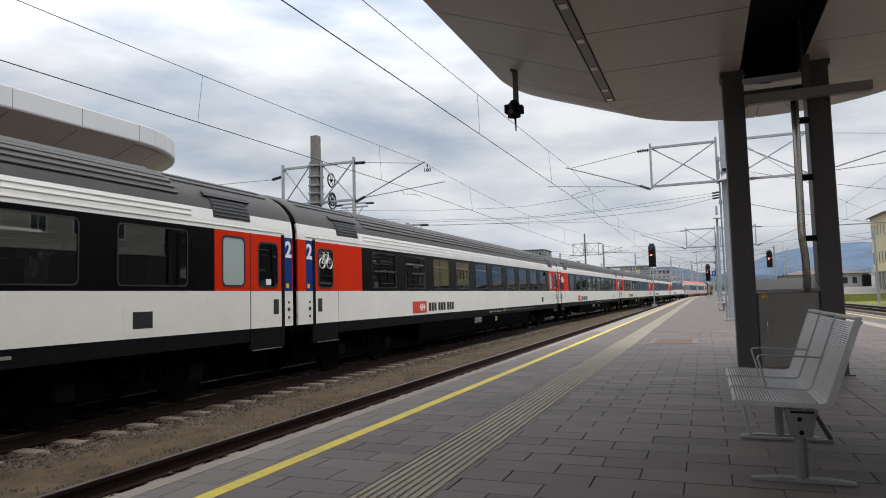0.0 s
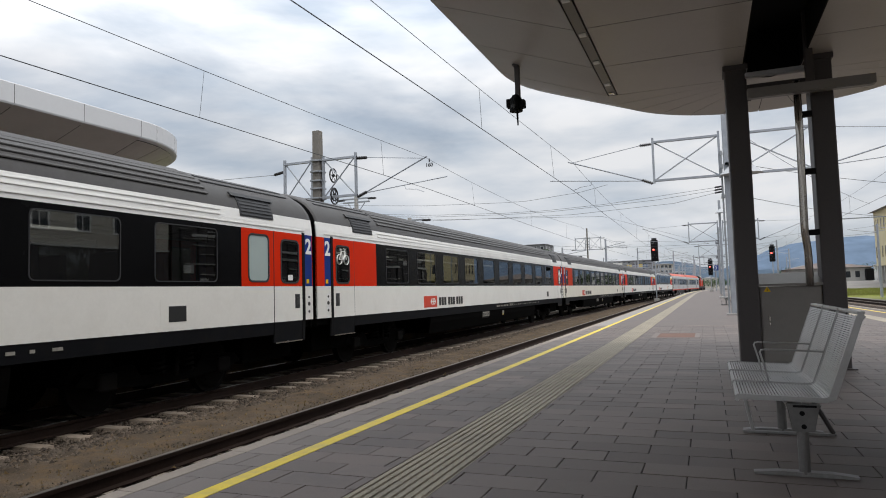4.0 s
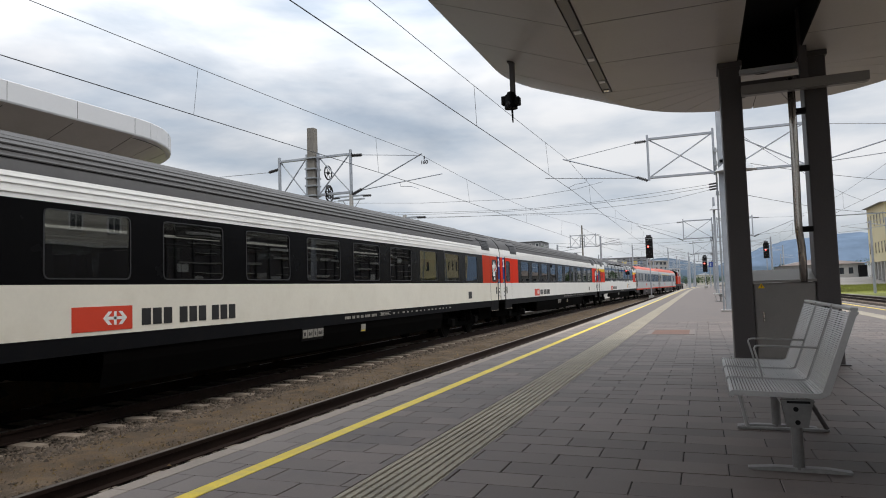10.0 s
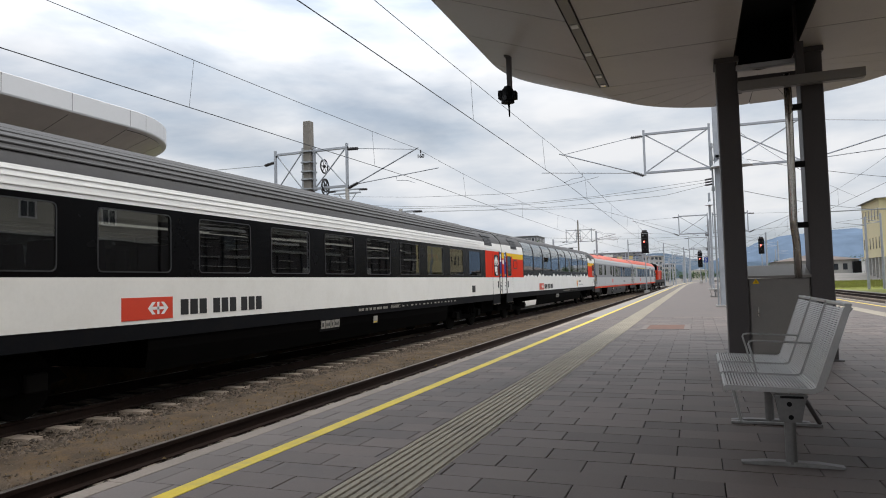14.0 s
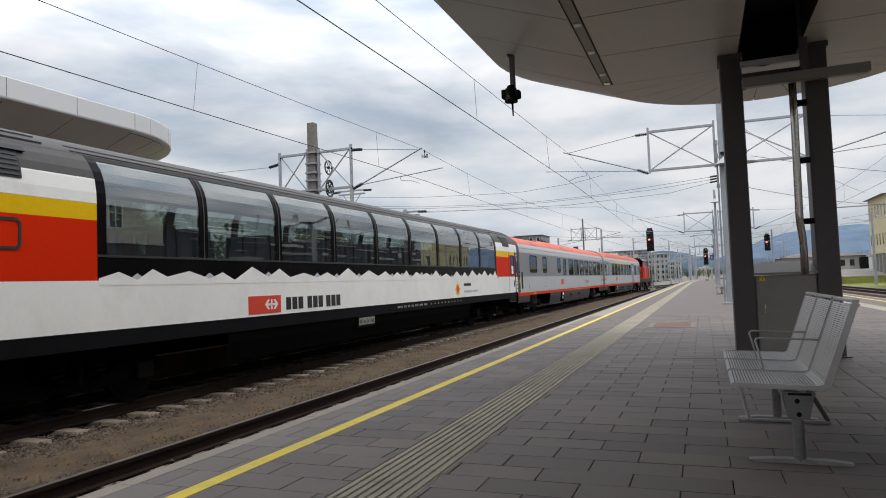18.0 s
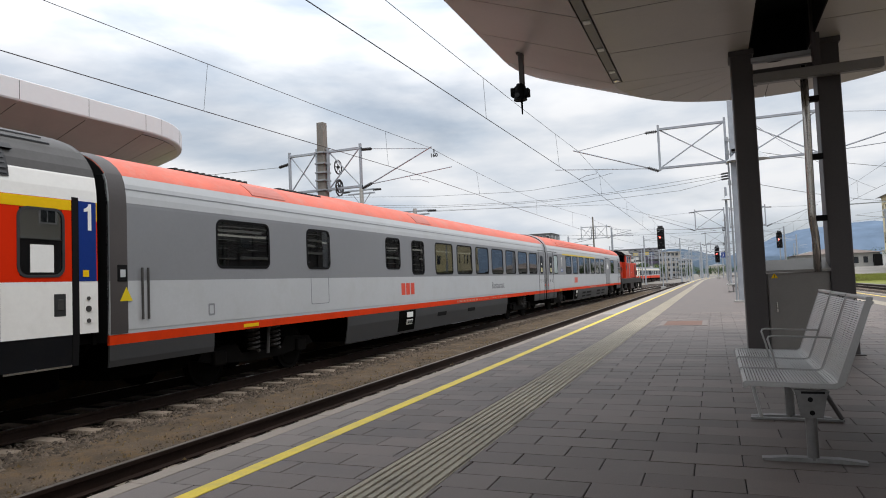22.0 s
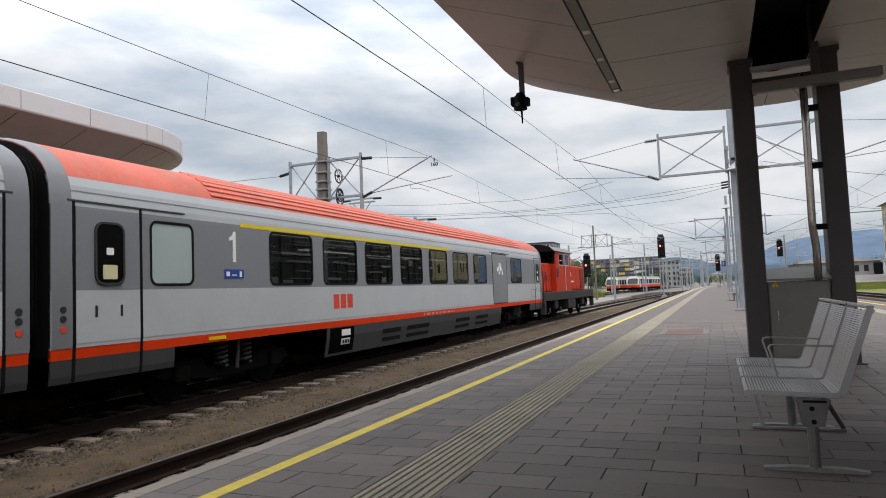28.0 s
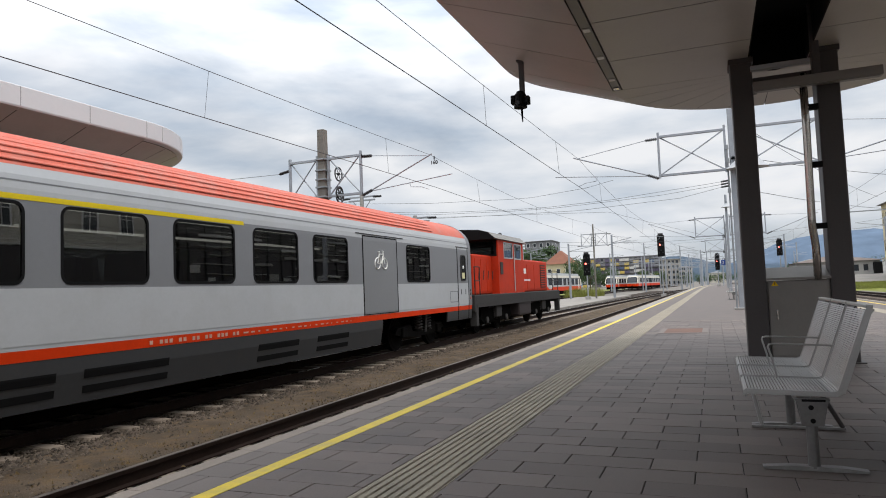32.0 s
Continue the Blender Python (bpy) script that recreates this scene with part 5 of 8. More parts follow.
def swiss_coach(far_window, paint, red, near_sign, far_sign):
    c = coach_core("passenger_coach", "%s coach with black window band, red ends, grey ribbed roof" % ("cream white" if paint == "white" else "white"), "roof", False, True, 3.28)
    win = [(3.60 + 2.05 * k - HALF, 3.60 + 2.05 * k - HALF + 1.38) for k in range(10)]
    R0, R1 = -HALF + 3.03, HALF - 2.31
    for s in (-1, 1):
        part("lower_side", skins([(s, -HALF + 1.88, HALF + SHIFT - 1.88, 1.17, 1.87), (s, NEAR, -HALF + 0.80, 1.17, 1.87), (s, HALF + SHIFT - 0.80, FAR, 1.17, 1.87)]), paint, c, "white lower side")
        part("upper_side", skins([(s, NEAR, FAR, 2.95, 3.285)], proud=0.002), "cove", c, "white cove below the roof")
        for z in (3.02, 3.13, 3.215):
            part("rain_strip", skins([(s, NEAR + 0.3 if z < 3.1 else NEAR + 2.9, FAR - 0.3 if z < 3.1 else FAR - 2.9, z, z + 0.02)], 0.02, 0.016), "cove", c)
        part("sole_bar", skins([(s, -HALF + 1.88, HALF + SHIFT - 1.88, 0.93, 1.17)]), "skirt", c, "dark grey sole bar")
        edges = [R0] + [e for w in win for e in w] + [R1]
        wb = part("window_band", skin(s, R0, R1, 1.87, 1.95), "band", c, "glossy black window band")
        part("band_top", skin(s, R0, R1, 2.86, 2.95), "band", wb)
        for a, b in zip(edges[::2], edges[1::2]):
            part("band_pillar", skin(s, a, b, 1.95, 2.86), "band", wb)
        for a, b in win:
            window(wb, s, a, b, 1.96, 2.85, r=0.07, width=0.018)
        for e, r in ((-1, (-HALF + 1.88, R0)), (1, (R1, HALF + SHIFT - 1.88))):
            redw = far_window and e > 0
            if redw:
                m = (r[0] + 0.22, r[0] + 0.80)
                p = part("end_panel", skins([(s, r[0], r[1], 1.87, 1.97), (s, r[0], r[1], 2.84, 2.95), (s, r[0], m[0], 1.97, 2.84), (s, m[1], r[1], 1.97, 2.84)]), red, c, "red end panel")
                window(p, s, m[0], m[1], 1.98, 2.83, glass="milk")
            else:
                part("end_panel", skins([(s, *r, 1.87, 2.95)]), red, c, "red end panel")
            part("corner_panel", skins([(s, NEAR, -HALF + 0.54, 1.87, 2.95) if e < 0 else (s, HALF + SHIFT - 0.52, FAR, 1.87, 2.95)]), red, c)
            entrance_door(c, s, e, red, paint, sign=near_sign if e < 0 else far_sign)
            class_panel(c, s, e, "2")
            y = -HALF if e < 0 else HALF
            roof_hatch(c, s, *((y + 1.86, y + 2.86) if e < 0 else (y + SHIFT - 2.86, y + SHIFT - 1.86)))
        brand_bars(c, s, 6.05, 1.225)
        yb = HALF - 4.2 if s > 0 else -HALF + 3.6
        hp = part("service_flap", skin(s, yb - 0.05, yb + 0.65, 1.22, 1.66, 0.02, 0.003), paint, c)
        part("destination_display", skin(s, yb + 0.12, yb + 0.50, 1.31, 1.56, 0.02, 0.006), "black_mark", hp, "dark display pane")
        row = [(0.072 * i, 0.072 * i + 0.05, 0.0, 0.065) for i in range(23) if i not in (4, 7, 10, 13, 18)] + [(1.83, 2.47, 0.0, 0.010), (1.83, 2.47, 0.075, 0.085)]
        row += [(1.88 + 0.075 * i, 1.93 + 0.075 * i, 0.022, 0.062) for i in range(7)] + [(2.62 + 0.31 * i, 2.62 + 0.31 * i + (0.12, 0.07, 0.15)[i % 3], 0.012, 0.055) for i in range(15)]
        flat_mark(c, "vehicle_data", s, rects(row), 0.17 if s > 0 else 7.0, 1.03, "plate", "row of small pale markings", 1.407)
        route_plates(c, s, -1.59)
    rows_of_seats(c, -8.6, 9.0)
    # boxes and skirts below take the near-black that stands for shade
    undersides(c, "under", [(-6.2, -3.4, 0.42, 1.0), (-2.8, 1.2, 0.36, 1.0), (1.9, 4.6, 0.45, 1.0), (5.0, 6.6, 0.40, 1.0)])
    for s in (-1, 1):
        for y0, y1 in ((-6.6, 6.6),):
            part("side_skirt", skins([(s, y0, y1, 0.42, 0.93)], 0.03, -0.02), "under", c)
    return c


def panorama_coach():
    c = coach_core("panorama_coach", "white panorama coach with large curved windows and mountain outline", "roof", False, False, 3.66)
    R0, R1 = -HALF + 3.82, HALF - 3.20
    n = 9
    pitch = (R1 - R0) / n
    for s in (-1, 1):
        part("lower_side", skins([(s, -HALF + 1.88, HALF + SHIFT - 1.88, 1.17, 1.87), (s, NEAR, -HALF + 0.80, 1.17, 1.87), (s, HALF + SHIFT - 0.80, FAR, 1.17, 1.87)]), "cove", c, "white lower side")
        band = part("window_band", skins([(s, R0, R1, 1.87, 2.20), (s, R0, R1, 3.60, 3.67)]), "band", c, "glossy black band")
        part("sill_strip", skins([(s, R0, R1, 2.205, 2.235)], 0.02, 0.008), "dark", band)
        for k in range(n + 1):
            y = R0 + pitch * k
            w = 0.10 if 0 < k < n else 0.16
            part("window_post", skins([(s, max(R0, y - w), min(R1, y + w), 2.20, 3.62)], 0.05, 0.0), "band", band)
            if 0 < k < n:
                part("post_seam", skins([(s, y - 0.010, y + 0.010, 2.20, 3.60)], 0.02, 0.010), "spring", band)
        for k in range(n):
            p = part("curved_pane", skins([(s, R0 + pitch * k + 0.08, R0 + pitch * (k + 1) - 0.08, 2.22, 3.61)], 0.008, -0.012), "pano", band, "large curved window pane", smooth=False)
                # mountains, a jagged white outline before the black band
        rnd = random.Random(4)
        bm = bmesh.new()
        bm2 = bmesh.new()
        y = R0 + 0.02
        prev = 1.90
        outline = [(y, 1.80), (y, prev)]
        while y < R1 - 0.1:
            step = rnd.uniform(0.28, 0.55)
            peak = rnd.uniform(1.98, 2.13)
            base = rnd.uniform(1.84, 1.93)
            y2 = min(y + 2 * step, R1)
            ym = (y + y2) / 2
            outline += [(ym, peak), (y2, base)]
            if rnd.random() < 0.75:
                add_prism(bm2, [(y2 - 0.22, 1.80), (y2 + 0.22, 1.80), (y2 + 0.16, base + 0.01), (y2, base + 0.10), (y2 - 0.16, base + 0.01)], "x", s * 1.408, s * 1.4118)
            prev, y = base, y2
        for (a0, h0), (a1, h1) in zip(outline[1:], outline[2:]):
            add_prism(bm, [(a0, 1.80), (a1, 1.80), (a1, h1), (a0, h0)], "x", s * 1.408, s * 1.4135)
        bmesh.ops.remove_doubles(bm, verts=bm.verts[:], dist=0.0005)
        for b in (bm, bm2):
            bmesh.ops.recalc_face_normals(b, faces=b.faces[:])
        part("mountain_outline", bm, "cove", band, "jagged white mountain outline")
        part("rear_mountains", bm2, "lgrey", band, "grey mountains behind")
        for e in (-1, 1):
            def span(a, b):
                return (-HALF + a, -HALF + b) if e < 0 else (HALF + SHIFT - b, HALF + SHIFT - a)
            inner, edge, corner = (3.82, 0.24, 0.54) if e < 0 else (3.74, 0.50, 0.52)
            part("upper_side", skins([(s, *span(edge, inner), 2.95, 3.30)], proud=0.002), "cove", c, "white cove below the roof")
            part("roof_end", skins([(s, *span(edge, inner), 3.30, 3.67)]), "roof", c)
            p = part("end_panel", skins([(s, *span(1.88, inner), 1.87, 2.71)]), "red", c, "red end panel")
            part("class_stripe", skins([(s, *span(1.88, inner), 2.71, 2.95)]), "yellow", c, "yellow first-class stripe")
            part("corner_panel", skins([(s, *span(edge, corner), 1.87, 2.69)]), "red", c)
            part("class_stripe", skins([(s, *span(edge, corner), 2.69, 2.95)]), "yellow", c)
            d = entrance_door(c, s, e, "red", "cove", sign="tall_notice" if e > 0 else "blind")
            part("class_stripe", skins([(s, *span(0.905, 1.855), 2.81, 2.945)], 0.01, 0.007), "yellow", d)
            class_panel(c, s, e, "1")
            if e < 0:
                window(p, s, *span(2.10, 2.66), 2.30, 2.62, r=0.05, width=0.04, x=1.413)
            if e < 0:
                flat_mark(c, "round_sign", s, disc(0.105), span(0.36, 0.4)[0], 2.54, "white_mark", "round white pictogram")
            roof_hatch(c, s, *span(1.74, 2.72))
        for z in (3.70, 3.78):
            part("roof_strip", skins([(s, NEAR + 3.4, FAR - 3.0, z, z + 0.014)], 0.02, 0.014), "dark", c)
        brand_bars(c, s, 7.12, 1.21)
        sun = flat_mark(c, "sun_badge", s, star_badge(), -HALF + 18.45 if s > 0 else HALF - 18.45, 1.46, "yellow", "golden sun badge", 1.4125)
        flat_mark(sun, "badge_centre", s, disc(0.12), -HALF + 18.45 if s > 0 else HALF - 18.45, 1.46, "red_mark", "red round centre", 1.4165)
        yb = -HALF + 19.1 if s > 0 else HALF - 19.1
        flat_mark(c, "product_name", s, rects([(0, 0.75, 0.06, 0.15)]), yb, 1.50, "black_mark", "dark bar in place of a name", 1.4125)
        flat_mark(c, "product_name", s, rects([(0, 0.86, 0, 0.07), (0.93, 1.55, 0, 0.07)]), yb, 1.33, "lgrey", "grey bars in place of a name", 1.4125)
        part("sole_bar", skins([(s, -HALF + 1.88, HALF + SHIFT - 1.88, 0.93, 1.17)]), "skirt", c, "dark grey sole bar")
        part("side_skirt", skins([(s, -6.6, 6.6, 0.42, 0.93)], 0.03, -0.02), "under", c)
        row = [(0.085 * i, 0.085 * i + 0.055, 0.0, 0.06) for i in range(25) if i not in (4, 7, 10, 13, 17, 21)] + [(2.4 + 0.3 * i, 2.48 + 0.3 * i, 0.01, 0.05) for i in range(10)]
        flat_mark(c, "vehicle_data", s, rects(row), s * 0.4 if s > 0 else 6, 1.03, "plate", "row of small pale markings", 1.407)
        route_plates(c, s, -1.80, False)
    rows_of_seats(c, -8.2, 9.0, False, 0.32)
    return c


def disc(r, n=20):
    bm = bmesh.new()
    add_tube(bm, (0, 0, -0.002), (0, 0, 0.003), r, n)
    return bm


def star_badge():
    bm = bmesh.new()
    pts = []
    for i in range(16):
        r = 0.27 if i % 2 == 0 else 0.15
        pts.append((r * math.cos(2 * math.pi * i / 16), r * math.sin(2 * math.pi * i / 16)))
    add_prism(bm, pts, "z", -0.002, 0.003)
    bmesh.ops.recalc_face_normals(bm, faces=bm.faces[:])
    return bm


def austrian_coach(kind):
    """kind 'dining' or 'first'."""
    label = ("two-tone grey dining coach with red stripe and coral roof" if kind == "dining" else
             "two-tone grey first-class coach with ribbed coral red roof")
    c = coach_core("passenger_coach", label, "coral", True, kind == "first", 3.40, kind == "dining")
    if kind == "first":
        win = [(1.90, 2.74, 1.96, 2.88), (4.82, 6.23, 1.95, 2.91), (6.71, 8.12, 1.95, 2.91), (8.60, 10.00, 1.95, 2.91), (10.57, 11.96, 1.95, 2.91), (12.53, 13.91, 1.95, 2.91), (14.49, 15.86, 1.95, 2.91),
               (16.48, 17.87, 1.95, 2.91), (21.12, 22.70, 1.95, 2.92)]
    else:
        win = [(2.46, 3.86, 2.10, 2.87), (5.19, 6.03, 2.10, 2.87), (8.81, 9.60, 2.11, 2.87), (10.42, 11.22, 1.97, 2.86)]
        win += [(a, a + 1.415, 1.97, 2.87) for a in (12.12, 13.97, 15.83, 17.69, 19.54, 21.40, 23.25)]
    for s in (-1, 1):
        def yy(d):
            return -HALF + d
        part("lower_side", skins([(s, NEAR, (HALF - 0.06), 1.11, 1.87)]), "lgrey", c, "light grey lower side")
        part("upper_side", skins([(s, NEAR, (HALF - 0.06), 3.00, 3.405)], proud=0.002), "lgrey", c, "light grey cove below the roof")
        part("rain_strip", skins([(s, NEAR + 0.3, (HALF - 0.06) - 0.3, 3.20, 3.215)], 0.02, 0.008), "mgrey", c)
        part("red_stripe", skins([(s, NEAR, (HALF - 0.06), 0.97, 1.11)]), "ored", c, "orange-red sill stripe")
        pieces = []
        edges = [NEAR]
        for a, b, z0, z1 in win:
            edges += [yy(a), yy(b)]
            pieces += [(s, yy(a), yy(b), 1.87, z0), (s, yy(a), yy(b), z1, 3.00)]
        edges.append((HALF - 0.06))
        pieces += [(s, a, b, 1.87, 3.00) for a, b in zip(edges[::2], edges[1::2])]
        band = part("window_band", skin(s, *pieces[-1][1:]), "mgrey", c, "mid grey window band")
        for q in pieces[:-1]:
            part("band_piece", skin(*q), "mgrey", band)
        for i, (a, b, z0, z1) in enumerate(win):
            window(band, s, yy(a), yy(b), z0, z1, r=0.10, width=0.04, frame_mat="black", glass="milk" if (kind == "first" and i == 0) else "glass")
        # skirts between the bogies, and the corner skirts
        part("side_skirt", skins([(s, -6.4, 6.4, 0.34, 0.968)], 0.03, -0.004), "sidegrey", c, "dark grey side skirt")
        for a, b in ((NEAR, -HALF + 2.35), (HALF - 2.35, (HALF - 0.06))):
            part("corner_skirt", skins([(s, a, b, 0.66, 0.968)], 0.03, -0.002), "sidegrey", c)
        for d, e in (((0.57, -1),) if kind == "first" else ()) + ((0.37, 1),):
            a, b = (yy(d), yy(d + 1.12)) if e < 0 else (HALF - d - 1.0, HALF - d)
            door = part("door", skins([(s, a + 0.03, b - 0.03, 1.112, 1.868)], 0.01, 0.006), "lgrey", c, "grey sliding door")
            part("upper_door", skins([(s, a + 0.03, b - 0.03, 1.872, 3.0)], 0.01, 0.006), "mgrey", door)
            m = (a + b) / 2
            window(door, s, m - 0.22, m + 0.22, 1.97, 2.79, r=0.11, width=0.03, x=1.434, glass="band")
            part("pane_backing", pane(s, m - 0.22, m + 0.22, 1.97, 2.79, 1.402, 0.11), "black_mark", door)
            for q in (a, b):
                part("door_seam", skins([(s, q - 0.022, q + 0.022, 0.67, 3.06)], 0.02, 0.008), "black", door, "black door seam")
            part("header_rail", skins([(s, a - 0.1, b + (0.9 if e < 0 else 0.1), 3.06, 3.085)], 0.02, 0.014), "dark", door)
            part("notice", pane(s, m - 0.12, m + 0.12, 2.02, 2.22, 1.428, 0.02), "notice_yellow", door, "pale yellow notice")
            part("notice", pane(s, m - 0.06, m + 0.06, 2.36, 2.46, 1.428, 0.02), "white_mark", door, "small white sticker")
            for q in (m - 0.22, m + 0.2):
                part("door_button", box(min(s * 1.41, s * 1.425), max(s * 1.41, s * 1.425), q - 0.02, q + 0.02, 1.50, 1.66, 0.006), "black_mark", door)
            cy = a - 0.17 if e < 0 else b + 0.17
            ctl = part("control_panel", box(min(s * 1.41, s * 1.418), max(s * 1.41, s * 1.418), cy - 0.06, cy + 0.06, 1.25, 1.68, 0.004), "mgrey", c, "sockets and buttons")
            for z in (1.36, 1.50, 1.62):
                part("socket", tube((s * 1.412, cy, z), (s * 1.43, cy, z), 0.045, 10), "red_mark" if z == 1.36 else "black_mark", ctl)
        # brand as a plain red shape
        dl = 7.06 if kind == "first" else 9.64
        for i in range(3):
            part("brand_shape", skins([(s, yy(dl + 0.30 * i), yy(dl + 0.30 * i + 0.24), 1.38, 1.70)], 0.01, 0.003), "red_mark", c, "plain red brand block")
        fy = yy(dl + 0.35)
        # the recess is a flat patch, its shade given by near-black colour
        fr = part("notice_bay", skins([(s, fy - 0.5, fy + 0.55, 0.40, 0.95)], 0.02, 0.003), "under", c, "flat near-black patch for a recess in the skirt")
        for z, m in ((0.76, "white_mark"), (0.56, "white_mark")):
            part("notice_plate", skins([(s, fy - 0.02, fy + 0.36, z, z + 0.14)], 0.01, 0.012), m, fr, "white plate with small dark marks")
            flat_mark(fr, "plate_marks", s, rects([(0.03, 0.10, 0.03, 0.11), (0.14, 0.22, 0.03, 0.11), (0.26, 0.33, 0.03, 0.11)]), fy - 0.02 if s > 0 else fy + 0.36, z, "black_mark", "", 1.39)
        vents = ((9.44, 10.48), (10.9, 12.4), (14.6, 15.9), (16.6, 17.9)) if kind == "first" else ((12.2, 12.9), (14.9, 15.6))
        for a, b in vents:
            for z in ((0.46, 0.56), (0.66, 0.78)):
                if kind == "first" or z[0] > 0.6:
                    v = part("skirt_vent", skins([(s, yy(a), yy(b), *z)], 0.02, 0.004), "black", c, "dark louvre in the skirt")
        row = [(0.098 * i, 0.098 * i + 0.06, 0.0, 0.06) for i in range(21) if i not in (1, 5, 8, 11, 14, 18)]
        row += [(2.15 + 0.02 * (k > 2) + 0.21 * k, 2.15 + 0.21 * k + (0.13, 0.10, 0.05, 0.09)[k % 4], 0.012, 0.04) for k in range(19)]
        flat_mark(c, "vehicle_data", s, rects(row), yy(12.0 if kind == "first" else 13.85) if s > 0 else yy(18), 1.005, "pale_mark", "row of small pale markings", 1.403)
        flat_mark(c, "notice", s, rects([(0, 0.42, 0, 0.06)]), yy(3.1) if s > 0 else yy(3.6), 1.005, "yellow", "yellow marking", 1.404)
        if kind == "first":
            part("class_stripe", skins([(s, yy(3.95), yy(14.2), 2.965, 3.035)], 0.01, 0.0045), "lemon", c, "thin yellow first-class stripe")
            bm = numeral_one(0.54)
            flat_mark(c, "class_number", s, bm, yy(3.64) if s > 0 else yy(3.9), 2.33, "white_mark", "white class numeral")
            pg = flat_mark(c, "pictogram_panel", s, rects([(0, 0.52, 0, 0.16)]), yy(3.50) if s > 0 else yy(4.02), 2.04, "sign_blue", "blue panel with white pictograms")
            flat_mark(pg, "pictograms", s, rects([(0.05, 0.14, 0.04, 0.12), (0.20, 0.32, 0.05, 0.07), (0.40, 0.46, 0.03, 0.13)]), yy(3.50) if s > 0 else yy(4.02), 2.04, "white_mark", "", 1.4165)
            cd = part("luggage_door", skins([(s, yy(18.62), yy(20.48), 1.14, 3.05)], 0.01, 0.006), "doorgrey", c, "grey luggage door with bicycle sign")
            for a, b, z0, z1 in ((18.60, 18.64, 1.12, 3.07), (20.46, 20.50, 1.12, 3.07), (18.60, 20.50, 3.04, 3.07), (18.60, 20.50, 1.12, 1.14)):
                part("door_seam", skins([(s, yy(a), yy(b), z0, z1)], 0.01, 0.008), "black", cd)
            part("header_rail", skins([(s, yy(18.3), yy(20.9), 3.09, 3.115)], 0.02, 0.014), "dark", cd)
            flat_mark(cd, "bicycle_sign", s, bike_mark(0.7), yy(19.2) if s > 0 else yy(19.9), 2.24, "white_mark", "white bicycle pictogram", 1.42)
            part("end_door_window", pane(s, HALF - 0.92, HALF - 0.66, 2.0, 2.8, 1.424, 0.08), "band", c)
            part("lower_flap", ring(rounded(yy(24.3), yy(25.0), 1.25, 1.62, 0.05, 3), rounded(yy(24.33), yy(24.97), 1.28, 1.59, 0.04, 3), "x", s * 1.408, s * 1.413), "mgrey", c)
        else:
            bm = text_mesh("Restaurant", 0.37)
            flat_mark(c, "lettering", s, bm, yy(17.56) if s > 0 else yy(19.5), 1.38, "mgrey", "faint grey word Restaurant")
            part("lower_flap", ring(rounded(yy(2.20), yy(2.35), 1.27, 1.47, 0.02, 2), rounded(yy(2.225), yy(2.325), 1.30, 1.44, 0.02, 2), "x", s * 1.408, s * 1.4135), "mgrey", c)
            for d in (0.79, 0.90):
                part("hand_rail", tube((s * 1.44, yy(d), 1.30), (s * 1.44, yy(d), 2.06), 0.018, 8), "spring", c)
            box_ = part("end_socket", box(min(s * 1.40, s * 1.43), max(s * 1.40, s * 1.43), yy(0.36), yy(0.53), 1.86, 2.10, 0.01), "black", c, "dark socket on the end frame")
            part("socket_lid", box(min(s * 1.43, s * 1.436), max(s * 1.43, s * 1.436), yy(0.40), yy(0.49), 1.92, 2.03, 0.004), "lgrey", box_)
            part("warning_sign", prism([(yy(0.40), 1.58), (yy(0.62), 1.58), (yy(0.51), 1.78)], "x", min(s * 1.414, s * 1.424), max(s * 1.414, s * 1.424)), "lemon", c, "yellow warning triangle")
            part("loading_hatch", ring(rounded(yy(5.28), yy(5.98), 1.32, 2.0, 0.05, 3), rounded(yy(5.295), yy(5.965), 1.335, 1.985, 0.05, 3), "x", s * 1.406, s * 1.4125), "mgrey", c)
            for a, b in ((3.55, 4.6), (11.0, 12.1)):
                k = roof_drop(yy(a))
                rim = [(s * (half_width(z) + 0.014), 3.40 + (z - 3.40) * k) for z in (3.46, 3.56, 3.66, 3.76)]
                part("roof_hatch", prism(rim + [(x - s * 0.05, z - 0.02) for x, z in reversed(rim)], "y", yy(a), yy(b)), "coral_dull", c, "duller red roof hatch")
            for a, b in ((2.25, 4.3), (5.3, 7.0)):
                z = 3.40 + (max(q for q in levels(3.40, 4.05) if half_width(q) > 0.5) - 3.40) * 0.77
                vent = part("roof_vent", box(min(s * 0.18, s * 0.62), max(s * 0.18, s * 0.62), yy(a), yy(b), z - 0.10, z + 0.05, 0.012), "black", c, "long dark ventilation grille on the roof")
                for j in range(12):
                    q = yy(a) + (b - a) * (j + 0.5) / 12
                    part("vent_slat", box(min(s * 0.20, s * 0.655), max(s * 0.20, s * 0.655), q - 0.03, q + 0.03, z - 0.02, z + 0.055, 0.004), "dark", vent)
    rows_of_seats(c, -8.0, 9.0)
    undersides(c, "under", [(-6.0, -0.6, 0.36, 1.0), (-0.2, 6.0, 0.36, 1.0)])
    return c


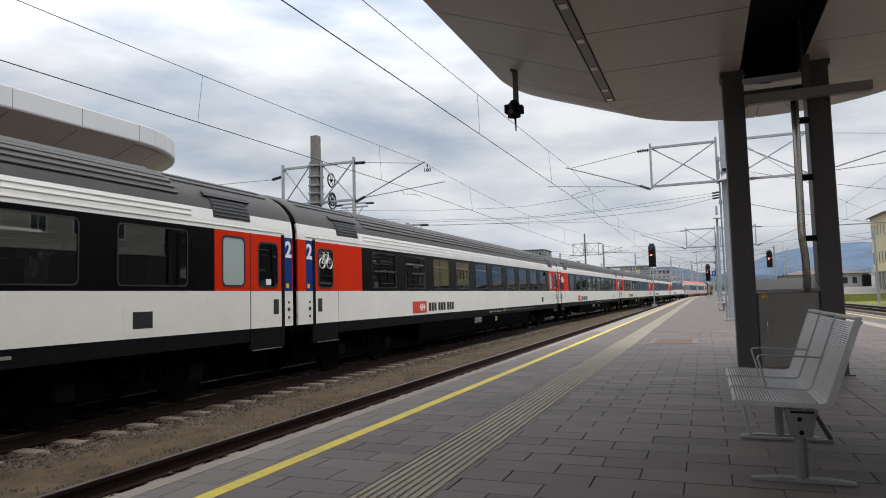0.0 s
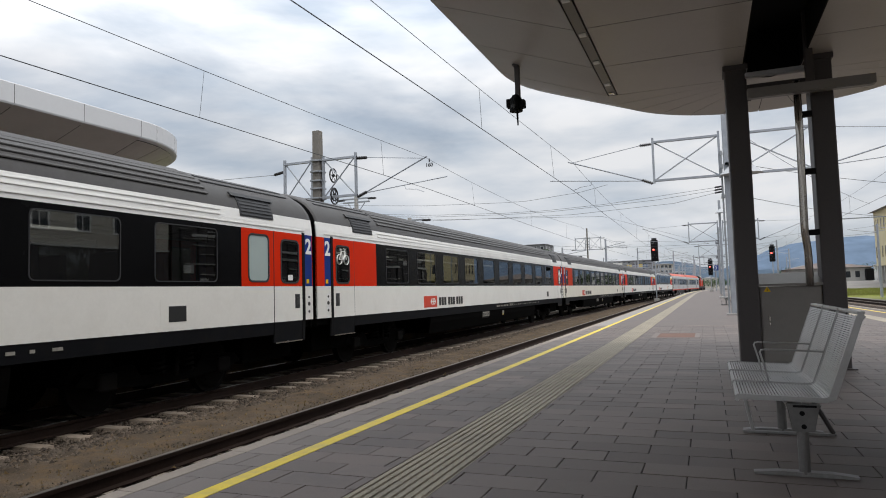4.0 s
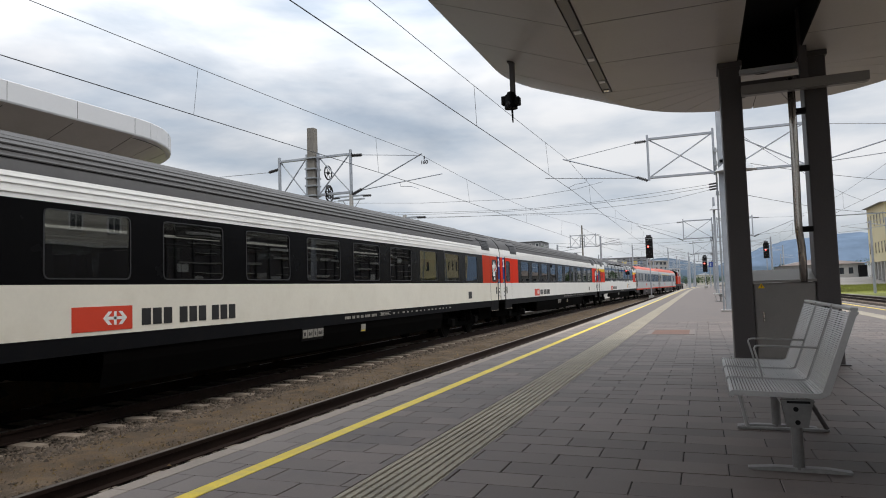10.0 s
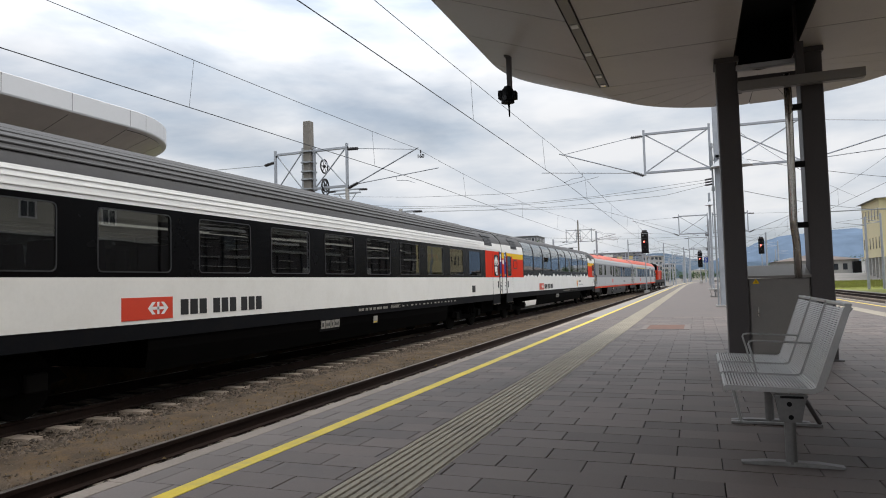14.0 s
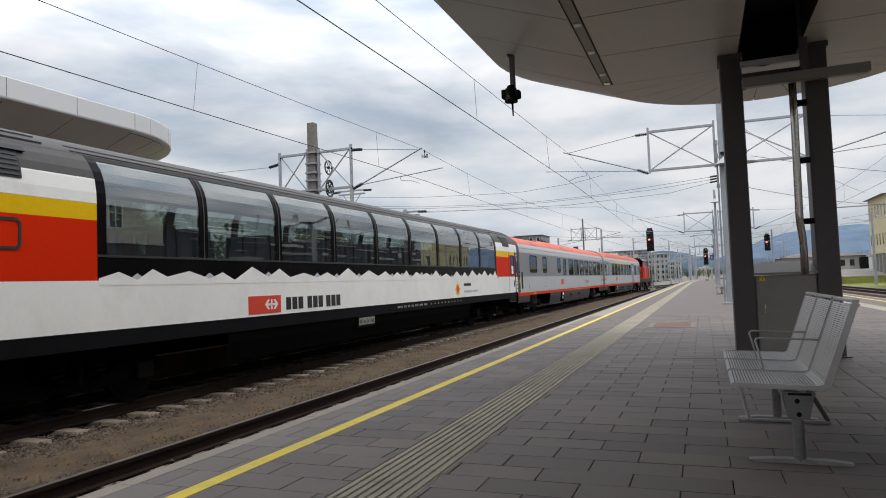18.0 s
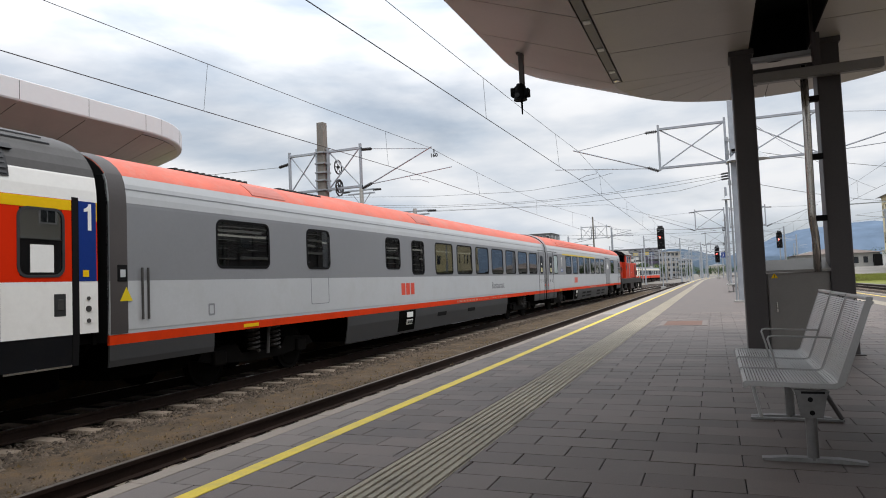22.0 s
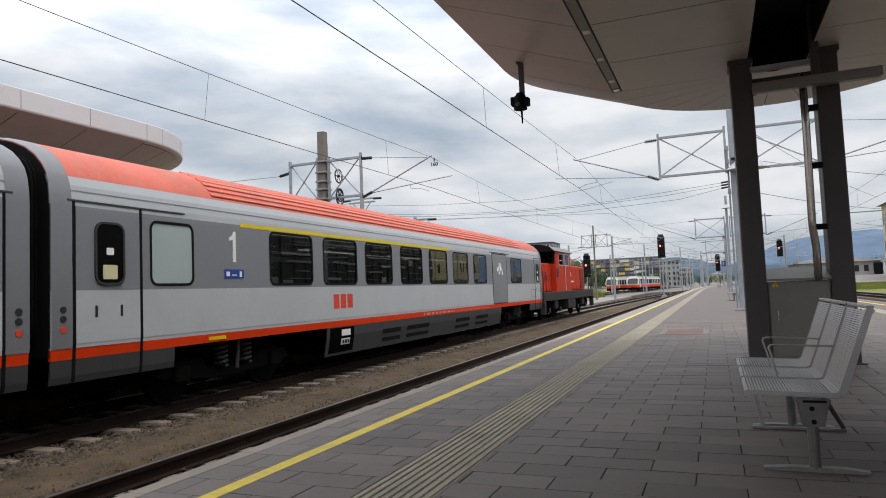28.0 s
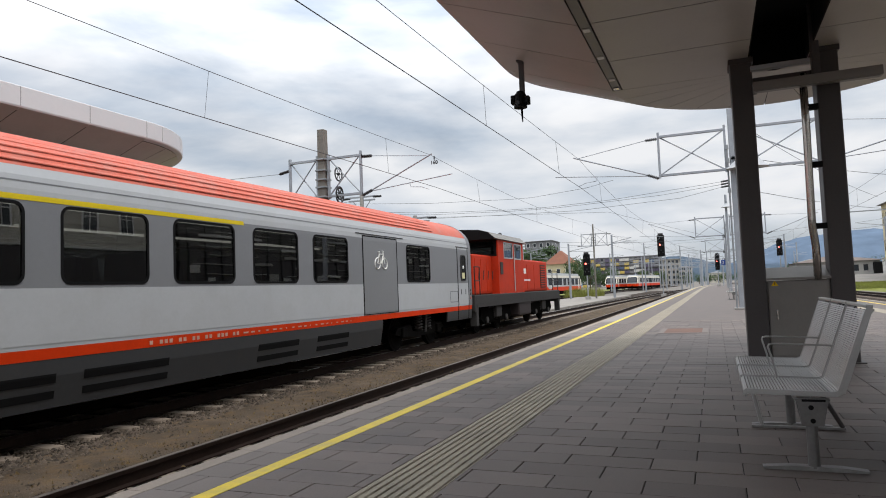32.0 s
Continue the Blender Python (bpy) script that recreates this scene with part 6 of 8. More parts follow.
def locomotive():
    """A red diesel shunter: frame on two bogies, short hood, cab, long hood."""
    L = 13.9
    c = tagged(empty("diesel_locomotive"), "red diesel locomotive with grey cab roof and underframe", "locomotive")
    h = L / 2
    fr = part("underframe", box(-1.45, 1.45, -h + 0.25, h - 0.2, 1.10, 1.44, 0.03), "locogrey", c, "dark grey frame with footplate")
    for s in (-1, 1):
        part("valance", box(min(s * 1.38, s * 1.46), max(s * 1.38, s * 1.46), -h + 0.3, h - 0.25, 1.0, 1.12), "locogrey", fr)
        part("fuel_tank", box(min(s * 0.5, s * 1.42), max(s * 0.5, s * 1.42), -1.1, 0.9, 0.45, 1.05, 0.06), "locodark", c)
        for y in (-h + 0.35, h - 0.30):
            part("step_ladder", box(min(s * 1.2, s * 1.45), max(s * 1.2, s * 1.45), y - 0.12, y + 0.12, 0.35, 1.10, 0.01), "locogrey", c)
    part("front_beam", box(-1.45, 1.45, h - 0.28, h - 0.08, 0.85, 1.45, 0.03), "locogrey", c)
    part("rear_beam", box(-1.45, 1.45, -h + 0.12, -h + 0.3, 0.85, 1.45, 0.03), "locogrey", c)
    sh = part("short_hood", box(-1.12, 1.12, -h + 0.9, -h + 3.22, 1.44, 2.95, 0.07, 3), "locored", c, "red short hood")
    lh = part("long_hood", box(-1.14, 1.14, -h + 6.9, -h + 12.4, 1.44, 2.94, 0.08, 3), "locored", c, "red engine hood")
    for k in range(4):
        y = -h + 7.1 + 1.28 * k
        for s in (-1, 1):
            part("hood_door", box(min(s * 1.13, s * 1.152), max(s * 1.13, s * 1.152), y, y + 1.16, 1.56, 2.74, 0.008), "locored", lh)
    for s in (-1, 1):
        g = part("radiator_grille", box(min(s * 1.135, s * 1.165), max(s * 1.135, s * 1.165), -h + 10.9, -h + 11.9, 1.6, 2.75, 0.01), "locodark", lh, "dark louvred grille")
        for k in range(9):
            z = 1.66 + 0.12 * k
            part("louvre", box(min(s * 1.16, s * 1.18), max(s * 1.16, s * 1.18), -h + 10.94, -h + 11.86, z, z + 0.05), "locored", g)
        for k in range(3):
            y = -h + 1.15 + 0.68 * k
            part("hood_door", box(min(s * 1.115, s * 1.135), max(s * 1.115, s * 1.135), y, y + 0.58, 1.55, 2.8, 0.008), "locored", sh)
        y0 = -h + 7.4 if s > 0 else -h + 8.4
        part("brand_shape", box(min(s * 1.15, s * 1.158), max(s * 1.15, s * 1.158), -h + 7.35, -h + 8.2, 2.28, 2.52), "white_mark", c, "white brand shape")
        part("number_bar", box(min(s * 1.15, s * 1.157), max(s * 1.15, s * 1.157), -h + 7.4, -h + 8.9, 1.95, 2.02), "white_mark", c, "pale bar in place of a number")
    # cab with window openings
    y0, y1, z0, z1, w = -h + 3.2, -h + 6.9, 1.44, 3.62, 1.40
    def cab_walls(bm):
        for s in (-1, 1):
            for a, b, c0, c1 in ((y0, y1, z0, 2.85), (y0, y1, 3.52, z1), (y0, y0 + 0.75, 2.85, 3.52), (y0 + 2.05, y0 + 2.25, 2.85, 3.52), (y1 - 0.35, y1, 2.85, 3.52)):
                add_box(bm, min(s * (w - 0.06), s * w), max(s * (w - 0.06), s * w), a, b, c0, c1)
        for y in (y0, y1 - 0.06):
            add_box(bm, -w + 0.06, w - 0.06, y, y + 0.06, z0, 2.93)
    bm = bmesh.new()
    cab_walls(bm)
    cab = part("cab", bm, "locored", c, "red driver's cab")
    bm = bmesh.new()
    for s in (-1, 1):
        for a, b, c0, c1 in ((y0 + 0.07, y1 - 0.07, z0 + 0.02, 2.85), (y0 + 0.07, y1 - 0.07, 3.52, z1 - 0.06), (y0 + 0.07, y0 + 0.75, 2.85, 3.52), (y0 + 2.05, y0 + 2.25, 2.85, 3.52), (y1 - 0.35, y1 - 0.07, 2.85, 3.52)):
            add_box(bm, min(s * (w - 0.078), s * (w - 0.064)), max(s * (w - 0.078), s * (w - 0.064)), a, b, c0, c1)
    for a in (y0 + 0.064, y1 - 0.078):
        add_box(bm, -w + 0.08, w - 0.08, a, a + 0.014, z0 + 0.02, 2.93)
    part("cab_lining", bm, "dark", cab, "dark lining of the cab")
    part("control_desk", box(-0.9, 0.9, y1 - 0.75, y1 - 0.09, z0 + 0.02, 2.75, 0.04), "dark", cab)
    for s in (-1, 1):
        for a, b in ((y0 + 0.75, y0 + 2.05), (y0 + 2.25, y1 - 0.35)):
            w_ = part("window", ring(rounded(a, b, 2.85, 3.52, 0.05, 3), rounded(a + 0.05, b - 0.05, 2.90, 3.47, 0.04, 3), "x", s * (w - 0.01), s * (w + 0.012)), "lgrey", cab)
            p = part("pane", pane(s, a + 0.04, b - 0.04, 2.89, 3.48, w - 0.02, 0.04), "glass", w_)
        part("cab_corner_light", box(min(s * 1.40, s * 1.43), max(s * 1.40, s * 1.43), y0 + 0.2, y0 + 0.55, 2.2, 2.7, 0.02), "black_mark", cab)
        part("grab_rail", tube((s * 1.43, y0 + 2.15, 1.5), (s * 1.43, y0 + 2.15, 3.0), 0.02, 6), "lgrey", cab)
    for y in (y0, y1 - 0.06):
        bm = bmesh.new()
        for a, b, c0, c1 in ((-w + 0.06, w - 0.06, 2.93, 3.0), (-w + 0.06, w - 0.06, 3.52, z1), (-w + 0.06, -w + 0.18, 3.0, 3.52), (w - 0.18, w - 0.06, 3.0, 3.52), (-0.07, 0.07, 3.0, 3.52)):
            add_box(bm, a, b, y, y + 0.06, c0, c1)
        part("window_surround", bm, "black", cab, "black frame of the cab end windows")
    for y in (y0 + 0.03, y1 - 0.03):
        for a, b in ((-w + 0.16, -0.06), (0.06, w - 0.16)):
            bm = bmesh.new()
            add_box(bm, a, b, y - 0.004, y + 0.004, 2.98, 3.55)
            p = part("pane", bm, "glass", cab)
    roof = [(-1.5, 3.60), (-1.42, 3.66), (-1.2, 3.86), (-0.8, 3.97), (0, 4.02), (0.8, 3.97), (1.2, 3.86), (1.42, 3.66), (1.5, 3.60), (1.42, 3.58), (-1.42, 3.58)]
    part("cab_roof", prism(roof, "y", y0 - 0.55, y1 + 0.35), "locoroof", cab, "grey overhanging cab roof")
    part("roof_visor", prism([(x * 0.99, z - 0.01 if z > 3.7 else z) for x, z in roof], "y", y0 - 0.57, y0 - 0.552), "black", cab, "black end of the cab roof")
    part("roof_lining", box(-1.4, 1.4, y0 - 0.54, y0 - 0.002, 3.565, 3.579), "black", cab)
    part("horn", tube((0.3, y1 - 0.2, 4.02), (0.3, y1 + 0.25, 4.10), 0.05, 8, 0.09), "dark", cab)
    part("exhaust", tube((0.0, -h + 7.4, 2.9), (0.0, -h + 7.4, 3.25), 0.16, 12), "locodark", c)
    for s in (-1, 1):
        for a, b in ((-h + 12.5, h - 0.2), (-h + 0.35, -h + 0.9)):
            bm = bmesh.new()
            for y in (a, b):
                add_tube(bm, (s * 1.38, y, 1.44), (s * 1.38, y, 2.45), 0.02, 6)
            for z in (1.95, 2.45):
                add_tube(bm, (s * 1.38, a, z), (s * 1.38, b, z), 0.02, 6)
            part("hand_rail", bm, "locodark", c)
        for z in (1.6,):
            part("head_lamp", tube((s * 0.95, h - 0.1, 1.6), (s * 0.95, h - 0.02, 1.6), 0.11, 12), "white_mark", c)
        for y, e in ((-h + 0.12, -1), (h - 0.08, 1)):
            bm = bmesh.new()
            add_tube(bm, (s * 0.875, y, 1.06), (s * 0.875, y + e * 0.14, 1.06), 0.09, 10)
            add_tube(bm, (s * 0.875, y + e * 0.14, 1.06), (s * 0.875, y + e * 0.18, 1.06), 0.23, 14)
            part("buffer", bm, "locodark", c)
    for y in (-3.7, 3.7):
        bg = bogie(c, y, True)
        for s in (-1, 1):
            part("side_frame", prism([(y - 2.0, 0.55), (y - 1.85, 0.92), (y + 1.85, 0.92), (y + 2.0, 0.55), (y + 1.5, 0.34), (y + 0.6, 0.42), (y - 0.6, 0.42), (y - 1.5, 0.34)], "x", min(s * 1.12, s * 1.22), max(s * 1.12, s * 1.22)), "under", bg, "black bogie side frame")
            for dy in (-1.25, 1.25):
                part("axle_cover", tube((s * 1.22, y + dy, 0.48), (s * 1.27, y + dy, 0.48), 0.12, 12), "spring", bg, "worn grey axle cover")
            part("sand_box", box(min(s * 1.1, s * 1.34), max(s * 1.1, s * 1.34), y - 0.35, y + 0.35, 0.55, 0.98, 0.03), "locogrey", bg)
    part("belly_tank", box(-0.95, 0.95, -1.7, 1.7, 0.35, 1.1, 0.05), "under", c)
    for s in (-1, 1):
        for k in range(4):
            part("hood_handle", tube((s * 1.14, -h + 1.5 + 0.55 * k, 2.0), (s * 1.17, -h + 1.5 + 0.55 * k, 2.35), 0.015, 6), "spring", sh)
    return c


M["coral_dull"] = material("dull_red_hatch", (0.42, 0.125, 0.095), 0.6, vary=0.12, grain=20, patch=1.5)
M["sidegrey"] = material("skirt_grey", (0.033, 0.034, 0.036), 0.6, vary=0.12, grain=20, patch=1.0, dirt=(0.05, 0.045, 0.04), dirt_amount=0.4)
M["pale_mark"] = material("pale_mark", (0.52, 0.30, 0.22), 0.6, vary=0.2)
M["white_new"] = material("coach_white_clean", (0.76, 0.745, 0.70), 0.42, vary=0.05, grain=18, patch=0.6, bump=0.02, dirt=(0.62, 0.59, 0.53), dirt_amount=0.3, spec=0.3)
M["red_old"] = material("coach_red_faded", (0.46, 0.034, 0.008), 0.5, vary=0.09, grain=18, patch=0.7, bump=0.02, dirt=(0.36, 0.035, 0.012), dirt_amount=0.4, spec=0.10)
M["notice_yellow"] = material("notice_paper", (0.62, 0.58, 0.33), 0.7, vary=0.08)
M["plate"] = material("worn_plate", (0.27, 0.255, 0.225), 0.6, vary=0.3, grain=30, patch=6)
M["doorgrey"] = material("door_grey", (0.20, 0.205, 0.215), 0.4, vary=0.05, grain=20, patch=1.0)
M["locored"] = material("loco_red", (0.48, 0.032, 0.008), 0.55, vary=0.12, grain=20, patch=1.0, dirt=(0.26, 0.03, 0.012), dirt_amount=0.45, spec=0.15)
M["locogrey"] = material("loco_grey", (0.042, 0.040, 0.039), 0.75, vary=0.2, grain=20, patch=1.5, dirt=(0.03, 0.025, 0.022), dirt_amount=0.5, spec=0.2)
M["locodark"] = material("loco_dark", (0.022, 0.014, 0.014), 0.7, vary=0.2, grain=20, patch=1.5)
M["locoroof"] = material("loco_roof", (0.20, 0.195, 0.185), 0.7, vary=0.15, grain=20, patch=1.5)

SWISS = ((True, "white_new", "red", "small", "low"), (True, "white_new", "red", "bike", "low"), (False, "white_new", "red", "bike", "bike_sticker"),
         (False, "white", "red_old", "small", "bike_sticker"), (False, "white_new", "red", "blind", "bike_notice"))
COACHES = []
for i in range(8):
    if i <= 4:
        ob = swiss_coach(*SWISS[i])
    elif i == 5:
        ob = panorama_coach()
    else:
        ob = austrian_coach("dining" if i == 6 else "first")
    COACHES.append((ob, FIRST + LENGTH * (i - 1), LENGTH, 19.0))
COACHES.append((locomotive(), FIRST + LENGTH * 7 + 0.05, 13.9, 7.4))
for ob, start, length, pivot in COACHES:
    ob.matrix_world = vehicle_pose(start, length, pivot, 0)


# ---- on the platform ----
def bench():
    """Three steel rod seats in a row on two pedestals; they face -x."""
    t = tagged(empty("station_bench"), "three-seat perforated grey steel bench on two pedestals", "bench", group="platform benches")
    prof = [(0.123, 0.415), (0.121, 0.432), (0.135, 0.442), (0.583, 0.428), (0.612, 0.442), (0.655, 0.56), (0.770, 0.888), (0.788, 0.910)]
    lengths = [0.0]
    for (x0, z0), (x1, z1) in zip(prof, prof[1:]):
        lengths.append(lengths[-1] + math.hypot(x1 - x0, z1 - z0))

    def at(d):
        for i in range(len(prof) - 1):
            if d <= lengths[i + 1] or i == len(prof) - 2:
                f = (d - lengths[i]) / (lengths[i + 1] - lengths[i])
                (x0, z0), (x1, z1) = prof[i], prof[i + 1]
                n = Vector((-(z1 - z0), x1 - x0)).normalized()
                return x0 + (x1 - x0) * f, z0 + (z1 - z0) * f, n
    for y0, y1 in ((-0.92, -0.335), (-0.29, 0.285), (0.33, 0.905)):
        seat = part("seat", box(0.122, 0.135, y0, y1, 0.405, 0.438, 0.004), "bench", t, "rod seat and backrest of bright grey steel")
        bm = bmesh.new()
        d = 0.035
        while d < lengths[-1] - 0.02:
            x, z, n = at(d)
            w = 0.0052 if d < 0.46 else 0.0046
            tx, tz = n.y, -n.x
            add_prism(bm, [(x - tx * w + n.x * 0.004, z - tz * w + n.y * 0.004), (x + tx * w + n.x * 0.004, z + tz * w + n.y * 0.004), (x + tx * w - n.x * 0.004, z + tz * w - n.y * 0.004), (x - tx * w - n.x * 0.004, z - tz * w - n.y * 0.004)], "y", y0 + 0.012, y1 - 0.012)
            d += 0.0175 if d < 0.47 else 0.0128
        bmesh.ops.recalc_face_normals(bm, faces=bm.faces[:])
        tagged(part("rod_grid", bm, "bench", seat), kind="stuff")
        for y in (y0, y1 - 0.011):
            bm = bmesh.new()
            up, lo = [], []
            for i, (x, z) in enumerate(prof):
                _, _, n = at(min(lengths[i] + 0.001, lengths[-1]))
                up.append((x + n.x * 0.008, z + n.y * 0.008))
                lo.append((x - n.x * (0.022 if i < 4 else 0.030), z - n.y * (0.022 if i < 4 else 0.030)))
            for i in range(len(prof) - 1):
                add_prism(bm, [up[i], up[i + 1], lo[i + 1], lo[i]], "y", y, y + 0.011)
            bmesh.ops.remove_doubles(bm, verts=bm.verts[:], dist=0.0004)
            bmesh.ops.recalc_face_normals(bm, faces=bm.faces[:])
            part("side_rim", bm, "bench", seat)
        part("top_rim", box(0.768, 0.806, y0, y1, 0.902, 0.920, 0.004), "bench", seat)
        for f in (0.2, 0.4, 0.6, 0.8):
            y = y0 + (y1 - y0) * f
            part("strap", prism([(0.628, 0.45), (0.636, 0.447), (0.787, 0.892), (0.779, 0.895)], "y", y - 0.005, y + 0.005), "bench", seat)
    for y in (-0.312, 0.308):
        part("armrest", path_bar([(0.345, y, 0.43), (0.325, y, 0.54), (0.300, y, 0.636), (0.308, y, 0.651), (0.33, y, 0.655), (0.40, y, 0.654), (0.70, y, 0.640)], 0.0065, 8), "bench", t, "thin bent steel armrest")
    part("seat_beam", box(0.40, 0.48, -0.80, 0.80, 0.345, 0.405, 0.008), "bench", t, "square tube under the seats")
    for y, z1 in ((-0.92, 0.265), (0.31, 0.345)):
        st = part("pedestal", tube((0.46, y, 0.012), (0.46, y, z1), 0.031, 14), "bracket", t, "grey steel pedestal")
        part("foot_plate", prism([(0.20, 0.0), (0.72, 0.0), (0.725, 0.012), (0.60, 0.024), (0.32, 0.024), (0.195, 0.012)], "y", y - 0.03, y + 0.03), "foot", st)
        br = part("bracket", prism([(0.385, 0.40), (0.56, 0.40), (0.545, 0.37), (0.52, 0.25), (0.41, 0.25), (0.395, 0.37)], "y", y - 0.03, y - 0.012), "bracket", st)
        part("bracket_back", prism([(0.385, 0.40), (0.56, 0.40), (0.52, 0.25), (0.41, 0.25)], "y", y + 0.012, y + 0.03), "bracket", st)
        # black plugs draw the darkness inside the holes and the slot
        for x, z in ((0.46, 0.352), (0.466, 0.278)):
            part("bracket_hole", tube((x, y - 0.0315, z), (x, y + 0.0315, z), 0.014, 12), "black", br)
        part("bracket_slot", box(0.415, 0.535, y - 0.032, y - 0.012, 0.385, 0.398), "black", br)
    part("rear_leg", tube((0.575, 0.21, 0.405), (0.775, 0.21, 0.02), 0.016, 8), "column", t, "dark slanting rear leg")
    part("front_leg", tube((0.185, 0.21, 0.40), (0.26, 0.21, 0.012), 0.014, 8), "bench", t)
    part("foot_tie", prism([(0.19, 0.004), (0.79, 0.004), (0.79, 0.02), (0.19, 0.02)], "y", 0.195, 0.225), "foot", t, "flat bar between the slanting legs")
    return t


B1 = bench()
B1.matrix_world = pose(0, 5.255, 0)
copy_thing(B1, pose(1.96, 4.24, 0, 0, 0, 180))
copy_thing(B1, pose(0.45, 40.0, 0))


def cabinet():
    t = tagged(empty("control_cabinet"), "grey-brown steel control cabinet with sloping lid between the columns", "cabinet")
    part("body", box(0.625, 1.34, 9.60, 10.05, 0.0, 1.05, 0.008), "cabinet", t)
    part("plinth", box(0.64, 1.325, 9.61, 10.04, 0.0, 0.08), "dark", t)
    d = part("door", box(0.640, 1.325, 9.588, 9.602, 0.09, 1.04, 0.005), "cabinet", t, "grey-brown cabinet door")
    part("door_handle", box(0.715, 0.735, 9.572, 9.590, 0.55, 0.68, 0.006), "steel", d, "slim steel handle")
    part("keyhole", tube((0.725, 9.576, 0.60), (0.725, 9.571, 0.60), 0.007, 8), "black", d)
    bm = bmesh.new()
    add_prism(bm, [(0.67, 0.985), (0.755, 0.985), (0.7125, 1.05)], "y", 9.584, 9.5875)
    bmesh.ops.recalc_face_normals(bm, faces=bm.faces[:])
    w = part("warning_triangle", bm, "yellow", d, "small yellow warning triangle")
    part("warning_mark", box(0.708, 0.717, 9.582, 9.584, 0.995, 1.03), "black_mark", w)
    bm = bmesh.new()
    add_prism(bm, [(9.575, 1.055), (10.06, 1.055), (10.06, 1.215), (10.03, 1.225), (9.575, 1.085)], "x", 0.61, 1.355)
    bmesh.ops.recalc_face_normals(bm, faces=bm.faces[:])
    part("lid", bm, "cabinet", t, "sloping sheet metal lid")
    return t


cabinet()
dp = tagged(part("downpipe", path_bar([(1.19, 9.50, 3.66), (1.19, 9.50, 3.0), (1.175, 9.50, 1.80), (1.178, 9.505, 1.70), (1.205, 9.57, 1.50), (1.208, 9.58, 1.42), (1.21, 9.60, 1.05)], 0.046, 14), "steel", smooth=True), "polished stainless steel downpipe fixed to the column", "pipe")
for z in (1.72, 2.50, 3.24):
    part("pipe_bracket", box(1.20, 1.35, 9.54, 9.63, z - 0.035, z + 0.035, 0.006), "black", dp, "black pipe bracket")
sb = tagged(part("light_beam", box(0.60, 2.02, 9.28, 9.42, 3.47, 3.585, 0.006), "cabinet"), "long dark grey lamp beam across the columns", "lamp")
part("diffuser", box(0.63, 1.99, 9.30, 9.40, 3.462, 3.472), "strip_glass", sb)
part("beam_hanger", box(1.275, 1.365, 9.285, 9.40, 3.586, 4.50, 0.004), "column", sb)
part("beam_hanger", box(0.62, 0.66, 9.40, 9.60, 3.50, 3.56), "column", sb)
cc = tagged(empty("hanging_camera"), "black surveillance camera on a pole under the canopy edge", "camera device")
part("pole", box(-2.505, -2.435, 9.485, 9.555, 3.93, 4.47, 0.006), "column", cc)
part("pole_base", box(-2.53, -2.41, 9.46, 9.58, 4.43, 4.455), "column", cc)
part("camera_housing", tube((-2.50, 9.50, 3.74), (-2.50, 9.50, 3.94), 0.098, 20, 0.085), "black", cc, smooth=False)
part("housing_cap", tube((-2.50, 9.50, 3.94), (-2.50, 9.50, 3.985), 0.07, 16, 0.05), "black", cc)
part("side_box", box(-2.635, -2.575, 9.44, 9.56, 3.80, 3.93, 0.012), "black", cc)
part("side_box", box(-2.425, -2.36, 9.44, 9.56, 3.78, 3.90, 0.012), "black", cc)
part("lens_ring", tube((-2.52, 9.41, 3.80), (-2.52, 9.395, 3.80), 0.035, 12), "dark", cc)
part("probe", tube((-2.485, 9.50, 3.74), (-2.48, 9.50, 3.53), 0.018, 8, 0.010), "black", cc)
mh = tagged(part("manhole_cover", ring([(-1.19, 15.0), (-0.20, 15.0), (-0.20, 16.6), (-1.19, 16.6)], [(-1.08, 15.12), (-0.31, 15.12), (-0.31, 16.48), (-1.08, 16.48)], "z", 0.0, 0.006), "paver_warm"), "brown rectangular service cover with pale frame in the paving", "cover")
part("cover_plate", box(-1.08, -0.31, 15.12, 16.48, 0.0, 0.004), "cover", mh, "rusty brown plate")


# ---- overhead line ----
def lattice(t, x0, x1, y, z0, z1, mat="galv"):
    """One bay of a welded portal arm: two chords, end posts and a cross."""
    a = part("arm", box(x0, x1, y - 0.05, y + 0.05, z1 - 0.09, z1, 0.008), mat, t, "galvanised steel arm")
    part("chord", box(x0, x1, y - 0.05, y + 0.05, z0, z0 + 0.09, 0.008), mat, a)
    for x in (x0, x1 - 0.08):
        part("end_post", box(x, x + 0.08, y - 0.048, y + 0.048, z0 - 0.05, z1 + 0.12), mat, a)
    part("diagonal", tube((x0 + 0.1, y - 0.02, z0 + 0.08), (x1 - 0.1, y - 0.02, z1 - 0.08), 0.026, 6), mat, a)
    part("diagonal", tube((x0 + 0.1, y + 0.02, z1 - 0.08), (x1 - 0.1, y + 0.02, z0 + 0.08), 0.026, 6), mat, a)
    return a


def insulator(t, p0, p1, k=0.8):
    bm = bmesh.new()
    a, b = Vector(p0), Vector(p1)
    add_tube(bm, a, b, 0.035 * k, 8)
    for i in range(6):
        q = a + (b - a) * (0.12 + 0.15 * i)
        d = (b - a).normalized() * 0.018
        add_tube(bm, q - d, q + d, 0.075 * k, 10)
    return part("insulator", bm, "insulator", t, "dark ribbed insulator")


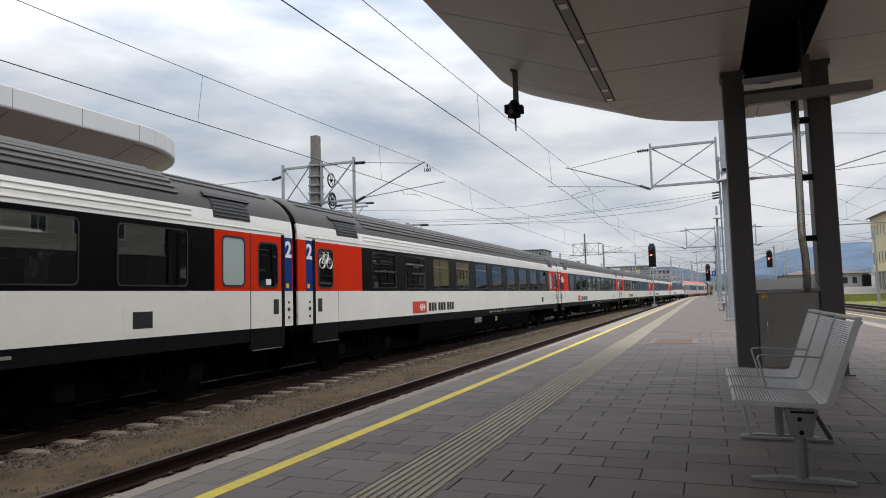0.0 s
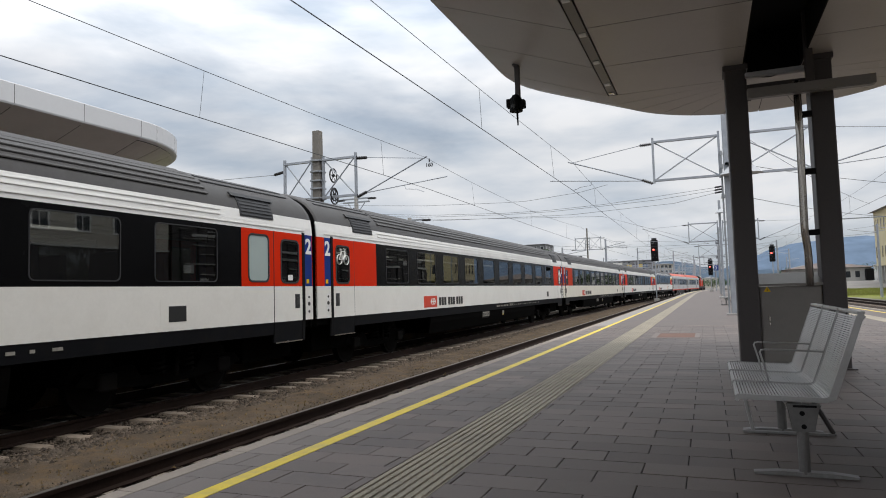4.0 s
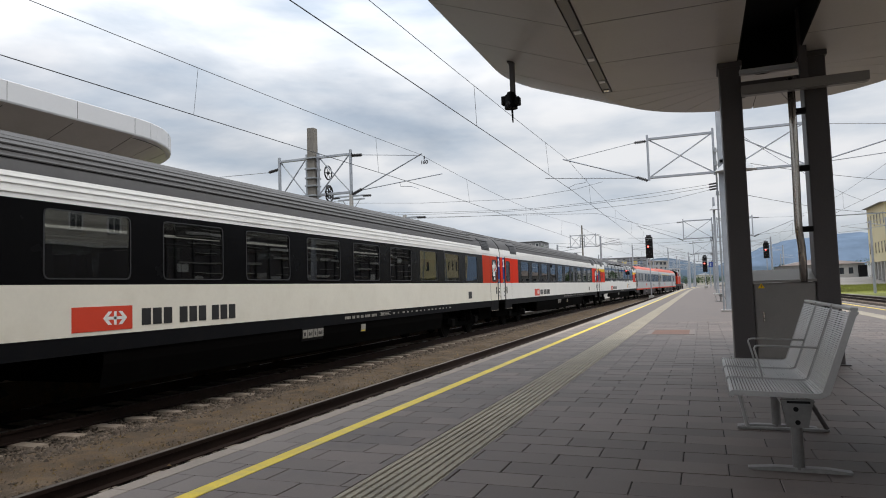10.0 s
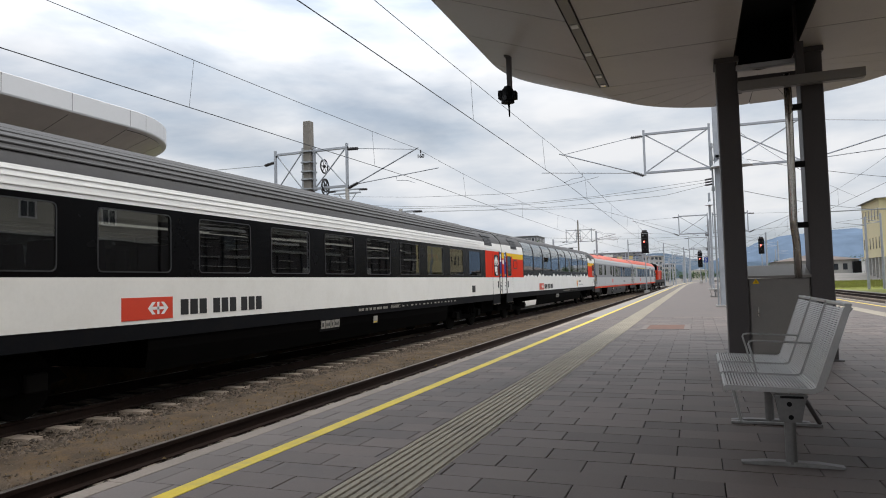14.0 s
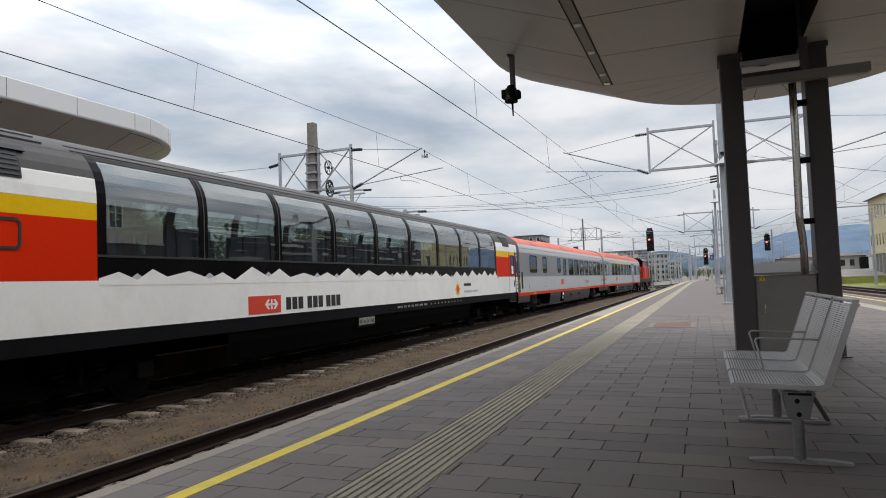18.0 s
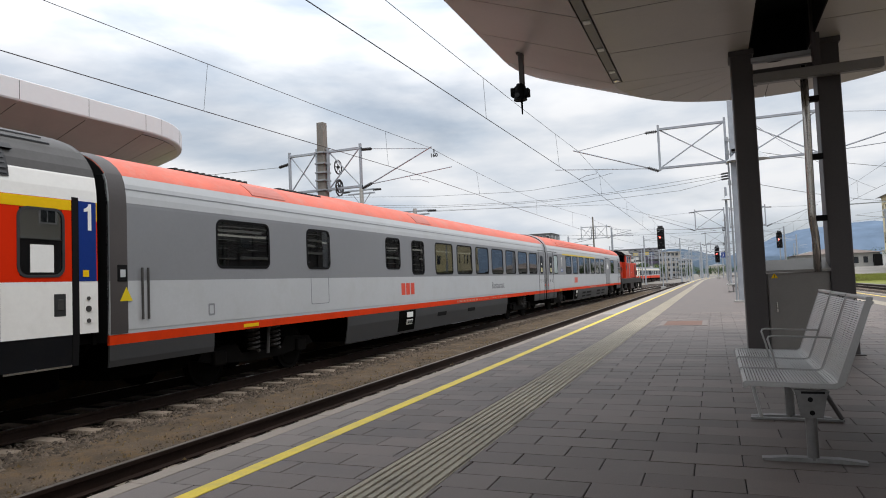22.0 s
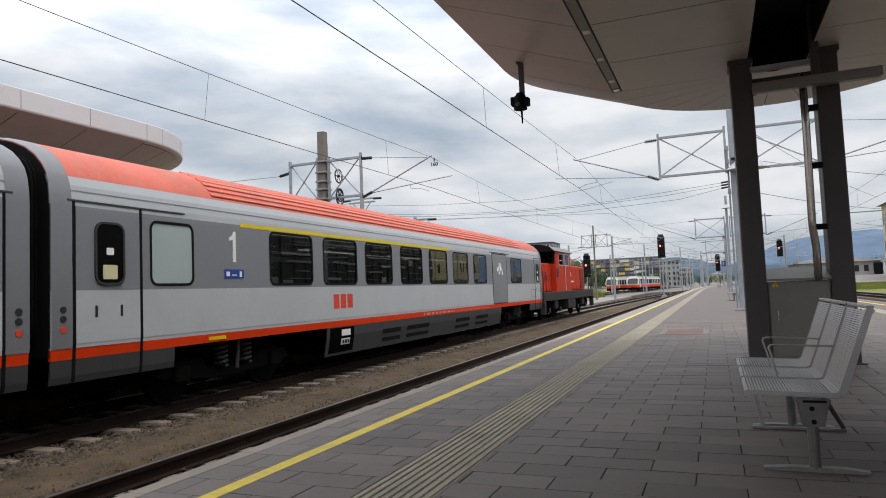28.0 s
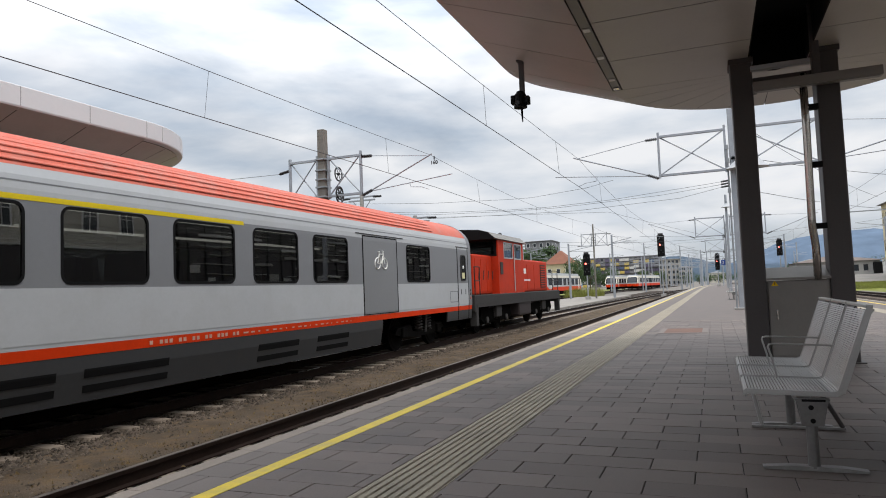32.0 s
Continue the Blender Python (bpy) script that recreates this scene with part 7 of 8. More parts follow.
def cantilever(t, x, y, xe, zt, zb, zc, side):
    """Top stay and slanting tube from a post at x to the wire at xe, with registration arm."""
    i1, i2 = x + side * 0.45, x + side * 0.42
    insulator(t, (x, y, zt), (i1, y, zt - 0.02))
    part("stay", tube((i1, y, zt - 0.02), (xe, y, zc), 0.014, 6), "galv", t)
    insulator(t, (x, y, zb), (i2, y, zb + 0.18))
    part("strut", tube((i2, y, zb + 0.18), (xe + side * 0.15, y, zc + 0.05), 0.026, 8), "galv", t)
    part("register_arm", tube((i2, y, zb + 0.14), (xe + side * 0.9, y, zb + 0.45), 0.018, 6), "galv", t)
    part("steady_arm", path_bar([(xe - side * 0.75, y, zb + 0.28), (xe - side * 0.72, y, zb + 0.14), (xe - side * 0.3, y, zb + 0.10), (xe, y, zb - 0.02)], 0.012, 6), "galv", t)


def wheel(t, x, y, z, r):
    """A tensioning wheel with spokes."""
    bm = bmesh.new()
    pts = [(x, y + r * math.cos(2 * math.pi * i / 20), z + r * math.sin(2 * math.pi * i / 20)) for i in range(21)]
    add_path(bm, pts, 0.03, 6)
    for k in range(6):
        a = math.pi * k / 3
        add_tube(bm, (x, y, z), (x, y + r * math.cos(a), z + r * math.sin(a)), 0.015, 4)
    add_tube(bm, (x - 0.05, y, z), (x + 0.05, y, z), 0.05, 8)
    return part("tension_wheel", bm, "dark", t, "spoked tensioning wheel")


def left_portal(y, detail, z_top=7.44, lift=0.0, slim=1.0):
    t = tagged(empty("catenary_pole"), "grey concrete catenary pole with two galvanised lattice arms", "catenary mast", group="catenary masts")
    z0, z1 = 4.80 + lift, 6.33 + lift
    bm = bmesh.new()
    a, b = (0.185 * slim, 0.185 * slim), (0.145 * slim, 0.145 * slim)
    lo = [bm.verts.new((-13.645 + sx * a[0], y + sy * a[1], 0.0 if y < 40 else -0.62)) for sx, sy in ((-1, -1), (1, -1), (1, 1), (-1, 1))]
    hi = [bm.verts.new((-13.645 + sx * b[0], y + sy * b[1], z_top)) for sx, sy in ((-1, -1), (1, -1), (1, 1), (-1, 1))]
    for i in range(4):
        bm.faces.new((lo[i], lo[(i + 1) % 4], hi[(i + 1) % 4], hi[i]))
    bm.faces.new(hi)
    bmesh.ops.bevel(bm, geom=bm.edges[:], offset=0.015, segments=1, affect="EDGES")
    part("pole", bm, "pole_concrete", t, "square tapered concrete pole")
    lattice(t, -15.18, -13.85, y, z0, z1)
    lattice(t, -13.44, -11.96, y, z0, z1)
    for z in (4.83 + lift, 5.2 + lift, 5.5 + lift, 5.85 + lift, 6.27 + lift):
        part("pole_clamp", box(-13.87, -13.42, y - 0.225, y + 0.225, z - 0.03, z + 0.03, 0.006), "lead", t, "steel clamp round the pole")
    cantilever(t, -11.96, y, -9.26, 6.22 + lift, 4.75 + lift, 5.95 + lift * 0.3, 1)
    insulator(t, (-15.18, y, 6.0), (-15.65, y, 5.92))
    part("stay", tube((-15.65, y, 5.92), (-20.0, y, 5.98), 0.014, 6), "galv", t)
    if detail:
        wheel(t, -13.15, y + 0.3, 5.72, 0.26)
        wheel(t, -13.15, y + 0.35, 4.9, 0.28)
        wheel(t, -13.0, y + 0.1, 4.95, 0.24)
        sg = part("speed_plate", box(-9.09, -9.05, y + 0.1, y + 0.12, 5.80, 5.93), "dark", t)
        bm = text_mesh("160", 0.19, 0.004, 0.006)
        bm.transform(Matrix.Translation((-9.22, y + 0.11, 5.64)) @ Matrix.Rotation(radians(90), 4, "X"))
        part("plate_number", bm, "dark", sg, "hanging number plate 160")
    return t


left_portal(21.9, True)
left_portal(84.0, False, 8.63, 1.1, 0.55)


def platform_mast(y, x, z_top, z_lamp, r_lamp, low):
    """A steel mast on the platform with an arm to both sides and a lamp."""
    t = tagged(empty("catenary_mast"), "galvanised steel catenary mast with lattice arms on the platform", "catenary mast", group="catenary masts")
    bm = bmesh.new()
    add_prism(bm, rounded(x - 0.095, x + 0.085, y - 0.10, y + 0.10, 0.02, 2), "z", 0.0, z_top)
    bmesh.ops.recalc_face_normals(bm, faces=bm.faces[:])
    part("mast", bm, "galv", t, "galvanised box-section mast")
    part("mast_foot", box(x - 0.26, x + 0.26, y - 0.26, y + 0.26, 0.0, 0.06, 0.01), "concrete", t)
    lattice(t, x - (2.59 if low == 0.0 else 2.48), x - 0.18, y, 5.08 - low, 6.66 - low)
    lattice(t, x + 0.14, x + 2.84, y, 5.08 - low, 6.66 - low)
    cantilever(t, x - (2.59 if low == 0.0 else 2.48), y, T1, 6.55 - low, 5.02 - low, 6.12 - low * 0.3, -1)
    cantilever(t, x + 2.84, y, 7.59, 6.55 - low, 5.02 - low, 6.12 - low * 0.3, 1)
    for xl in (x + 0.14, x + 0.80) if low == 0.0 else (x + 0.05,):
        sh = part("lamp_shade", tube((xl, y - 0.24, z_lamp), (xl, y - 0.24, z_lamp + r_lamp * 0.75), r_lamp, 24, 0.08), "lgrey", t, "pale grey conical lamp shade")
        part("lamp_collar", tube((xl, y - 0.24, z_lamp + r_lamp * 0.75), (xl, y - 0.24, z_lamp + r_lamp * 0.75 + 0.18), 0.05, 10), "galv", sh)
        part("lamp_bracket", box(x - 0.04, xl + 0.03, y - 0.26, y - 0.08, z_lamp + r_lamp * 0.75 + 0.10, z_lamp + r_lamp * 0.75 + 0.16), "galv", sh)
    for k in range(3):
        insulator(t, (x - 0.19, y - 0.12, 4.50 + 0.10 * k), (x - 0.45, y - 0.12, 4.47 + 0.10 * k), 0.45)
    lead = part("downlead", tube((x - 0.17, y - 0.12, 0.0), (x - 0.17, y - 0.12, 6.0 - low), 0.032, 8), "lead", t, "grey cable pipe beside the mast")
    for z in (4.25, 5.35, 5.85):
        part("pipe_sleeve", tube((x - 0.17, y - 0.12, z - low), (x - 0.17, y - 0.12, z - low + 0.16), 0.065, 8, 0.05), "lead", lead)
    return t


for y, x, z_top, z_lamp, r_lamp, low in ((26.55, 0.87, 7.35, 5.08, 0.40, 0.0), (59.0, 1.22, 8.0, 6.95, 0.42, 0.42), (91.5, 1.62, 8.4, 7.55, 0.42, 0.45), (124.0, 2.1, 8.5, 7.65, 0.42, 0.45), (157.0, 2.7, 8.5, 7.65, 0.42, 0.45)):
    platform_mast(y, x, z_top, z_lamp, r_lamp, low)


def slim_mast(x, y, z0, z1, arm):
    t = tagged(empty("catenary_mast"), "slim grey catenary mast in the yard", "catenary mast", group="yard masts")
    part("mast", tube((x, y, z0), (x, y, z1), 0.16, 10, 0.11), "galv", t)
    if arm:
        part("arm", tube((x, y, z1 - 1.0), (x + arm, y, z1 - 0.5), 0.04, 6), "galv", t)
        part("stay", tube((x, y, z1 - 0.2), (x + arm, y, z1 - 0.5), 0.025, 6), "galv", t)
        part("register_arm", tube((x, y, z1 - 1.0), (x + arm * 1.1, y, z1 - 1.2), 0.03, 6), "galv", t)
    return t


for x, y, z1, arm in ((-11.7, 86, 7.3, 2.4), (-12.8, 140, 9.1, 3), (-17.2, 86, 6.5, 3), (-11.2, 178, 8.0, -3), (-6.0, 190, 8.2, 2.4), (-24, 70, 7.0, 3), (-26, 96, 7.2, 3), (-31, 120, 7.4, 3), (-21, 150, 7.8, 3),
                      (-22, 210, 8.2, 3), (-33, 200, 8, 3), (10.0, 112, 7.6, -3), (15.5, 150, 8, -3), (10.0, 190, 8, -3), (12, 240, 8, -3), (20, 200, 8, 3), (18.55, 90, 7.6, -3), (20.1, 90, 7.9, -2)):
    slim_mast(x, y, -0.9, z1, arm)
rnd = random.Random(11)
for k in range(26):
    y = 150 + 9.5 * k
    x = -11.0 + 0.018 * (y - 150) + rnd.choice((-6.5, -3.0, 0.5, 4.0, 8.0)) + rnd.uniform(-0.8, 0.8)
    slim_mast(x, y, -0.9, rnd.uniform(7.6, 8.8), rnd.choice((-3, 3)))


def yard_portal(y, xs, z):
    """A light gantry over the yard tracks."""
    t = tagged(empty("yard_gantry"), "pale steel gantry spanning the yard tracks", "gantry", group="yard gantries")
    for x in xs:
        part("post", tube((x, y, -0.9), (x, y, z + 0.9), 0.17, 8, 0.13), "galv", t)
    for dz in (0.0, 0.55):
        part("beam", box(xs[0], xs[-1], y - 0.07, y + 0.07, z - dz - 0.06, z - dz + 0.06), "galv", t)
    n = int((xs[-1] - xs[0]) / 1.6)
    for k in range(n):
        a = xs[0] + (xs[-1] - xs[0]) * k / n
        b = xs[0] + (xs[-1] - xs[0]) * (k + 1) / n
        part("brace", tube((a, y, z - (0.55 if k % 2 else 0.0)), (b, y, z - (0.0 if k % 2 else 0.55)), 0.03, 5), "galv", t)
    return t


yard_portal(196.0, (-26.0, -14.0), 7.2)
yard_portal(255.0, (-22.0, -9.0, 3.0), 7.6)
yard_portal(330.0, (-18.0, -6.0, 6.0), 7.8)


def wire_line(t, pts, r):
    return part("wire", path_bar(pts, r, 5), "wire", t)


def overhead(name, line, supports, z_contact, z_top, label, sag=0.32, zig=(), droppers=()):
    """Contact wire, sagging carrier wire and droppers of one track; zig: the wire's offset at each support."""
    t = tagged(empty(name), label, "overhead wire", group="overhead wires")
    zig = zig or [0.2 if k % 2 else -0.2 for k in range(len(supports))]
    contact, carrier = [], []
    for k, (a, b) in enumerate(zip(supports, supports[1:])):
        def spot(f):
            x, y, _ = line(a + (b - a) * f)
            w = zig[k] + (zig[k + 1] - zig[k]) * f
            return (x + w, y, z_contact), (x + w * 0.3, y, z_top - sag * 4 * f * (1 - f))
        for i in range(12):
            p, q = spot(i / 12)
            contact.append(p)
            carrier.append(q)
        n = max(3, int((b - a) / 9))
        for f in [(d - a) / (b - a) for d in droppers if a < d < b] or [(i + 0.5) / n for i in range(n)]:
            if a + (b - a) * f < 110:
                p, q = spot(f)
                part("dropper", tube(q, p, 0.005, 4), "wire", t)
    wire_line(t, contact, 0.009)
    wire_line(t, carrier, 0.0068)
    return t


overhead("overhead_wire", track1, (-29.0, 26.55, 59.0, 91.5, 124.0), 4.91, 6.13, "overhead wires above the platform track", 0.375, (-0.28, 0.14, -0.2, 0.2, -0.2), (-5.0, 5.0, 14.8, 22.5))
overhead("overhead_wire", track2, (-22.0, 21.9, 53.0, 84.0, 112.0, 140.0), 4.80, 5.98, "overhead wires above the train's track", 0.30, (-1.3, 0.21, -0.2, 0.2, -0.2, 0.2), (0.0, 10.7, 18.5))
overhead("overhead_wire", straight(7.59), (-29.0, 26.55, 59.0, 91.5, 124.0, 157.0), 4.91, 6.13, "overhead wires above the far platform track")
overhead("overhead_wire", straight(-20.0), (-22.0, 21.9, 84.0), 4.8, 5.98, "overhead wires above the yard tracks")
cw = tagged(empty("feeder_cable"), "thin feeder cables crossing above the tracks", "cable", group="feeder cables")
for way in (((-20.0, 26.8, 5.15), (-11.3, 26.8, 4.42), (-7.75, 26.8, 4.28), (-5.83, 26.8, 4.26), (-3.57, 26.8, 4.34), (-1.63, 26.8, 4.42), (0.42, 26.45, 4.57)),
            ((-20.0, 26.8, 4.9), (-11.3, 26.8, 4.25), (-7.75, 26.8, 4.14), (-4.92, 26.8, 4.08), (-2.7, 26.8, 4.17), (-1.02, 26.8, 4.24), (0.42, 26.45, 4.47)),
            ((-20.0, 26.8, 5.3), (-11.3, 26.8, 4.50), (-7.75, 26.8, 4.34), (-6.07, 26.8, 4.32), (-3.56, 26.8, 4.40), (0.42, 26.45, 4.67)),
            ((-20.0, 26.8, 5.6), (-11.3, 26.8, 4.92), (-7.73, 26.8, 4.78), (-6.76, 26.8, 4.77), (-4.54, 26.8, 4.96), (-3.46, 26.8, 5.17))):
    part("cable", path_bar(way, 0.0065, 5), "wire", cw)
for way in (((-16.45, 30.0, 5.85), (-24.0, 30.0, 5.7)), ((-13.5, 30.0, 4.72), (-5.0, 36.0, 4.9), (0.3, 59.0, 4.5))):
    part("cable", path_bar(way, 0.007, 5), "wire", cw)
for (x0, y0, z0), (x1, y1, z1), sag in (((0.3, 58.8, 4.5), (-13.3, 62.0, 5.2), 0.2), ((0.9, 26.5, 7.0), (12.0, 60.0, 7.0), 0.3), ((0.9, 26.5, 5.6), (14.0, 40.0, 5.4), 0.3), ((1.0, 26.5, 4.4), (13.0, 50.0, 5.0), 0.3)):
    pts = [(x0 + (x1 - x0) * i / 12, y0 + (y1 - y0) * i / 12, z0 + (z1 - z0) * i / 12 - sag * 4 * (i / 12) * (1 - i / 12)) for i in range(13)]
    part("cable", path_bar(pts, 0.010, 5), "wire", cw)
bo = tagged(part("catenary_boom", box(15.0, 26.0, 99.42, 99.58, 9.10, 9.24, 0.01), "lead"), "long grey steel boom above the sidings", "gantry")
part("boom_post", box(25.8, 26.0, 99.42, 99.58, -0.6, 9.1), "lead", bo)
part("boom_hanger", tube((16.1, 99.5, 9.1), (16.0, 99.5, 7.9), 0.05, 6), "lead", bo)


# ---- signals and signs ----
def line_pole(x, y, top):
    """A short pole with two cross-arms that carry insulators and cables."""
    t = tagged(empty("line_pole"), "grey pole with cross-arms and dark insulators behind the track", "pole", group="line poles")
    part("pole", tube((x, y, -0.05), (x, y, top), 0.13, 10, 0.10), "concrete", t)
    for z in (top - 0.30, top - 0.12):
        part("cross_arm", box(x - 0.75, x + 0.75, y - 0.05, y + 0.05, z - 0.04, z + 0.03), "galv", t)
    for dx in (-0.65, 0.65):
        insulator(t, (x + dx, y, top - 0.15), (x + dx * 1.75, y, top - 0.17))
        part("brace", tube((x + dx * 0.8, y, top - 0.3), (x + dx * 0.2, y, top - 0.8), 0.02, 6), "galv", t)
    return t


line_pole(-16.45, 30.0, 6.15)
line_pole(-13.5, 30.0, 4.84)


def signal(x, y, z0, zb, zt, w, on=True):
    t = tagged(empty("railway_signal"), "black railway light signal on a post showing red" if on else "black railway light signal on a post, unlit", "signal", group="railway signals")
    part("post", tube((x, y, z0), (x, y, zb), 0.07, 8), "galv", t)
    part("foot", box(x - 0.3, x + 0.3, y - 0.3, y + 0.3, z0, z0 + 0.4, 0.03), "concrete", t)
    hd = part("signal_head", box(x - w / 2, x + w / 2, y, y + 0.25, zb, zt, 0.06), "black", t, "tall black lamp board")
    m = (zb + zt) / 2
    for i, (dx, dz) in enumerate(((-0.25, 0.32), (0.25, 0.32), (-0.12, 0.05), (0.25, 0.05), (0.0, -0.2), (0.25, -0.32), (-0.25, -0.32))):
        lit = on and i == 2
        part("lamp", tube((x + dx * w, y - 0.10, m + dz * (zt - zb)), (x + dx * w, y + 0.02, m + dz * (zt - zb)), 0.10 if lit else 0.07, 12), "lamp_red" if lit else "dark", hd, "glowing red lamp" if lit else "")
    part("hood", box(x - w * 0.35, x + w * 0.35, y - 0.12, y + 0.1, zt, zt + 0.25, 0.04), "dark", hd)
    return t


signal(-5.98, 88.0, -0.76, 4.29, 6.98, 0.88)
signal(0.64, 125.0, 0.0, 2.82, 5.52, 0.75)
signal(9.16, 110.0, -0.76, 4.32, 6.6, 0.78)
signal(-13.95, 80.0, -0.61, 2.22, 4.75, 0.80)
ps = tagged(empty("platform_sign"), "blue platform number sign with white figures on two posts", "sign")
part("panel", box(1.25, 2.42, 125.3, 125.36, 3.62, 4.52, 0.02), "sign_blue", ps)
bm = text_mesh("3  4", 0.72, 0.01)
bm.transform(Matrix.Translation((1.36, 125.28, 3.82)) @ Matrix.Rotation(radians(90), 4, "X"))
part("figures", bm, "white_mark", ps)
for x in (1.4, 2.3):
    part("post", tube((x, 125.33, 0), (x, 125.33, 3.65), 0.05, 8), "galv", ps)

# ---- far right: tracks, grass bank, buildings ----
railway("track_3", straight(7.59), -14, 420, "far platform track with rusty rails", (-3.0, 0.0, 170.0))
railway("track_4", straight(12.4), -14, 420, "rusty siding beyond the platform", (-3.0, 0.0, 170.0))
railway("track_5", straight(-20.0), -14, 420, "rusty yard track beyond the opposite platform", None)
strip("ballast_bed_right", [(5.9, -0.95), (5.9, -0.76), (14.4, -0.76), (14.8, -0.95)], "ballast", "dark crushed stone ballast of the right-hand tracks", "ballast")
bm = bmesh.new()
add_prism(bm, [(16.4, -0.92), (18.0, -0.84), (60, -0.80), (60, -0.95), (16.4, -0.95)], "y", 20, 96)
bmesh.ops.recalc_face_normals(bm, faces=bm.faces[:])
bank = tagged(part("grass_bank", bm, "grass"), "low green grass bank beside the tracks", "grass", kind="structure")
tagged(part("grass_slope", prism([(95.5, -0.95), (96.0, -0.72), (98.5, -0.35), (101.0, 0.08), (102.0, 0.10), (102.0, -0.95)], "x", 14.6, 70), "grass"), "bright green grass slope below the road", "grass", kind="structure")
tagged(part("road", prism([(102.0, -0.95), (102.0, 0.12), (106.0, 0.50), (112.0, 0.95), (117.5, 1.10), (160.0, 1.12), (160.0, -0.95)], "x", 14.6, 70), "path"), "pale raised road before the railway houses", "road", kind="structure")


def blades(name, count, spots, seed, h=(0.12, 0.35), mat="grass", label="thin green grass blades and weeds"):
    rnd = random.Random(seed)
    verts, faces = [], []
    for i in range(count):
        x, y, z = spots(rnd)
        a, l, w = rnd.uniform(0, 6.28), rnd.uniform(*h), rnd.uniform(0.01, 0.03)
        lean = rnd.uniform(0.0, 0.4) * l
        b = len(verts)
        verts += [(x - w * math.cos(a), y - w * math.sin(a), z), (x + w * math.cos(a), y + w * math.sin(a), z), (x + lean * math.sin(a), y + lean * math.cos(a), z + l)]
        faces.append((b, b + 1, b + 2))
    me = bpy.data.meshes.new(name)
    me.from_pydata(verts, [], faces)
    me.materials.append(M[mat])
    return tagged(new(name, me), label, "grass", kind="stuff")


blades("grass_blades", 12000, lambda r: (lambda f: (r.uniform(14.7, 24), 96.0 + 5.0 * f, -0.72 + 0.80 * f))(r.random()), 3, (0.06, 0.22))


blades("dry_weeds", 1500, lambda r: (r.choice((r.gauss(-6.55, 0.22), r.gauss(-6.1, 0.3), r.uniform(-7.3, -5.9))), near_y(r, 3.0, 45), -0.70), 12, (0.015, 0.05), "straw", "short dry yellow-brown weeds between the tracks")


def building(x0, x1, y0, y1, z0, z1, wall, roof, label, floors, cols_x, cols_y, hip=1.6, over=0.5, z_first=1.1, win=(0.95, 1.35), category="building", frame="white_mark"):
    """A plain house: walls, hipped roof with eaves, windows with frames and panes on the two sides that can be seen."""
    t = tagged(empty("house"), label, category, group="houses")
    w = part("wall", box(x0, x1, y0, y1, z0, z1), wall, t)
    bm = bmesh.new()
    xm0, xm1, ym = x0 + (x1 - x0) * 0.5 - (abs((x1 - x0) - (y1 - y0)) / 2 if x1 - x0 > y1 - y0 else 0), 0, (y0 + y1) / 2
    e = [(x0 - over, y0 - over), (x1 + over, y0 - over), (x1 + over, y1 + over), (x0 - over, y1 + over)]
    if x1 - x0 > y1 - y0:
        r = [(x0 + (y1 - y0) / 2, ym), (x1 - (y1 - y0) / 2, ym)]
        order = ((0, 1, 5, 4), (1, 2, 5), (2, 3, 4, 5), (3, 0, 4))
    else:
        xm = (x0 + x1) / 2
        r = [(xm, y0 + (x1 - x0) / 2), (xm, y1 - (x1 - x0) / 2)]
        order = ((0, 1, 4), (1, 2, 5, 4), (2, 3, 5), (3, 0, 4, 5))
    v = [bm.verts.new((*p, z1)) for p in e] + [bm.verts.new((*p, z1 + hip)) for p in r]
    for q in order:
        bm.faces.new([v[i] for i in q])
    bm.faces.new([v[i] for i in (3, 2, 1, 0)])
    part("roof", bm, roof, t)
    fh = (z1 - z0) / max(1, floors)
    for f in range(floors):
        z = z0 + fh * f + (fh - win[1]) / 2
        for k in range(cols_x):
            x = x0 + (x1 - x0) * (k + 0.5) / cols_x
            wi = part("window", ring(rounded(x - win[0] / 2 - 0.08, x + win[0] / 2 + 0.08, z - 0.08, z + win[1] + 0.08, 0.01, 1), rounded(x - win[0] / 2, x + win[0] / 2, z, z + win[1], 0.01, 1), "y", y0 - 0.05, y0 + 0.05), frame, w)
            part("pane", box(x - win[0] / 2, x + win[0] / 2, y0 - 0.02, y0 - 0.004, z, z + win[1]), "pane", wi)
        for k in range(cols_y):
            y = y0 + (y1 - y0) * (k + 0.5) / cols_y
            xs = x0 if x0 > 0 else x1
            o = -1 if x0 > 0 else 1
            wi = part("window", ring(rounded(y - win[0] / 2 - 0.08, y + win[0] / 2 + 0.08, z - 0.08, z + win[1] + 0.08, 0.01, 1), rounded(y - win[0] / 2, y + win[0] / 2, z, z + win[1], 0.01, 1), "x", xs + o * 0.05, xs - o * 0.05), frame, w)
            part("pane", box(min(xs + o * 0.004, xs + o * 0.02), max(xs + o * 0.004, xs + o * 0.02), y - win[0] / 2, y + win[0] / 2, z, z + win[1]), "pane", wi)
    return t


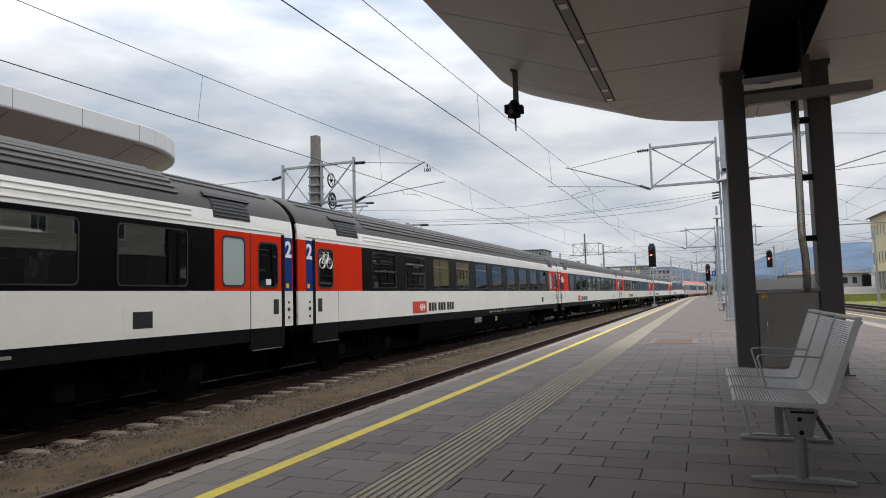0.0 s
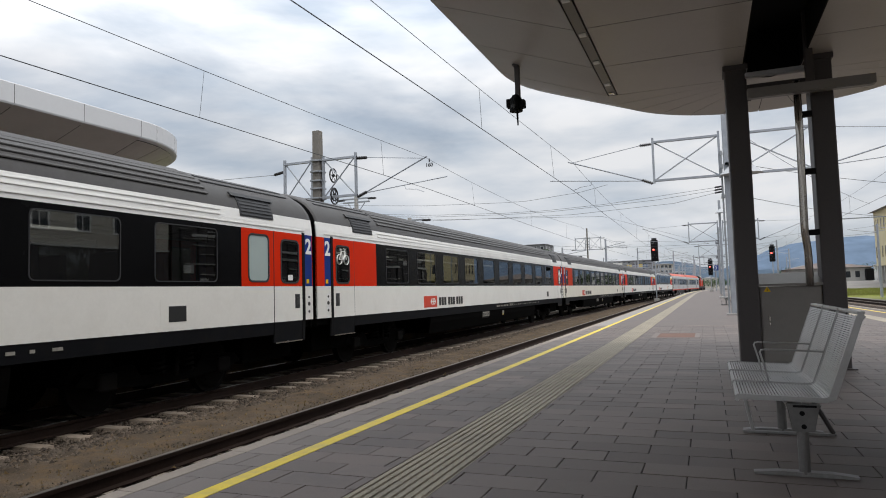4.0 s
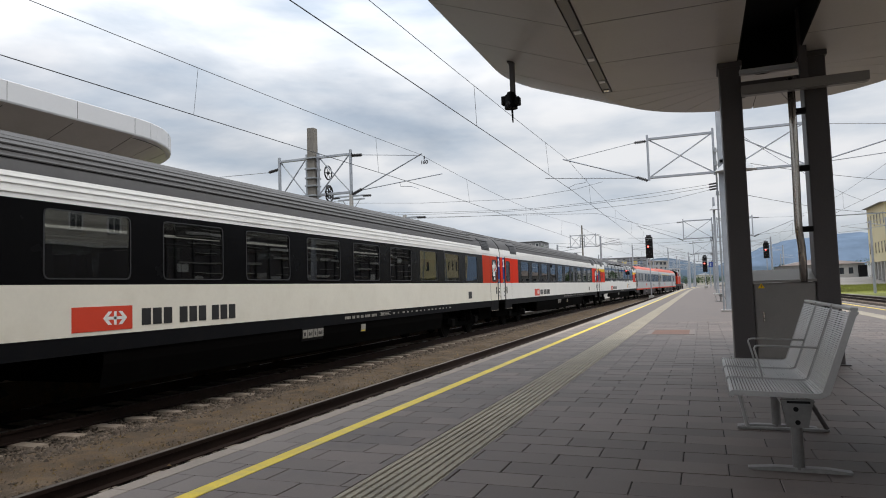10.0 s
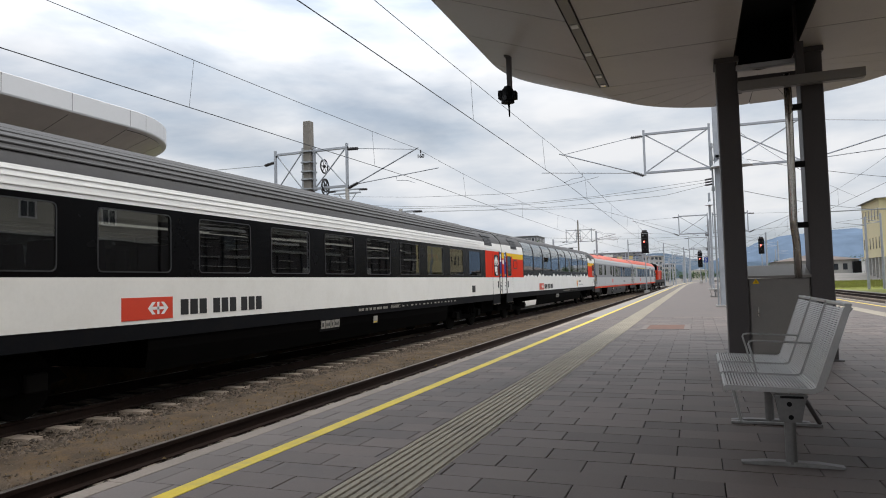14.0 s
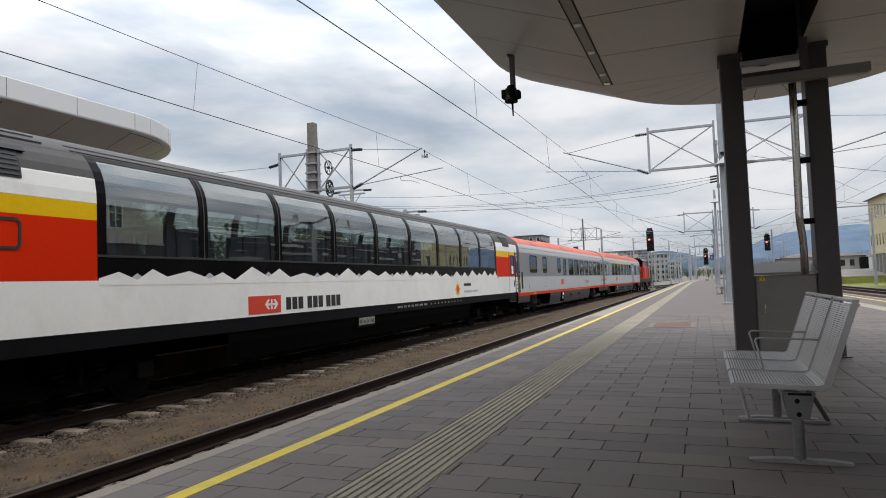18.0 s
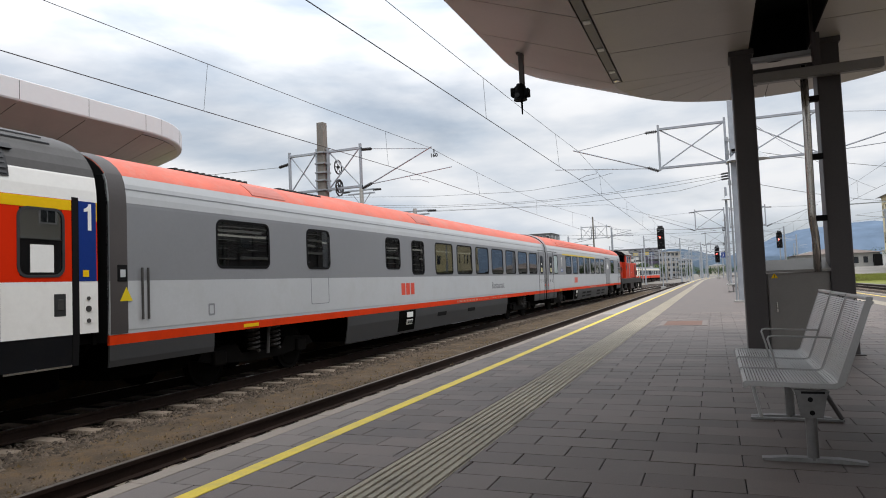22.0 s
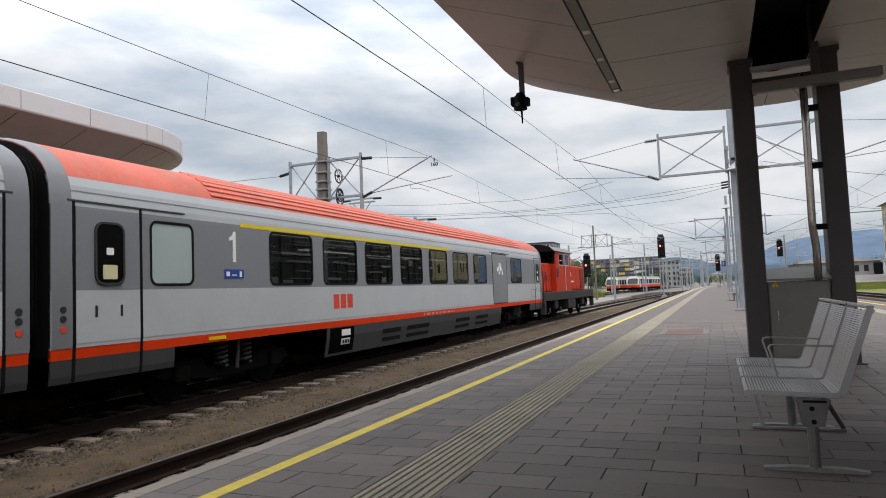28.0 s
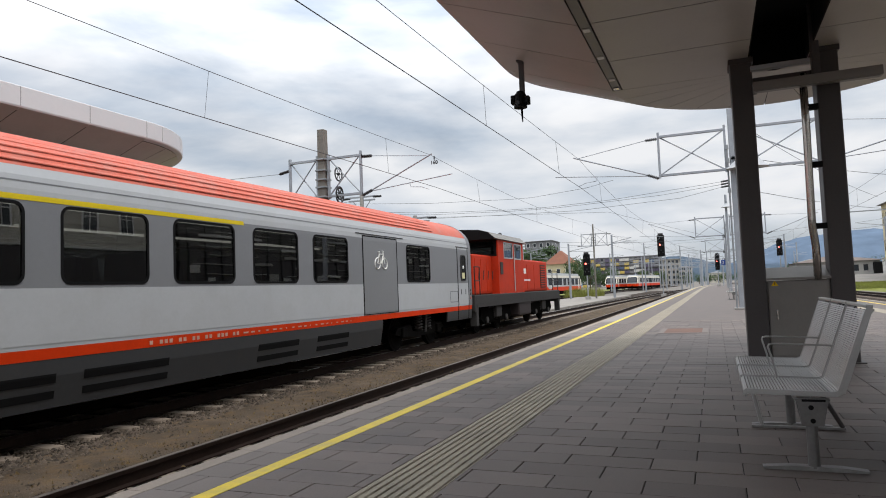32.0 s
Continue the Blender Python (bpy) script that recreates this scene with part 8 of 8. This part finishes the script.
lh = building(12.0, 23.2, 118, 130, 1.05, 3.2, "plaster_g", "rust_roof", "low white railway house with a rusty grey roof and open porch", 1, 9, 5, hip=1.15, win=(0.62, 0.95), frame="plaster_g")
# solid black box draws the shade inside the open porch
part("porch", box(22.3, 23.3, 116.9, 117.98, 1.14, 2.9, 0.02), "black", lh, "solid black box for the shaded open porch")
yb = building(22.5, 36.0, 101, 111, 3.1, 10.7, "plaster_y", "slate", "tall yellow plastered railway building on grey concrete pillars", 2, 2, 6, hip=0.9, over=0.6, win=(0.55, 1.5), frame="plaster_y")
part("ground_floor", box(23.3, 36.0, 102.0, 111, 0.3, 3.1), "concrete", yb, "recessed grey concrete ground floor")
for k in range(6):
    part("pillar", box(22.55, 22.95, 101.05 + 1.9 * k, 101.45 + 1.9 * k, 0.2, 3.1), "concrete", yb)
for k in range(5):
    part("pillar", box(24.5 + 2.6 * k, 24.9 + 2.6 * k, 101.05, 101.45, 0.0, 3.1), "concrete", yb)
sb = building(20.0, 30.0, -44, 37.2, -0.9, 8.7, "plaster_b", "rooftile", "long pale yellow station building with rows of white-framed windows", 0, 0, 0, hip=1.6)
# unseen dark storey, added to darken the lower half of the window reflections
part("ground_floor", box(19.9, 20.0, -44, 37.2, -0.9, 4.55), "column", sb, "plain dark ground floor added for reflections")
part("cornice", box(19.84, 20.0, -44, 37.2, 4.56, 4.66), "plaster", sb)
for y in (-30.0, -8.0, 8.0):
    part("ground_floor_wall", box(19.86, 19.96, y, y + 3.4, -0.9, 4.55), "plaster", sb, "pale wall piece on the dark ground floor")
for k in range(-24, 3):
    y = 27.35 + 2.8 * k
    wi = part("window", ring(rounded(y - 0.58, y + 0.58, 5.50, 7.30, 0.01, 1), rounded(y - 0.48, y + 0.48, 5.60, 7.20, 0.01, 1), "x", 19.93, 20.05), "white_mark", sb)
    part("pane", box(19.97, 19.99, y - 0.48, y + 0.48, 5.60, 7.20), "pane", wi)
    part("glazing_bar", box(19.95, 19.97, y - 0.03, y + 0.03, 5.60, 7.20), "white_mark", wi)
    part("glazing_bar", box(19.95, 19.968, y - 0.48, y + 0.48, 6.52, 6.58), "white_mark", wi)
# unseen hall, added so the train windows mirror dark ground with pale streaks
hall = building(20.0, 30.0, 37.6, 84, -0.9, 7.6, "column", "slate", "dark hall with pale bands added for window reflections", 0, 0, 0, hip=0.5)
rnd_hall = random.Random(23)
for z in (2.9, 3.7, 4.4, 5.15, 5.55, 5.95, 6.35, 6.9):
    y = 37.7 + rnd_hall.uniform(0, 3)
    while y < 82:
        run, up = rnd_hall.uniform(1.2, 7.5), rnd_hall.uniform(-0.15, 0.15)
        part("band", box(19.86, 19.99, y, min(y + run, 83.9), z + up, z + up + rnd_hall.choice((0.05, 0.07, 0.10, 0.22))), rnd_hall.choice(("plaster", "plaster_g", "concrete")), hall, "pale horizontal band")
        y += run + rnd_hall.uniform(0.3, 5.0)
for k in range(24):
    y = 38.4 + 1.9 * k
    part("mullion", box(19.88, 19.985, y - 0.07, y + 0.07, -0.9, 7.4), "dark", hall)
    if rnd_hall.random() < 0.6:
        z = rnd_hall.choice((2.2, 3.1, 4.7, 5.3))
        part("infill_panel", box(19.90, 19.98, y + 0.2, y + rnd_hall.uniform(0.6, 1.6), z, z + rnd_hall.uniform(0.3, 1.0)), rnd_hall.choice(("plaster", "plaster_g", "pane", "concrete")), hall)
building(-46.5, -38.5, 196, 206, -0.9, 7.6, "plaster_y", "rooftile", "yellow house with steep red roof beyond the yard", 2, 3, 3, hip=4.2)
building(-72, -60, 210, 222, -0.9, 8.0, "plaster", "slate", "white house beyond the yard", 2, 3, 3, hip=2.4)


def flats(x0, x1, y0, y1, z1):
    """Apartment block with coloured balcony boxes."""
    t = tagged(empty("apartment_block"), "white apartment block with yellow, blue and grey balconies", "building", group="houses")
    w = part("wall", box(x0, x1, y0, y1, -0.9, z1), "balc_g", t)
    part("roof", box(x0 - 0.4, x1 + 0.4, y0 - 0.4, y1 + 0.4, z1, z1 + 0.35), "slate", t)
    r = random.Random(8)
    n, fl = int((x1 - x0) / 3.2), int((z1 + 0.9) / 2.9)
    for f in range(fl):
        z = -0.9 + 0.3 + 2.9 * f
        for k in range(n):
            x = x0 + (x1 - x0) * (k + 0.1) / n
            part("window", box(x, x + 1.5, y0 - 0.04, y0 + 0.1, z + 0.7, z + 2.1), "pane", w)
            if r.random() < 0.92:
                b = part("balcony", box(x - 0.25, x + 2.75, y0 - 1.3, y0 - 0.02, z, z + 1.75, 0.02), r.choice(("plaster", "plaster", "plaster_g", "balc_g", "balc_g", "balc_y", "balc_y", "balc_b", "balc_d", "balc_d")), w, "boxy coloured balcony")
    return t


flats(-87, -34.5, 480, 492, 19.5)
flats(-134, -93, 490, 502, 19.5)
flats(-47, -31, 440, 452, 16.5)
building(-30, -19, 420, 440, -0.9, 14.5, "plaster_d", "slate", "large brown-grey apartment house beyond the yard", 5, 5, 3, hip=0.6, win=(1.5, 1.7), frame="plaster_g")
building(-19, -12, 410, 425, -0.9, 9.5, "plaster_d", "slate", "beige apartment house beyond the yard", 4, 5, 3, hip=0.6, win=(1.3, 1.5))
building(-4, 8, 560, 572, -0.9, 6.5, "plaster_b", "slate", "pale low house in the distance", 2, 4, 2, hip=1.5)
building(30, 48, 300, 312, -0.9, 6.5, "plaster", "slate", "long low white shed in the distance", 2, 6, 3, hip=1.5)
building(70, 92, 340, 352, -0.9, 8.0, "plaster", "slate", "long low white shed in the distance", 2, 6, 3, hip=1.5)


# ---- railcars waiting in the yard ----
def railcar():
    """A two-part regional railcar, its nose towards -y."""
    t = tagged(empty("railcar"), "red and white regional railcar with dark windows waiting in the yard", "railcar", group="waiting railcars")
    for o in (0.0, 20.9):
        w, n = 1.4, 20.4
        y0, y1 = o, o + n
        nose = o == 0.0
        cuts = ((0.0, 0.90, 0.75), (0.35, 0.95, 0.80), (1.3, 0.99, 0.97), (1.8, 1.0, 1.0), (n - 1.8, 1.0, 1.0), (n, 1.0, 1.0)) if nose else ((0.0, 1, 1), (n - 1.8, 1, 1), (n - 1.3, 0.99, 0.97), (n - 0.35, 0.95, 0.80), (n, 0.9, 0.75))
        def shell(z0, z1, out=0.0):
            bm = bmesh.new()
            rows = []
            for dy, kx, kz in cuts:
                sl = 0.9 * (z1 - 2.2) / 1.8
                rows.append([bm.verts.new((sx * (w * kx + out), y0 + dy + (max(0.0, (z - 1.9)) * (0.62 if nose and dy < 1 else -0.62 if (not nose) and dy > n - 1 else 0.0)), z)) for sx, z in ((-1, z0), (1, z0), (1, z1), (-1, z1))])
            for a, b in zip(rows, rows[1:]):
                for i in range(4):
                    bm.faces.new((a[i], a[(i + 1) % 4], b[(i + 1) % 4], b[i]))
            bm.faces.new(rows[0])
            bm.faces.new(rows[-1])
            bmesh.ops.recalc_face_normals(bm, faces=bm.faces[:])
            return bm
        part("lower_body", shell(0.9, 1.55), "ored", t, "red lower body")
        part("waist_band", shell(1.55, 1.80, 0.004), "lgrey", t, "pale grey waist band")
        part("window_band", shell(1.80, 2.95, -0.01), "band", t, "dark window band")
        part("upper_body", shell(2.95, 3.35), "white", t, "white upper body")
        part("roof", shell(3.35, 3.75, -0.25), "lgrey", t)
        part("underframe", box(-1.3, 1.3, y0 + 0.8, y1 - 0.8, 0.35, 0.92), "under", t)
        for yy in ((y0 + 2.6, y0 + 4.4) if nose else (y1 - 4.4, y1 - 2.6)) + ((y1 - 0.9,) if nose else (y0 + 0.9,)):
            bm = bmesh.new()
            for s in (-0.75, 0.75):
                add_tube(bm, (s - 0.07, yy, 0.40), (s + 0.07, yy, 0.40), 0.40, 16)
            part("wheelset_still", bm, "grime", t)
        if nose:
            part("windscreen", prism([(y0 - 0.04, 1.80), (y0 + 0.765, 3.18), (y0 + 0.86, 3.18), (y0 + 0.08, 1.80)], "x", -1.06, 1.06), "pane", t, "large raked windscreen")
            for s in (-1, 1):
                part("nose_cheek", prism([(y0 + 0.0, 1.75), (y0 + 0.62, 2.87), (y0 + 1.3, 2.87), (y0 + 1.0, 2.3), (y0 + 1.15, 1.75)], "x", min(s * 1.08, s * 1.41), max(s * 1.08, s * 1.41)), "white", t, "white cab corner")
                part("cab_side", box(min(s * 1.385, s * 1.408), max(s * 1.385, s * 1.408), y0 + 2.3, y0 + 3.2, 0.95, 2.87), "white", t)
            for s in (-0.85, 0.85):
                part("head_lamp", box(s - 0.18, s + 0.18, y0 + 0.0, y0 + 0.3, 1.45, 1.62, 0.03), "white_mark", t)
            part("coupler", box(-0.15, 0.15, y0 - 0.4, y0 + 0.4, 0.8, 1.05, 0.03), "under", t)
        k = 0
        for d in range(5):
            for s in (-1, 1):
                a = y0 + 2.6 + 3.4 * d
                part("body_post", box(min(s * 1.36, s * 1.402), max(s * 1.36, s * 1.402), a, a + 0.9, 1.74, 2.86), "lgrey", t)
    return t


RC = railcar()
RC.matrix_world = pose(-19.0, 172, RAIL, 0, 0, -3.4)
copy_thing(RC, pose(-23.9, 170, RAIL, 0, 0, -3.4))
copy_thing(RC, pose(-24.5, 126, RAIL, 0, 0, 180))
railway("track_6", lambda u: (-19.0 + 0.0594 * (u - 172), u, 0.0594), 120, 280, "yard track with waiting railcars", None)
railway("track_7", lambda u: (-23.9 + 0.0594 * (u - 170), u, 0.0594), 120, 280, "yard track with waiting railcars", None)
railway("track_8", straight(-24.5), 0, 200, "yard track with waiting railcars", None)


blades("weeds", 2500, lambda r: (r.uniform(-20.5, -15.5), r.uniform(97, 104), -0.9), 9, (0.5, 2.1))
building(-62, -52.4, 232, 246, -0.9, 17.3, "balc_g", "slate", "grey flat-roofed house behind the trees", 6, 4, 3, hip=0.5)


# ---- trees ----
def tree(x, y, z0, h, crown, seed):
    rnd = random.Random(seed)
    t = tagged(empty("tree"), "green leafy broad tree beyond the yard", "tree", group="trees")
    bm = bmesh.new()
    add_tube(bm, (x, y, z0), (x + 0.1, y, z0 + h * 0.45), h * 0.035, 8, h * 0.02)
    for k in range(7):
        a = rnd.uniform(0, 6.28)
        b = z0 + h * rnd.uniform(0.25, 0.5)
        add_tube(bm, (x, y, b), (x + crown * 0.7 * math.cos(a), y + crown * 0.7 * math.sin(a), b + h * rnd.uniform(0.15, 0.4)), h * 0.014, 5, h * 0.004)
    part("trunk", bm, "bark", t)
    verts, faces = [], []
    lumps = [(x + rnd.gauss(0, crown * 0.45), y + rnd.gauss(0, crown * 0.45), z0 + h * rnd.uniform(0.35, 0.92), crown * rnd.uniform(0.25, 0.5)) for _ in range(16)]
    for i in range(2600):
        lx, ly, lz, lr = rnd.choice(lumps)
        v = Vector((rnd.gauss(0, 1), rnd.gauss(0, 1), rnd.gauss(0, 0.8))).normalized() * lr * rnd.uniform(0.6, 1.05)
        p = Vector((lx, ly, lz)) + v
        s = h * rnd.uniform(0.014, 0.03)
        u = Vector((rnd.gauss(0, 1), rnd.gauss(0, 1), rnd.gauss(0, 1))).normalized()
        w = u.cross(Vector((rnd.gauss(0, 1), rnd.gauss(0, 1), rnd.gauss(0, 1)))).normalized()
        b = len(verts)
        verts += [tuple(p - u * s), tuple(p + w * s * 0.7), tuple(p + u * s), tuple(p - w * s * 0.7)]
        faces.append((b, b + 1, b + 2, b + 3))
    me = bpy.data.meshes.new("crown")
    me.from_pydata(verts, [], faces)
    me.materials.append(M["leaf"])
    cr = new("crown", me)
    cr.parent = t
    tagged(cr, kind="stuff")
    return t


for i, (x, y, h, c) in enumerate(((-56, 205, 15, 5.5), (-53, 221, 15.5, 5), (-60, 222, 15, 5.5), (-50, 215, 11, 5), (-36, 190, 9, 4.5), (-33.5, 196, 7.5, 4), (-30, 205, 6.5, 3.5), (-28, 300, 8, 4), (-22, 310, 7, 4), (26, 260, 7, 4), (40, 280, 8, 4), (55, 300, 8, 5), (-14, 360, 6, 5), (-3, 420, 6, 4), (-8, 400, 5.5, 4), (3, 440, 6, 5), (9, 430, 6, 5), (15, 400, 6, 5))):
    tree(x, y, -0.9, h, c, 20 + i)
for i in range(22):
    r = random.Random(60 + i)
    tree(-36 - r.uniform(0, 7), -8 + 5.6 * i + r.uniform(-1.5, 1.5), -1.6, r.uniform(6.5, 9.0), r.uniform(3.4, 4.6), 70 + i)
bm = bmesh.new()
add_prism(bm, [(-40, -0.92), (-40, -0.3), (-24.5, -0.6), (-24.5, -0.92)], "y", -20, 210)
bmesh.ops.recalc_face_normals(bm, faces=bm.faces[:])
tagged(part("grass_bank_left", bm, "grass"), "rough green grass beyond the yard tracks", "grass", kind="structure")


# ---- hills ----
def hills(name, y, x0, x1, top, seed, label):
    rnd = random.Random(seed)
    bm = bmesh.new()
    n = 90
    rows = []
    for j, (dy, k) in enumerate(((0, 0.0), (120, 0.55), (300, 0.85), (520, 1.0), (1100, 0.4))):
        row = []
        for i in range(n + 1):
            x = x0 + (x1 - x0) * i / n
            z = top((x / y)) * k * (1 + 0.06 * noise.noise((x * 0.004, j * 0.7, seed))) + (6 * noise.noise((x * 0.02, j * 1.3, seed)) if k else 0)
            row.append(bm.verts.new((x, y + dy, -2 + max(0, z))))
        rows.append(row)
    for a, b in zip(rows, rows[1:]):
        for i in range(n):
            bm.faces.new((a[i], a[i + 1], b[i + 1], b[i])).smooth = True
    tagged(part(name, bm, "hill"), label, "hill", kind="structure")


def ridge(points, y):
    def f(t):
        for (a, ha), (b, hb) in zip(points, points[1:]):
            if a <= t <= b:
                u = (t - a) / (b - a)
                u = u * u * (3 - 2 * u)
                return (ha + (hb - ha) * u) * y
        return 0.0
    return f


# both ridges carry their haze in the paint; the right one is paler
hills("hill_backdrop", 2400, -1000, 700, ridge(((-0.42, 0.01), (-0.25, 0.02), (-0.121, 0.031), (-0.096, 0.042), (-0.057, 0.046), (-0.034, 0.043), (-0.005, 0.032), (0.04, 0.026), (0.25, 0.012)), 2400), 2, "distant wooded hill painted haze blue")
M["hill"] = M["hill_hazier"]
hills("hill_backdrop_right", 3000, -50, 2300, ridge(((-0.01, 0.01), (0.04, 0.032), (0.071, 0.046), (0.103, 0.057), (0.13, 0.064), (0.163, 0.066), (0.202, 0.066), (0.32, 0.070), (0.5, 0.05), (0.75, 0.03)), 3000), 5, "long distant mountain ridge painted paler haze blue")


# ---- paving slabs beside the bench, each one a piece ----
bm = bmesh.new()
add_prism(bm, [(-SL / 2 + 0.003, -0.045), (SL / 2 - 0.003, -0.045), (SL / 2 - 0.003, -0.003), (SL / 2 - 0.006, 0.0), (-SL / 2 + 0.006, 0.0), (-SL / 2 + 0.003, -0.003)], "y", 0.003, SW - 0.003)
bmesh.ops.recalc_face_normals(bm, faces=bm.faces[:])
whole = part("paving_slab", bm, "tile", PF)
rnd = random.Random(31)
cuts = {}


def slab_at(x0, x1, y):
    w = round(x1 - x0, 4)
    if abs(w - SL) < 1e-3:
        data = whole.data
    else:
        if w not in cuts:
            b = bmesh.new()
            h = w / 2
            add_prism(b, [(-h + 0.003, -0.045), (h - 0.003, -0.045), (h - 0.003, -0.003), (h - 0.006, 0.0), (-h + 0.006, 0.0), (-h + 0.003, -0.003)], "y", 0.003, SW - 0.003)
            bmesh.ops.recalc_face_normals(b, faces=b.faces[:])
            first = part("paving_slab", b, "tile", PF)
            cuts[w] = first.data
            first.location = ((x0 + x1) / 2, y, 0)
            return
        data = cuts[w]
    o = new("paving_slab", data)
    o.parent = PF
    o.location = ((x0 + x1) / 2 + rnd.uniform(-0.0008, 0.0008), y, rnd.uniform(-0.0022, 0.0))
    o.rotation_euler = (rnd.uniform(-0.004, 0.004), rnd.uniform(-0.002, 0.002), 0)


for row in range(R0, R1):
    y = SY + SW * row
    x = TAC1 + (0.288 + (SL / 2 if row % 2 else 0)) % SL - SL
    while x < XT - 0.01:
        a, b = max(TAC1, x), min(XT, x + SL)
        if b - a > 0.02:
            slab_at(a, b, y)
        x += SL
whole.location = (TAC1 + 0.288 + SL / 2, SY + SW * R0, -0.0005)


# ---- what moves ----
def motions():
    times = [0.5 * i for i in range(65)]
    for ob, start, length, pivot in COACHES:
        walk(ob, [(t, vehicle_pose(start, length, pivot, t)) for t in times])
    for ob, start, length, pivot in COACHES:
        for ws in [o for o in ob.children_recursive if o.name.startswith("wheelset")]:
            x, y, z = ws.location
            walk(ws, [(0.1 * i, pose(x, y, z, math.degrees(moved(0.1 * i) / 0.46) % 360, 0, 0)) for i in range(321)])


motions()
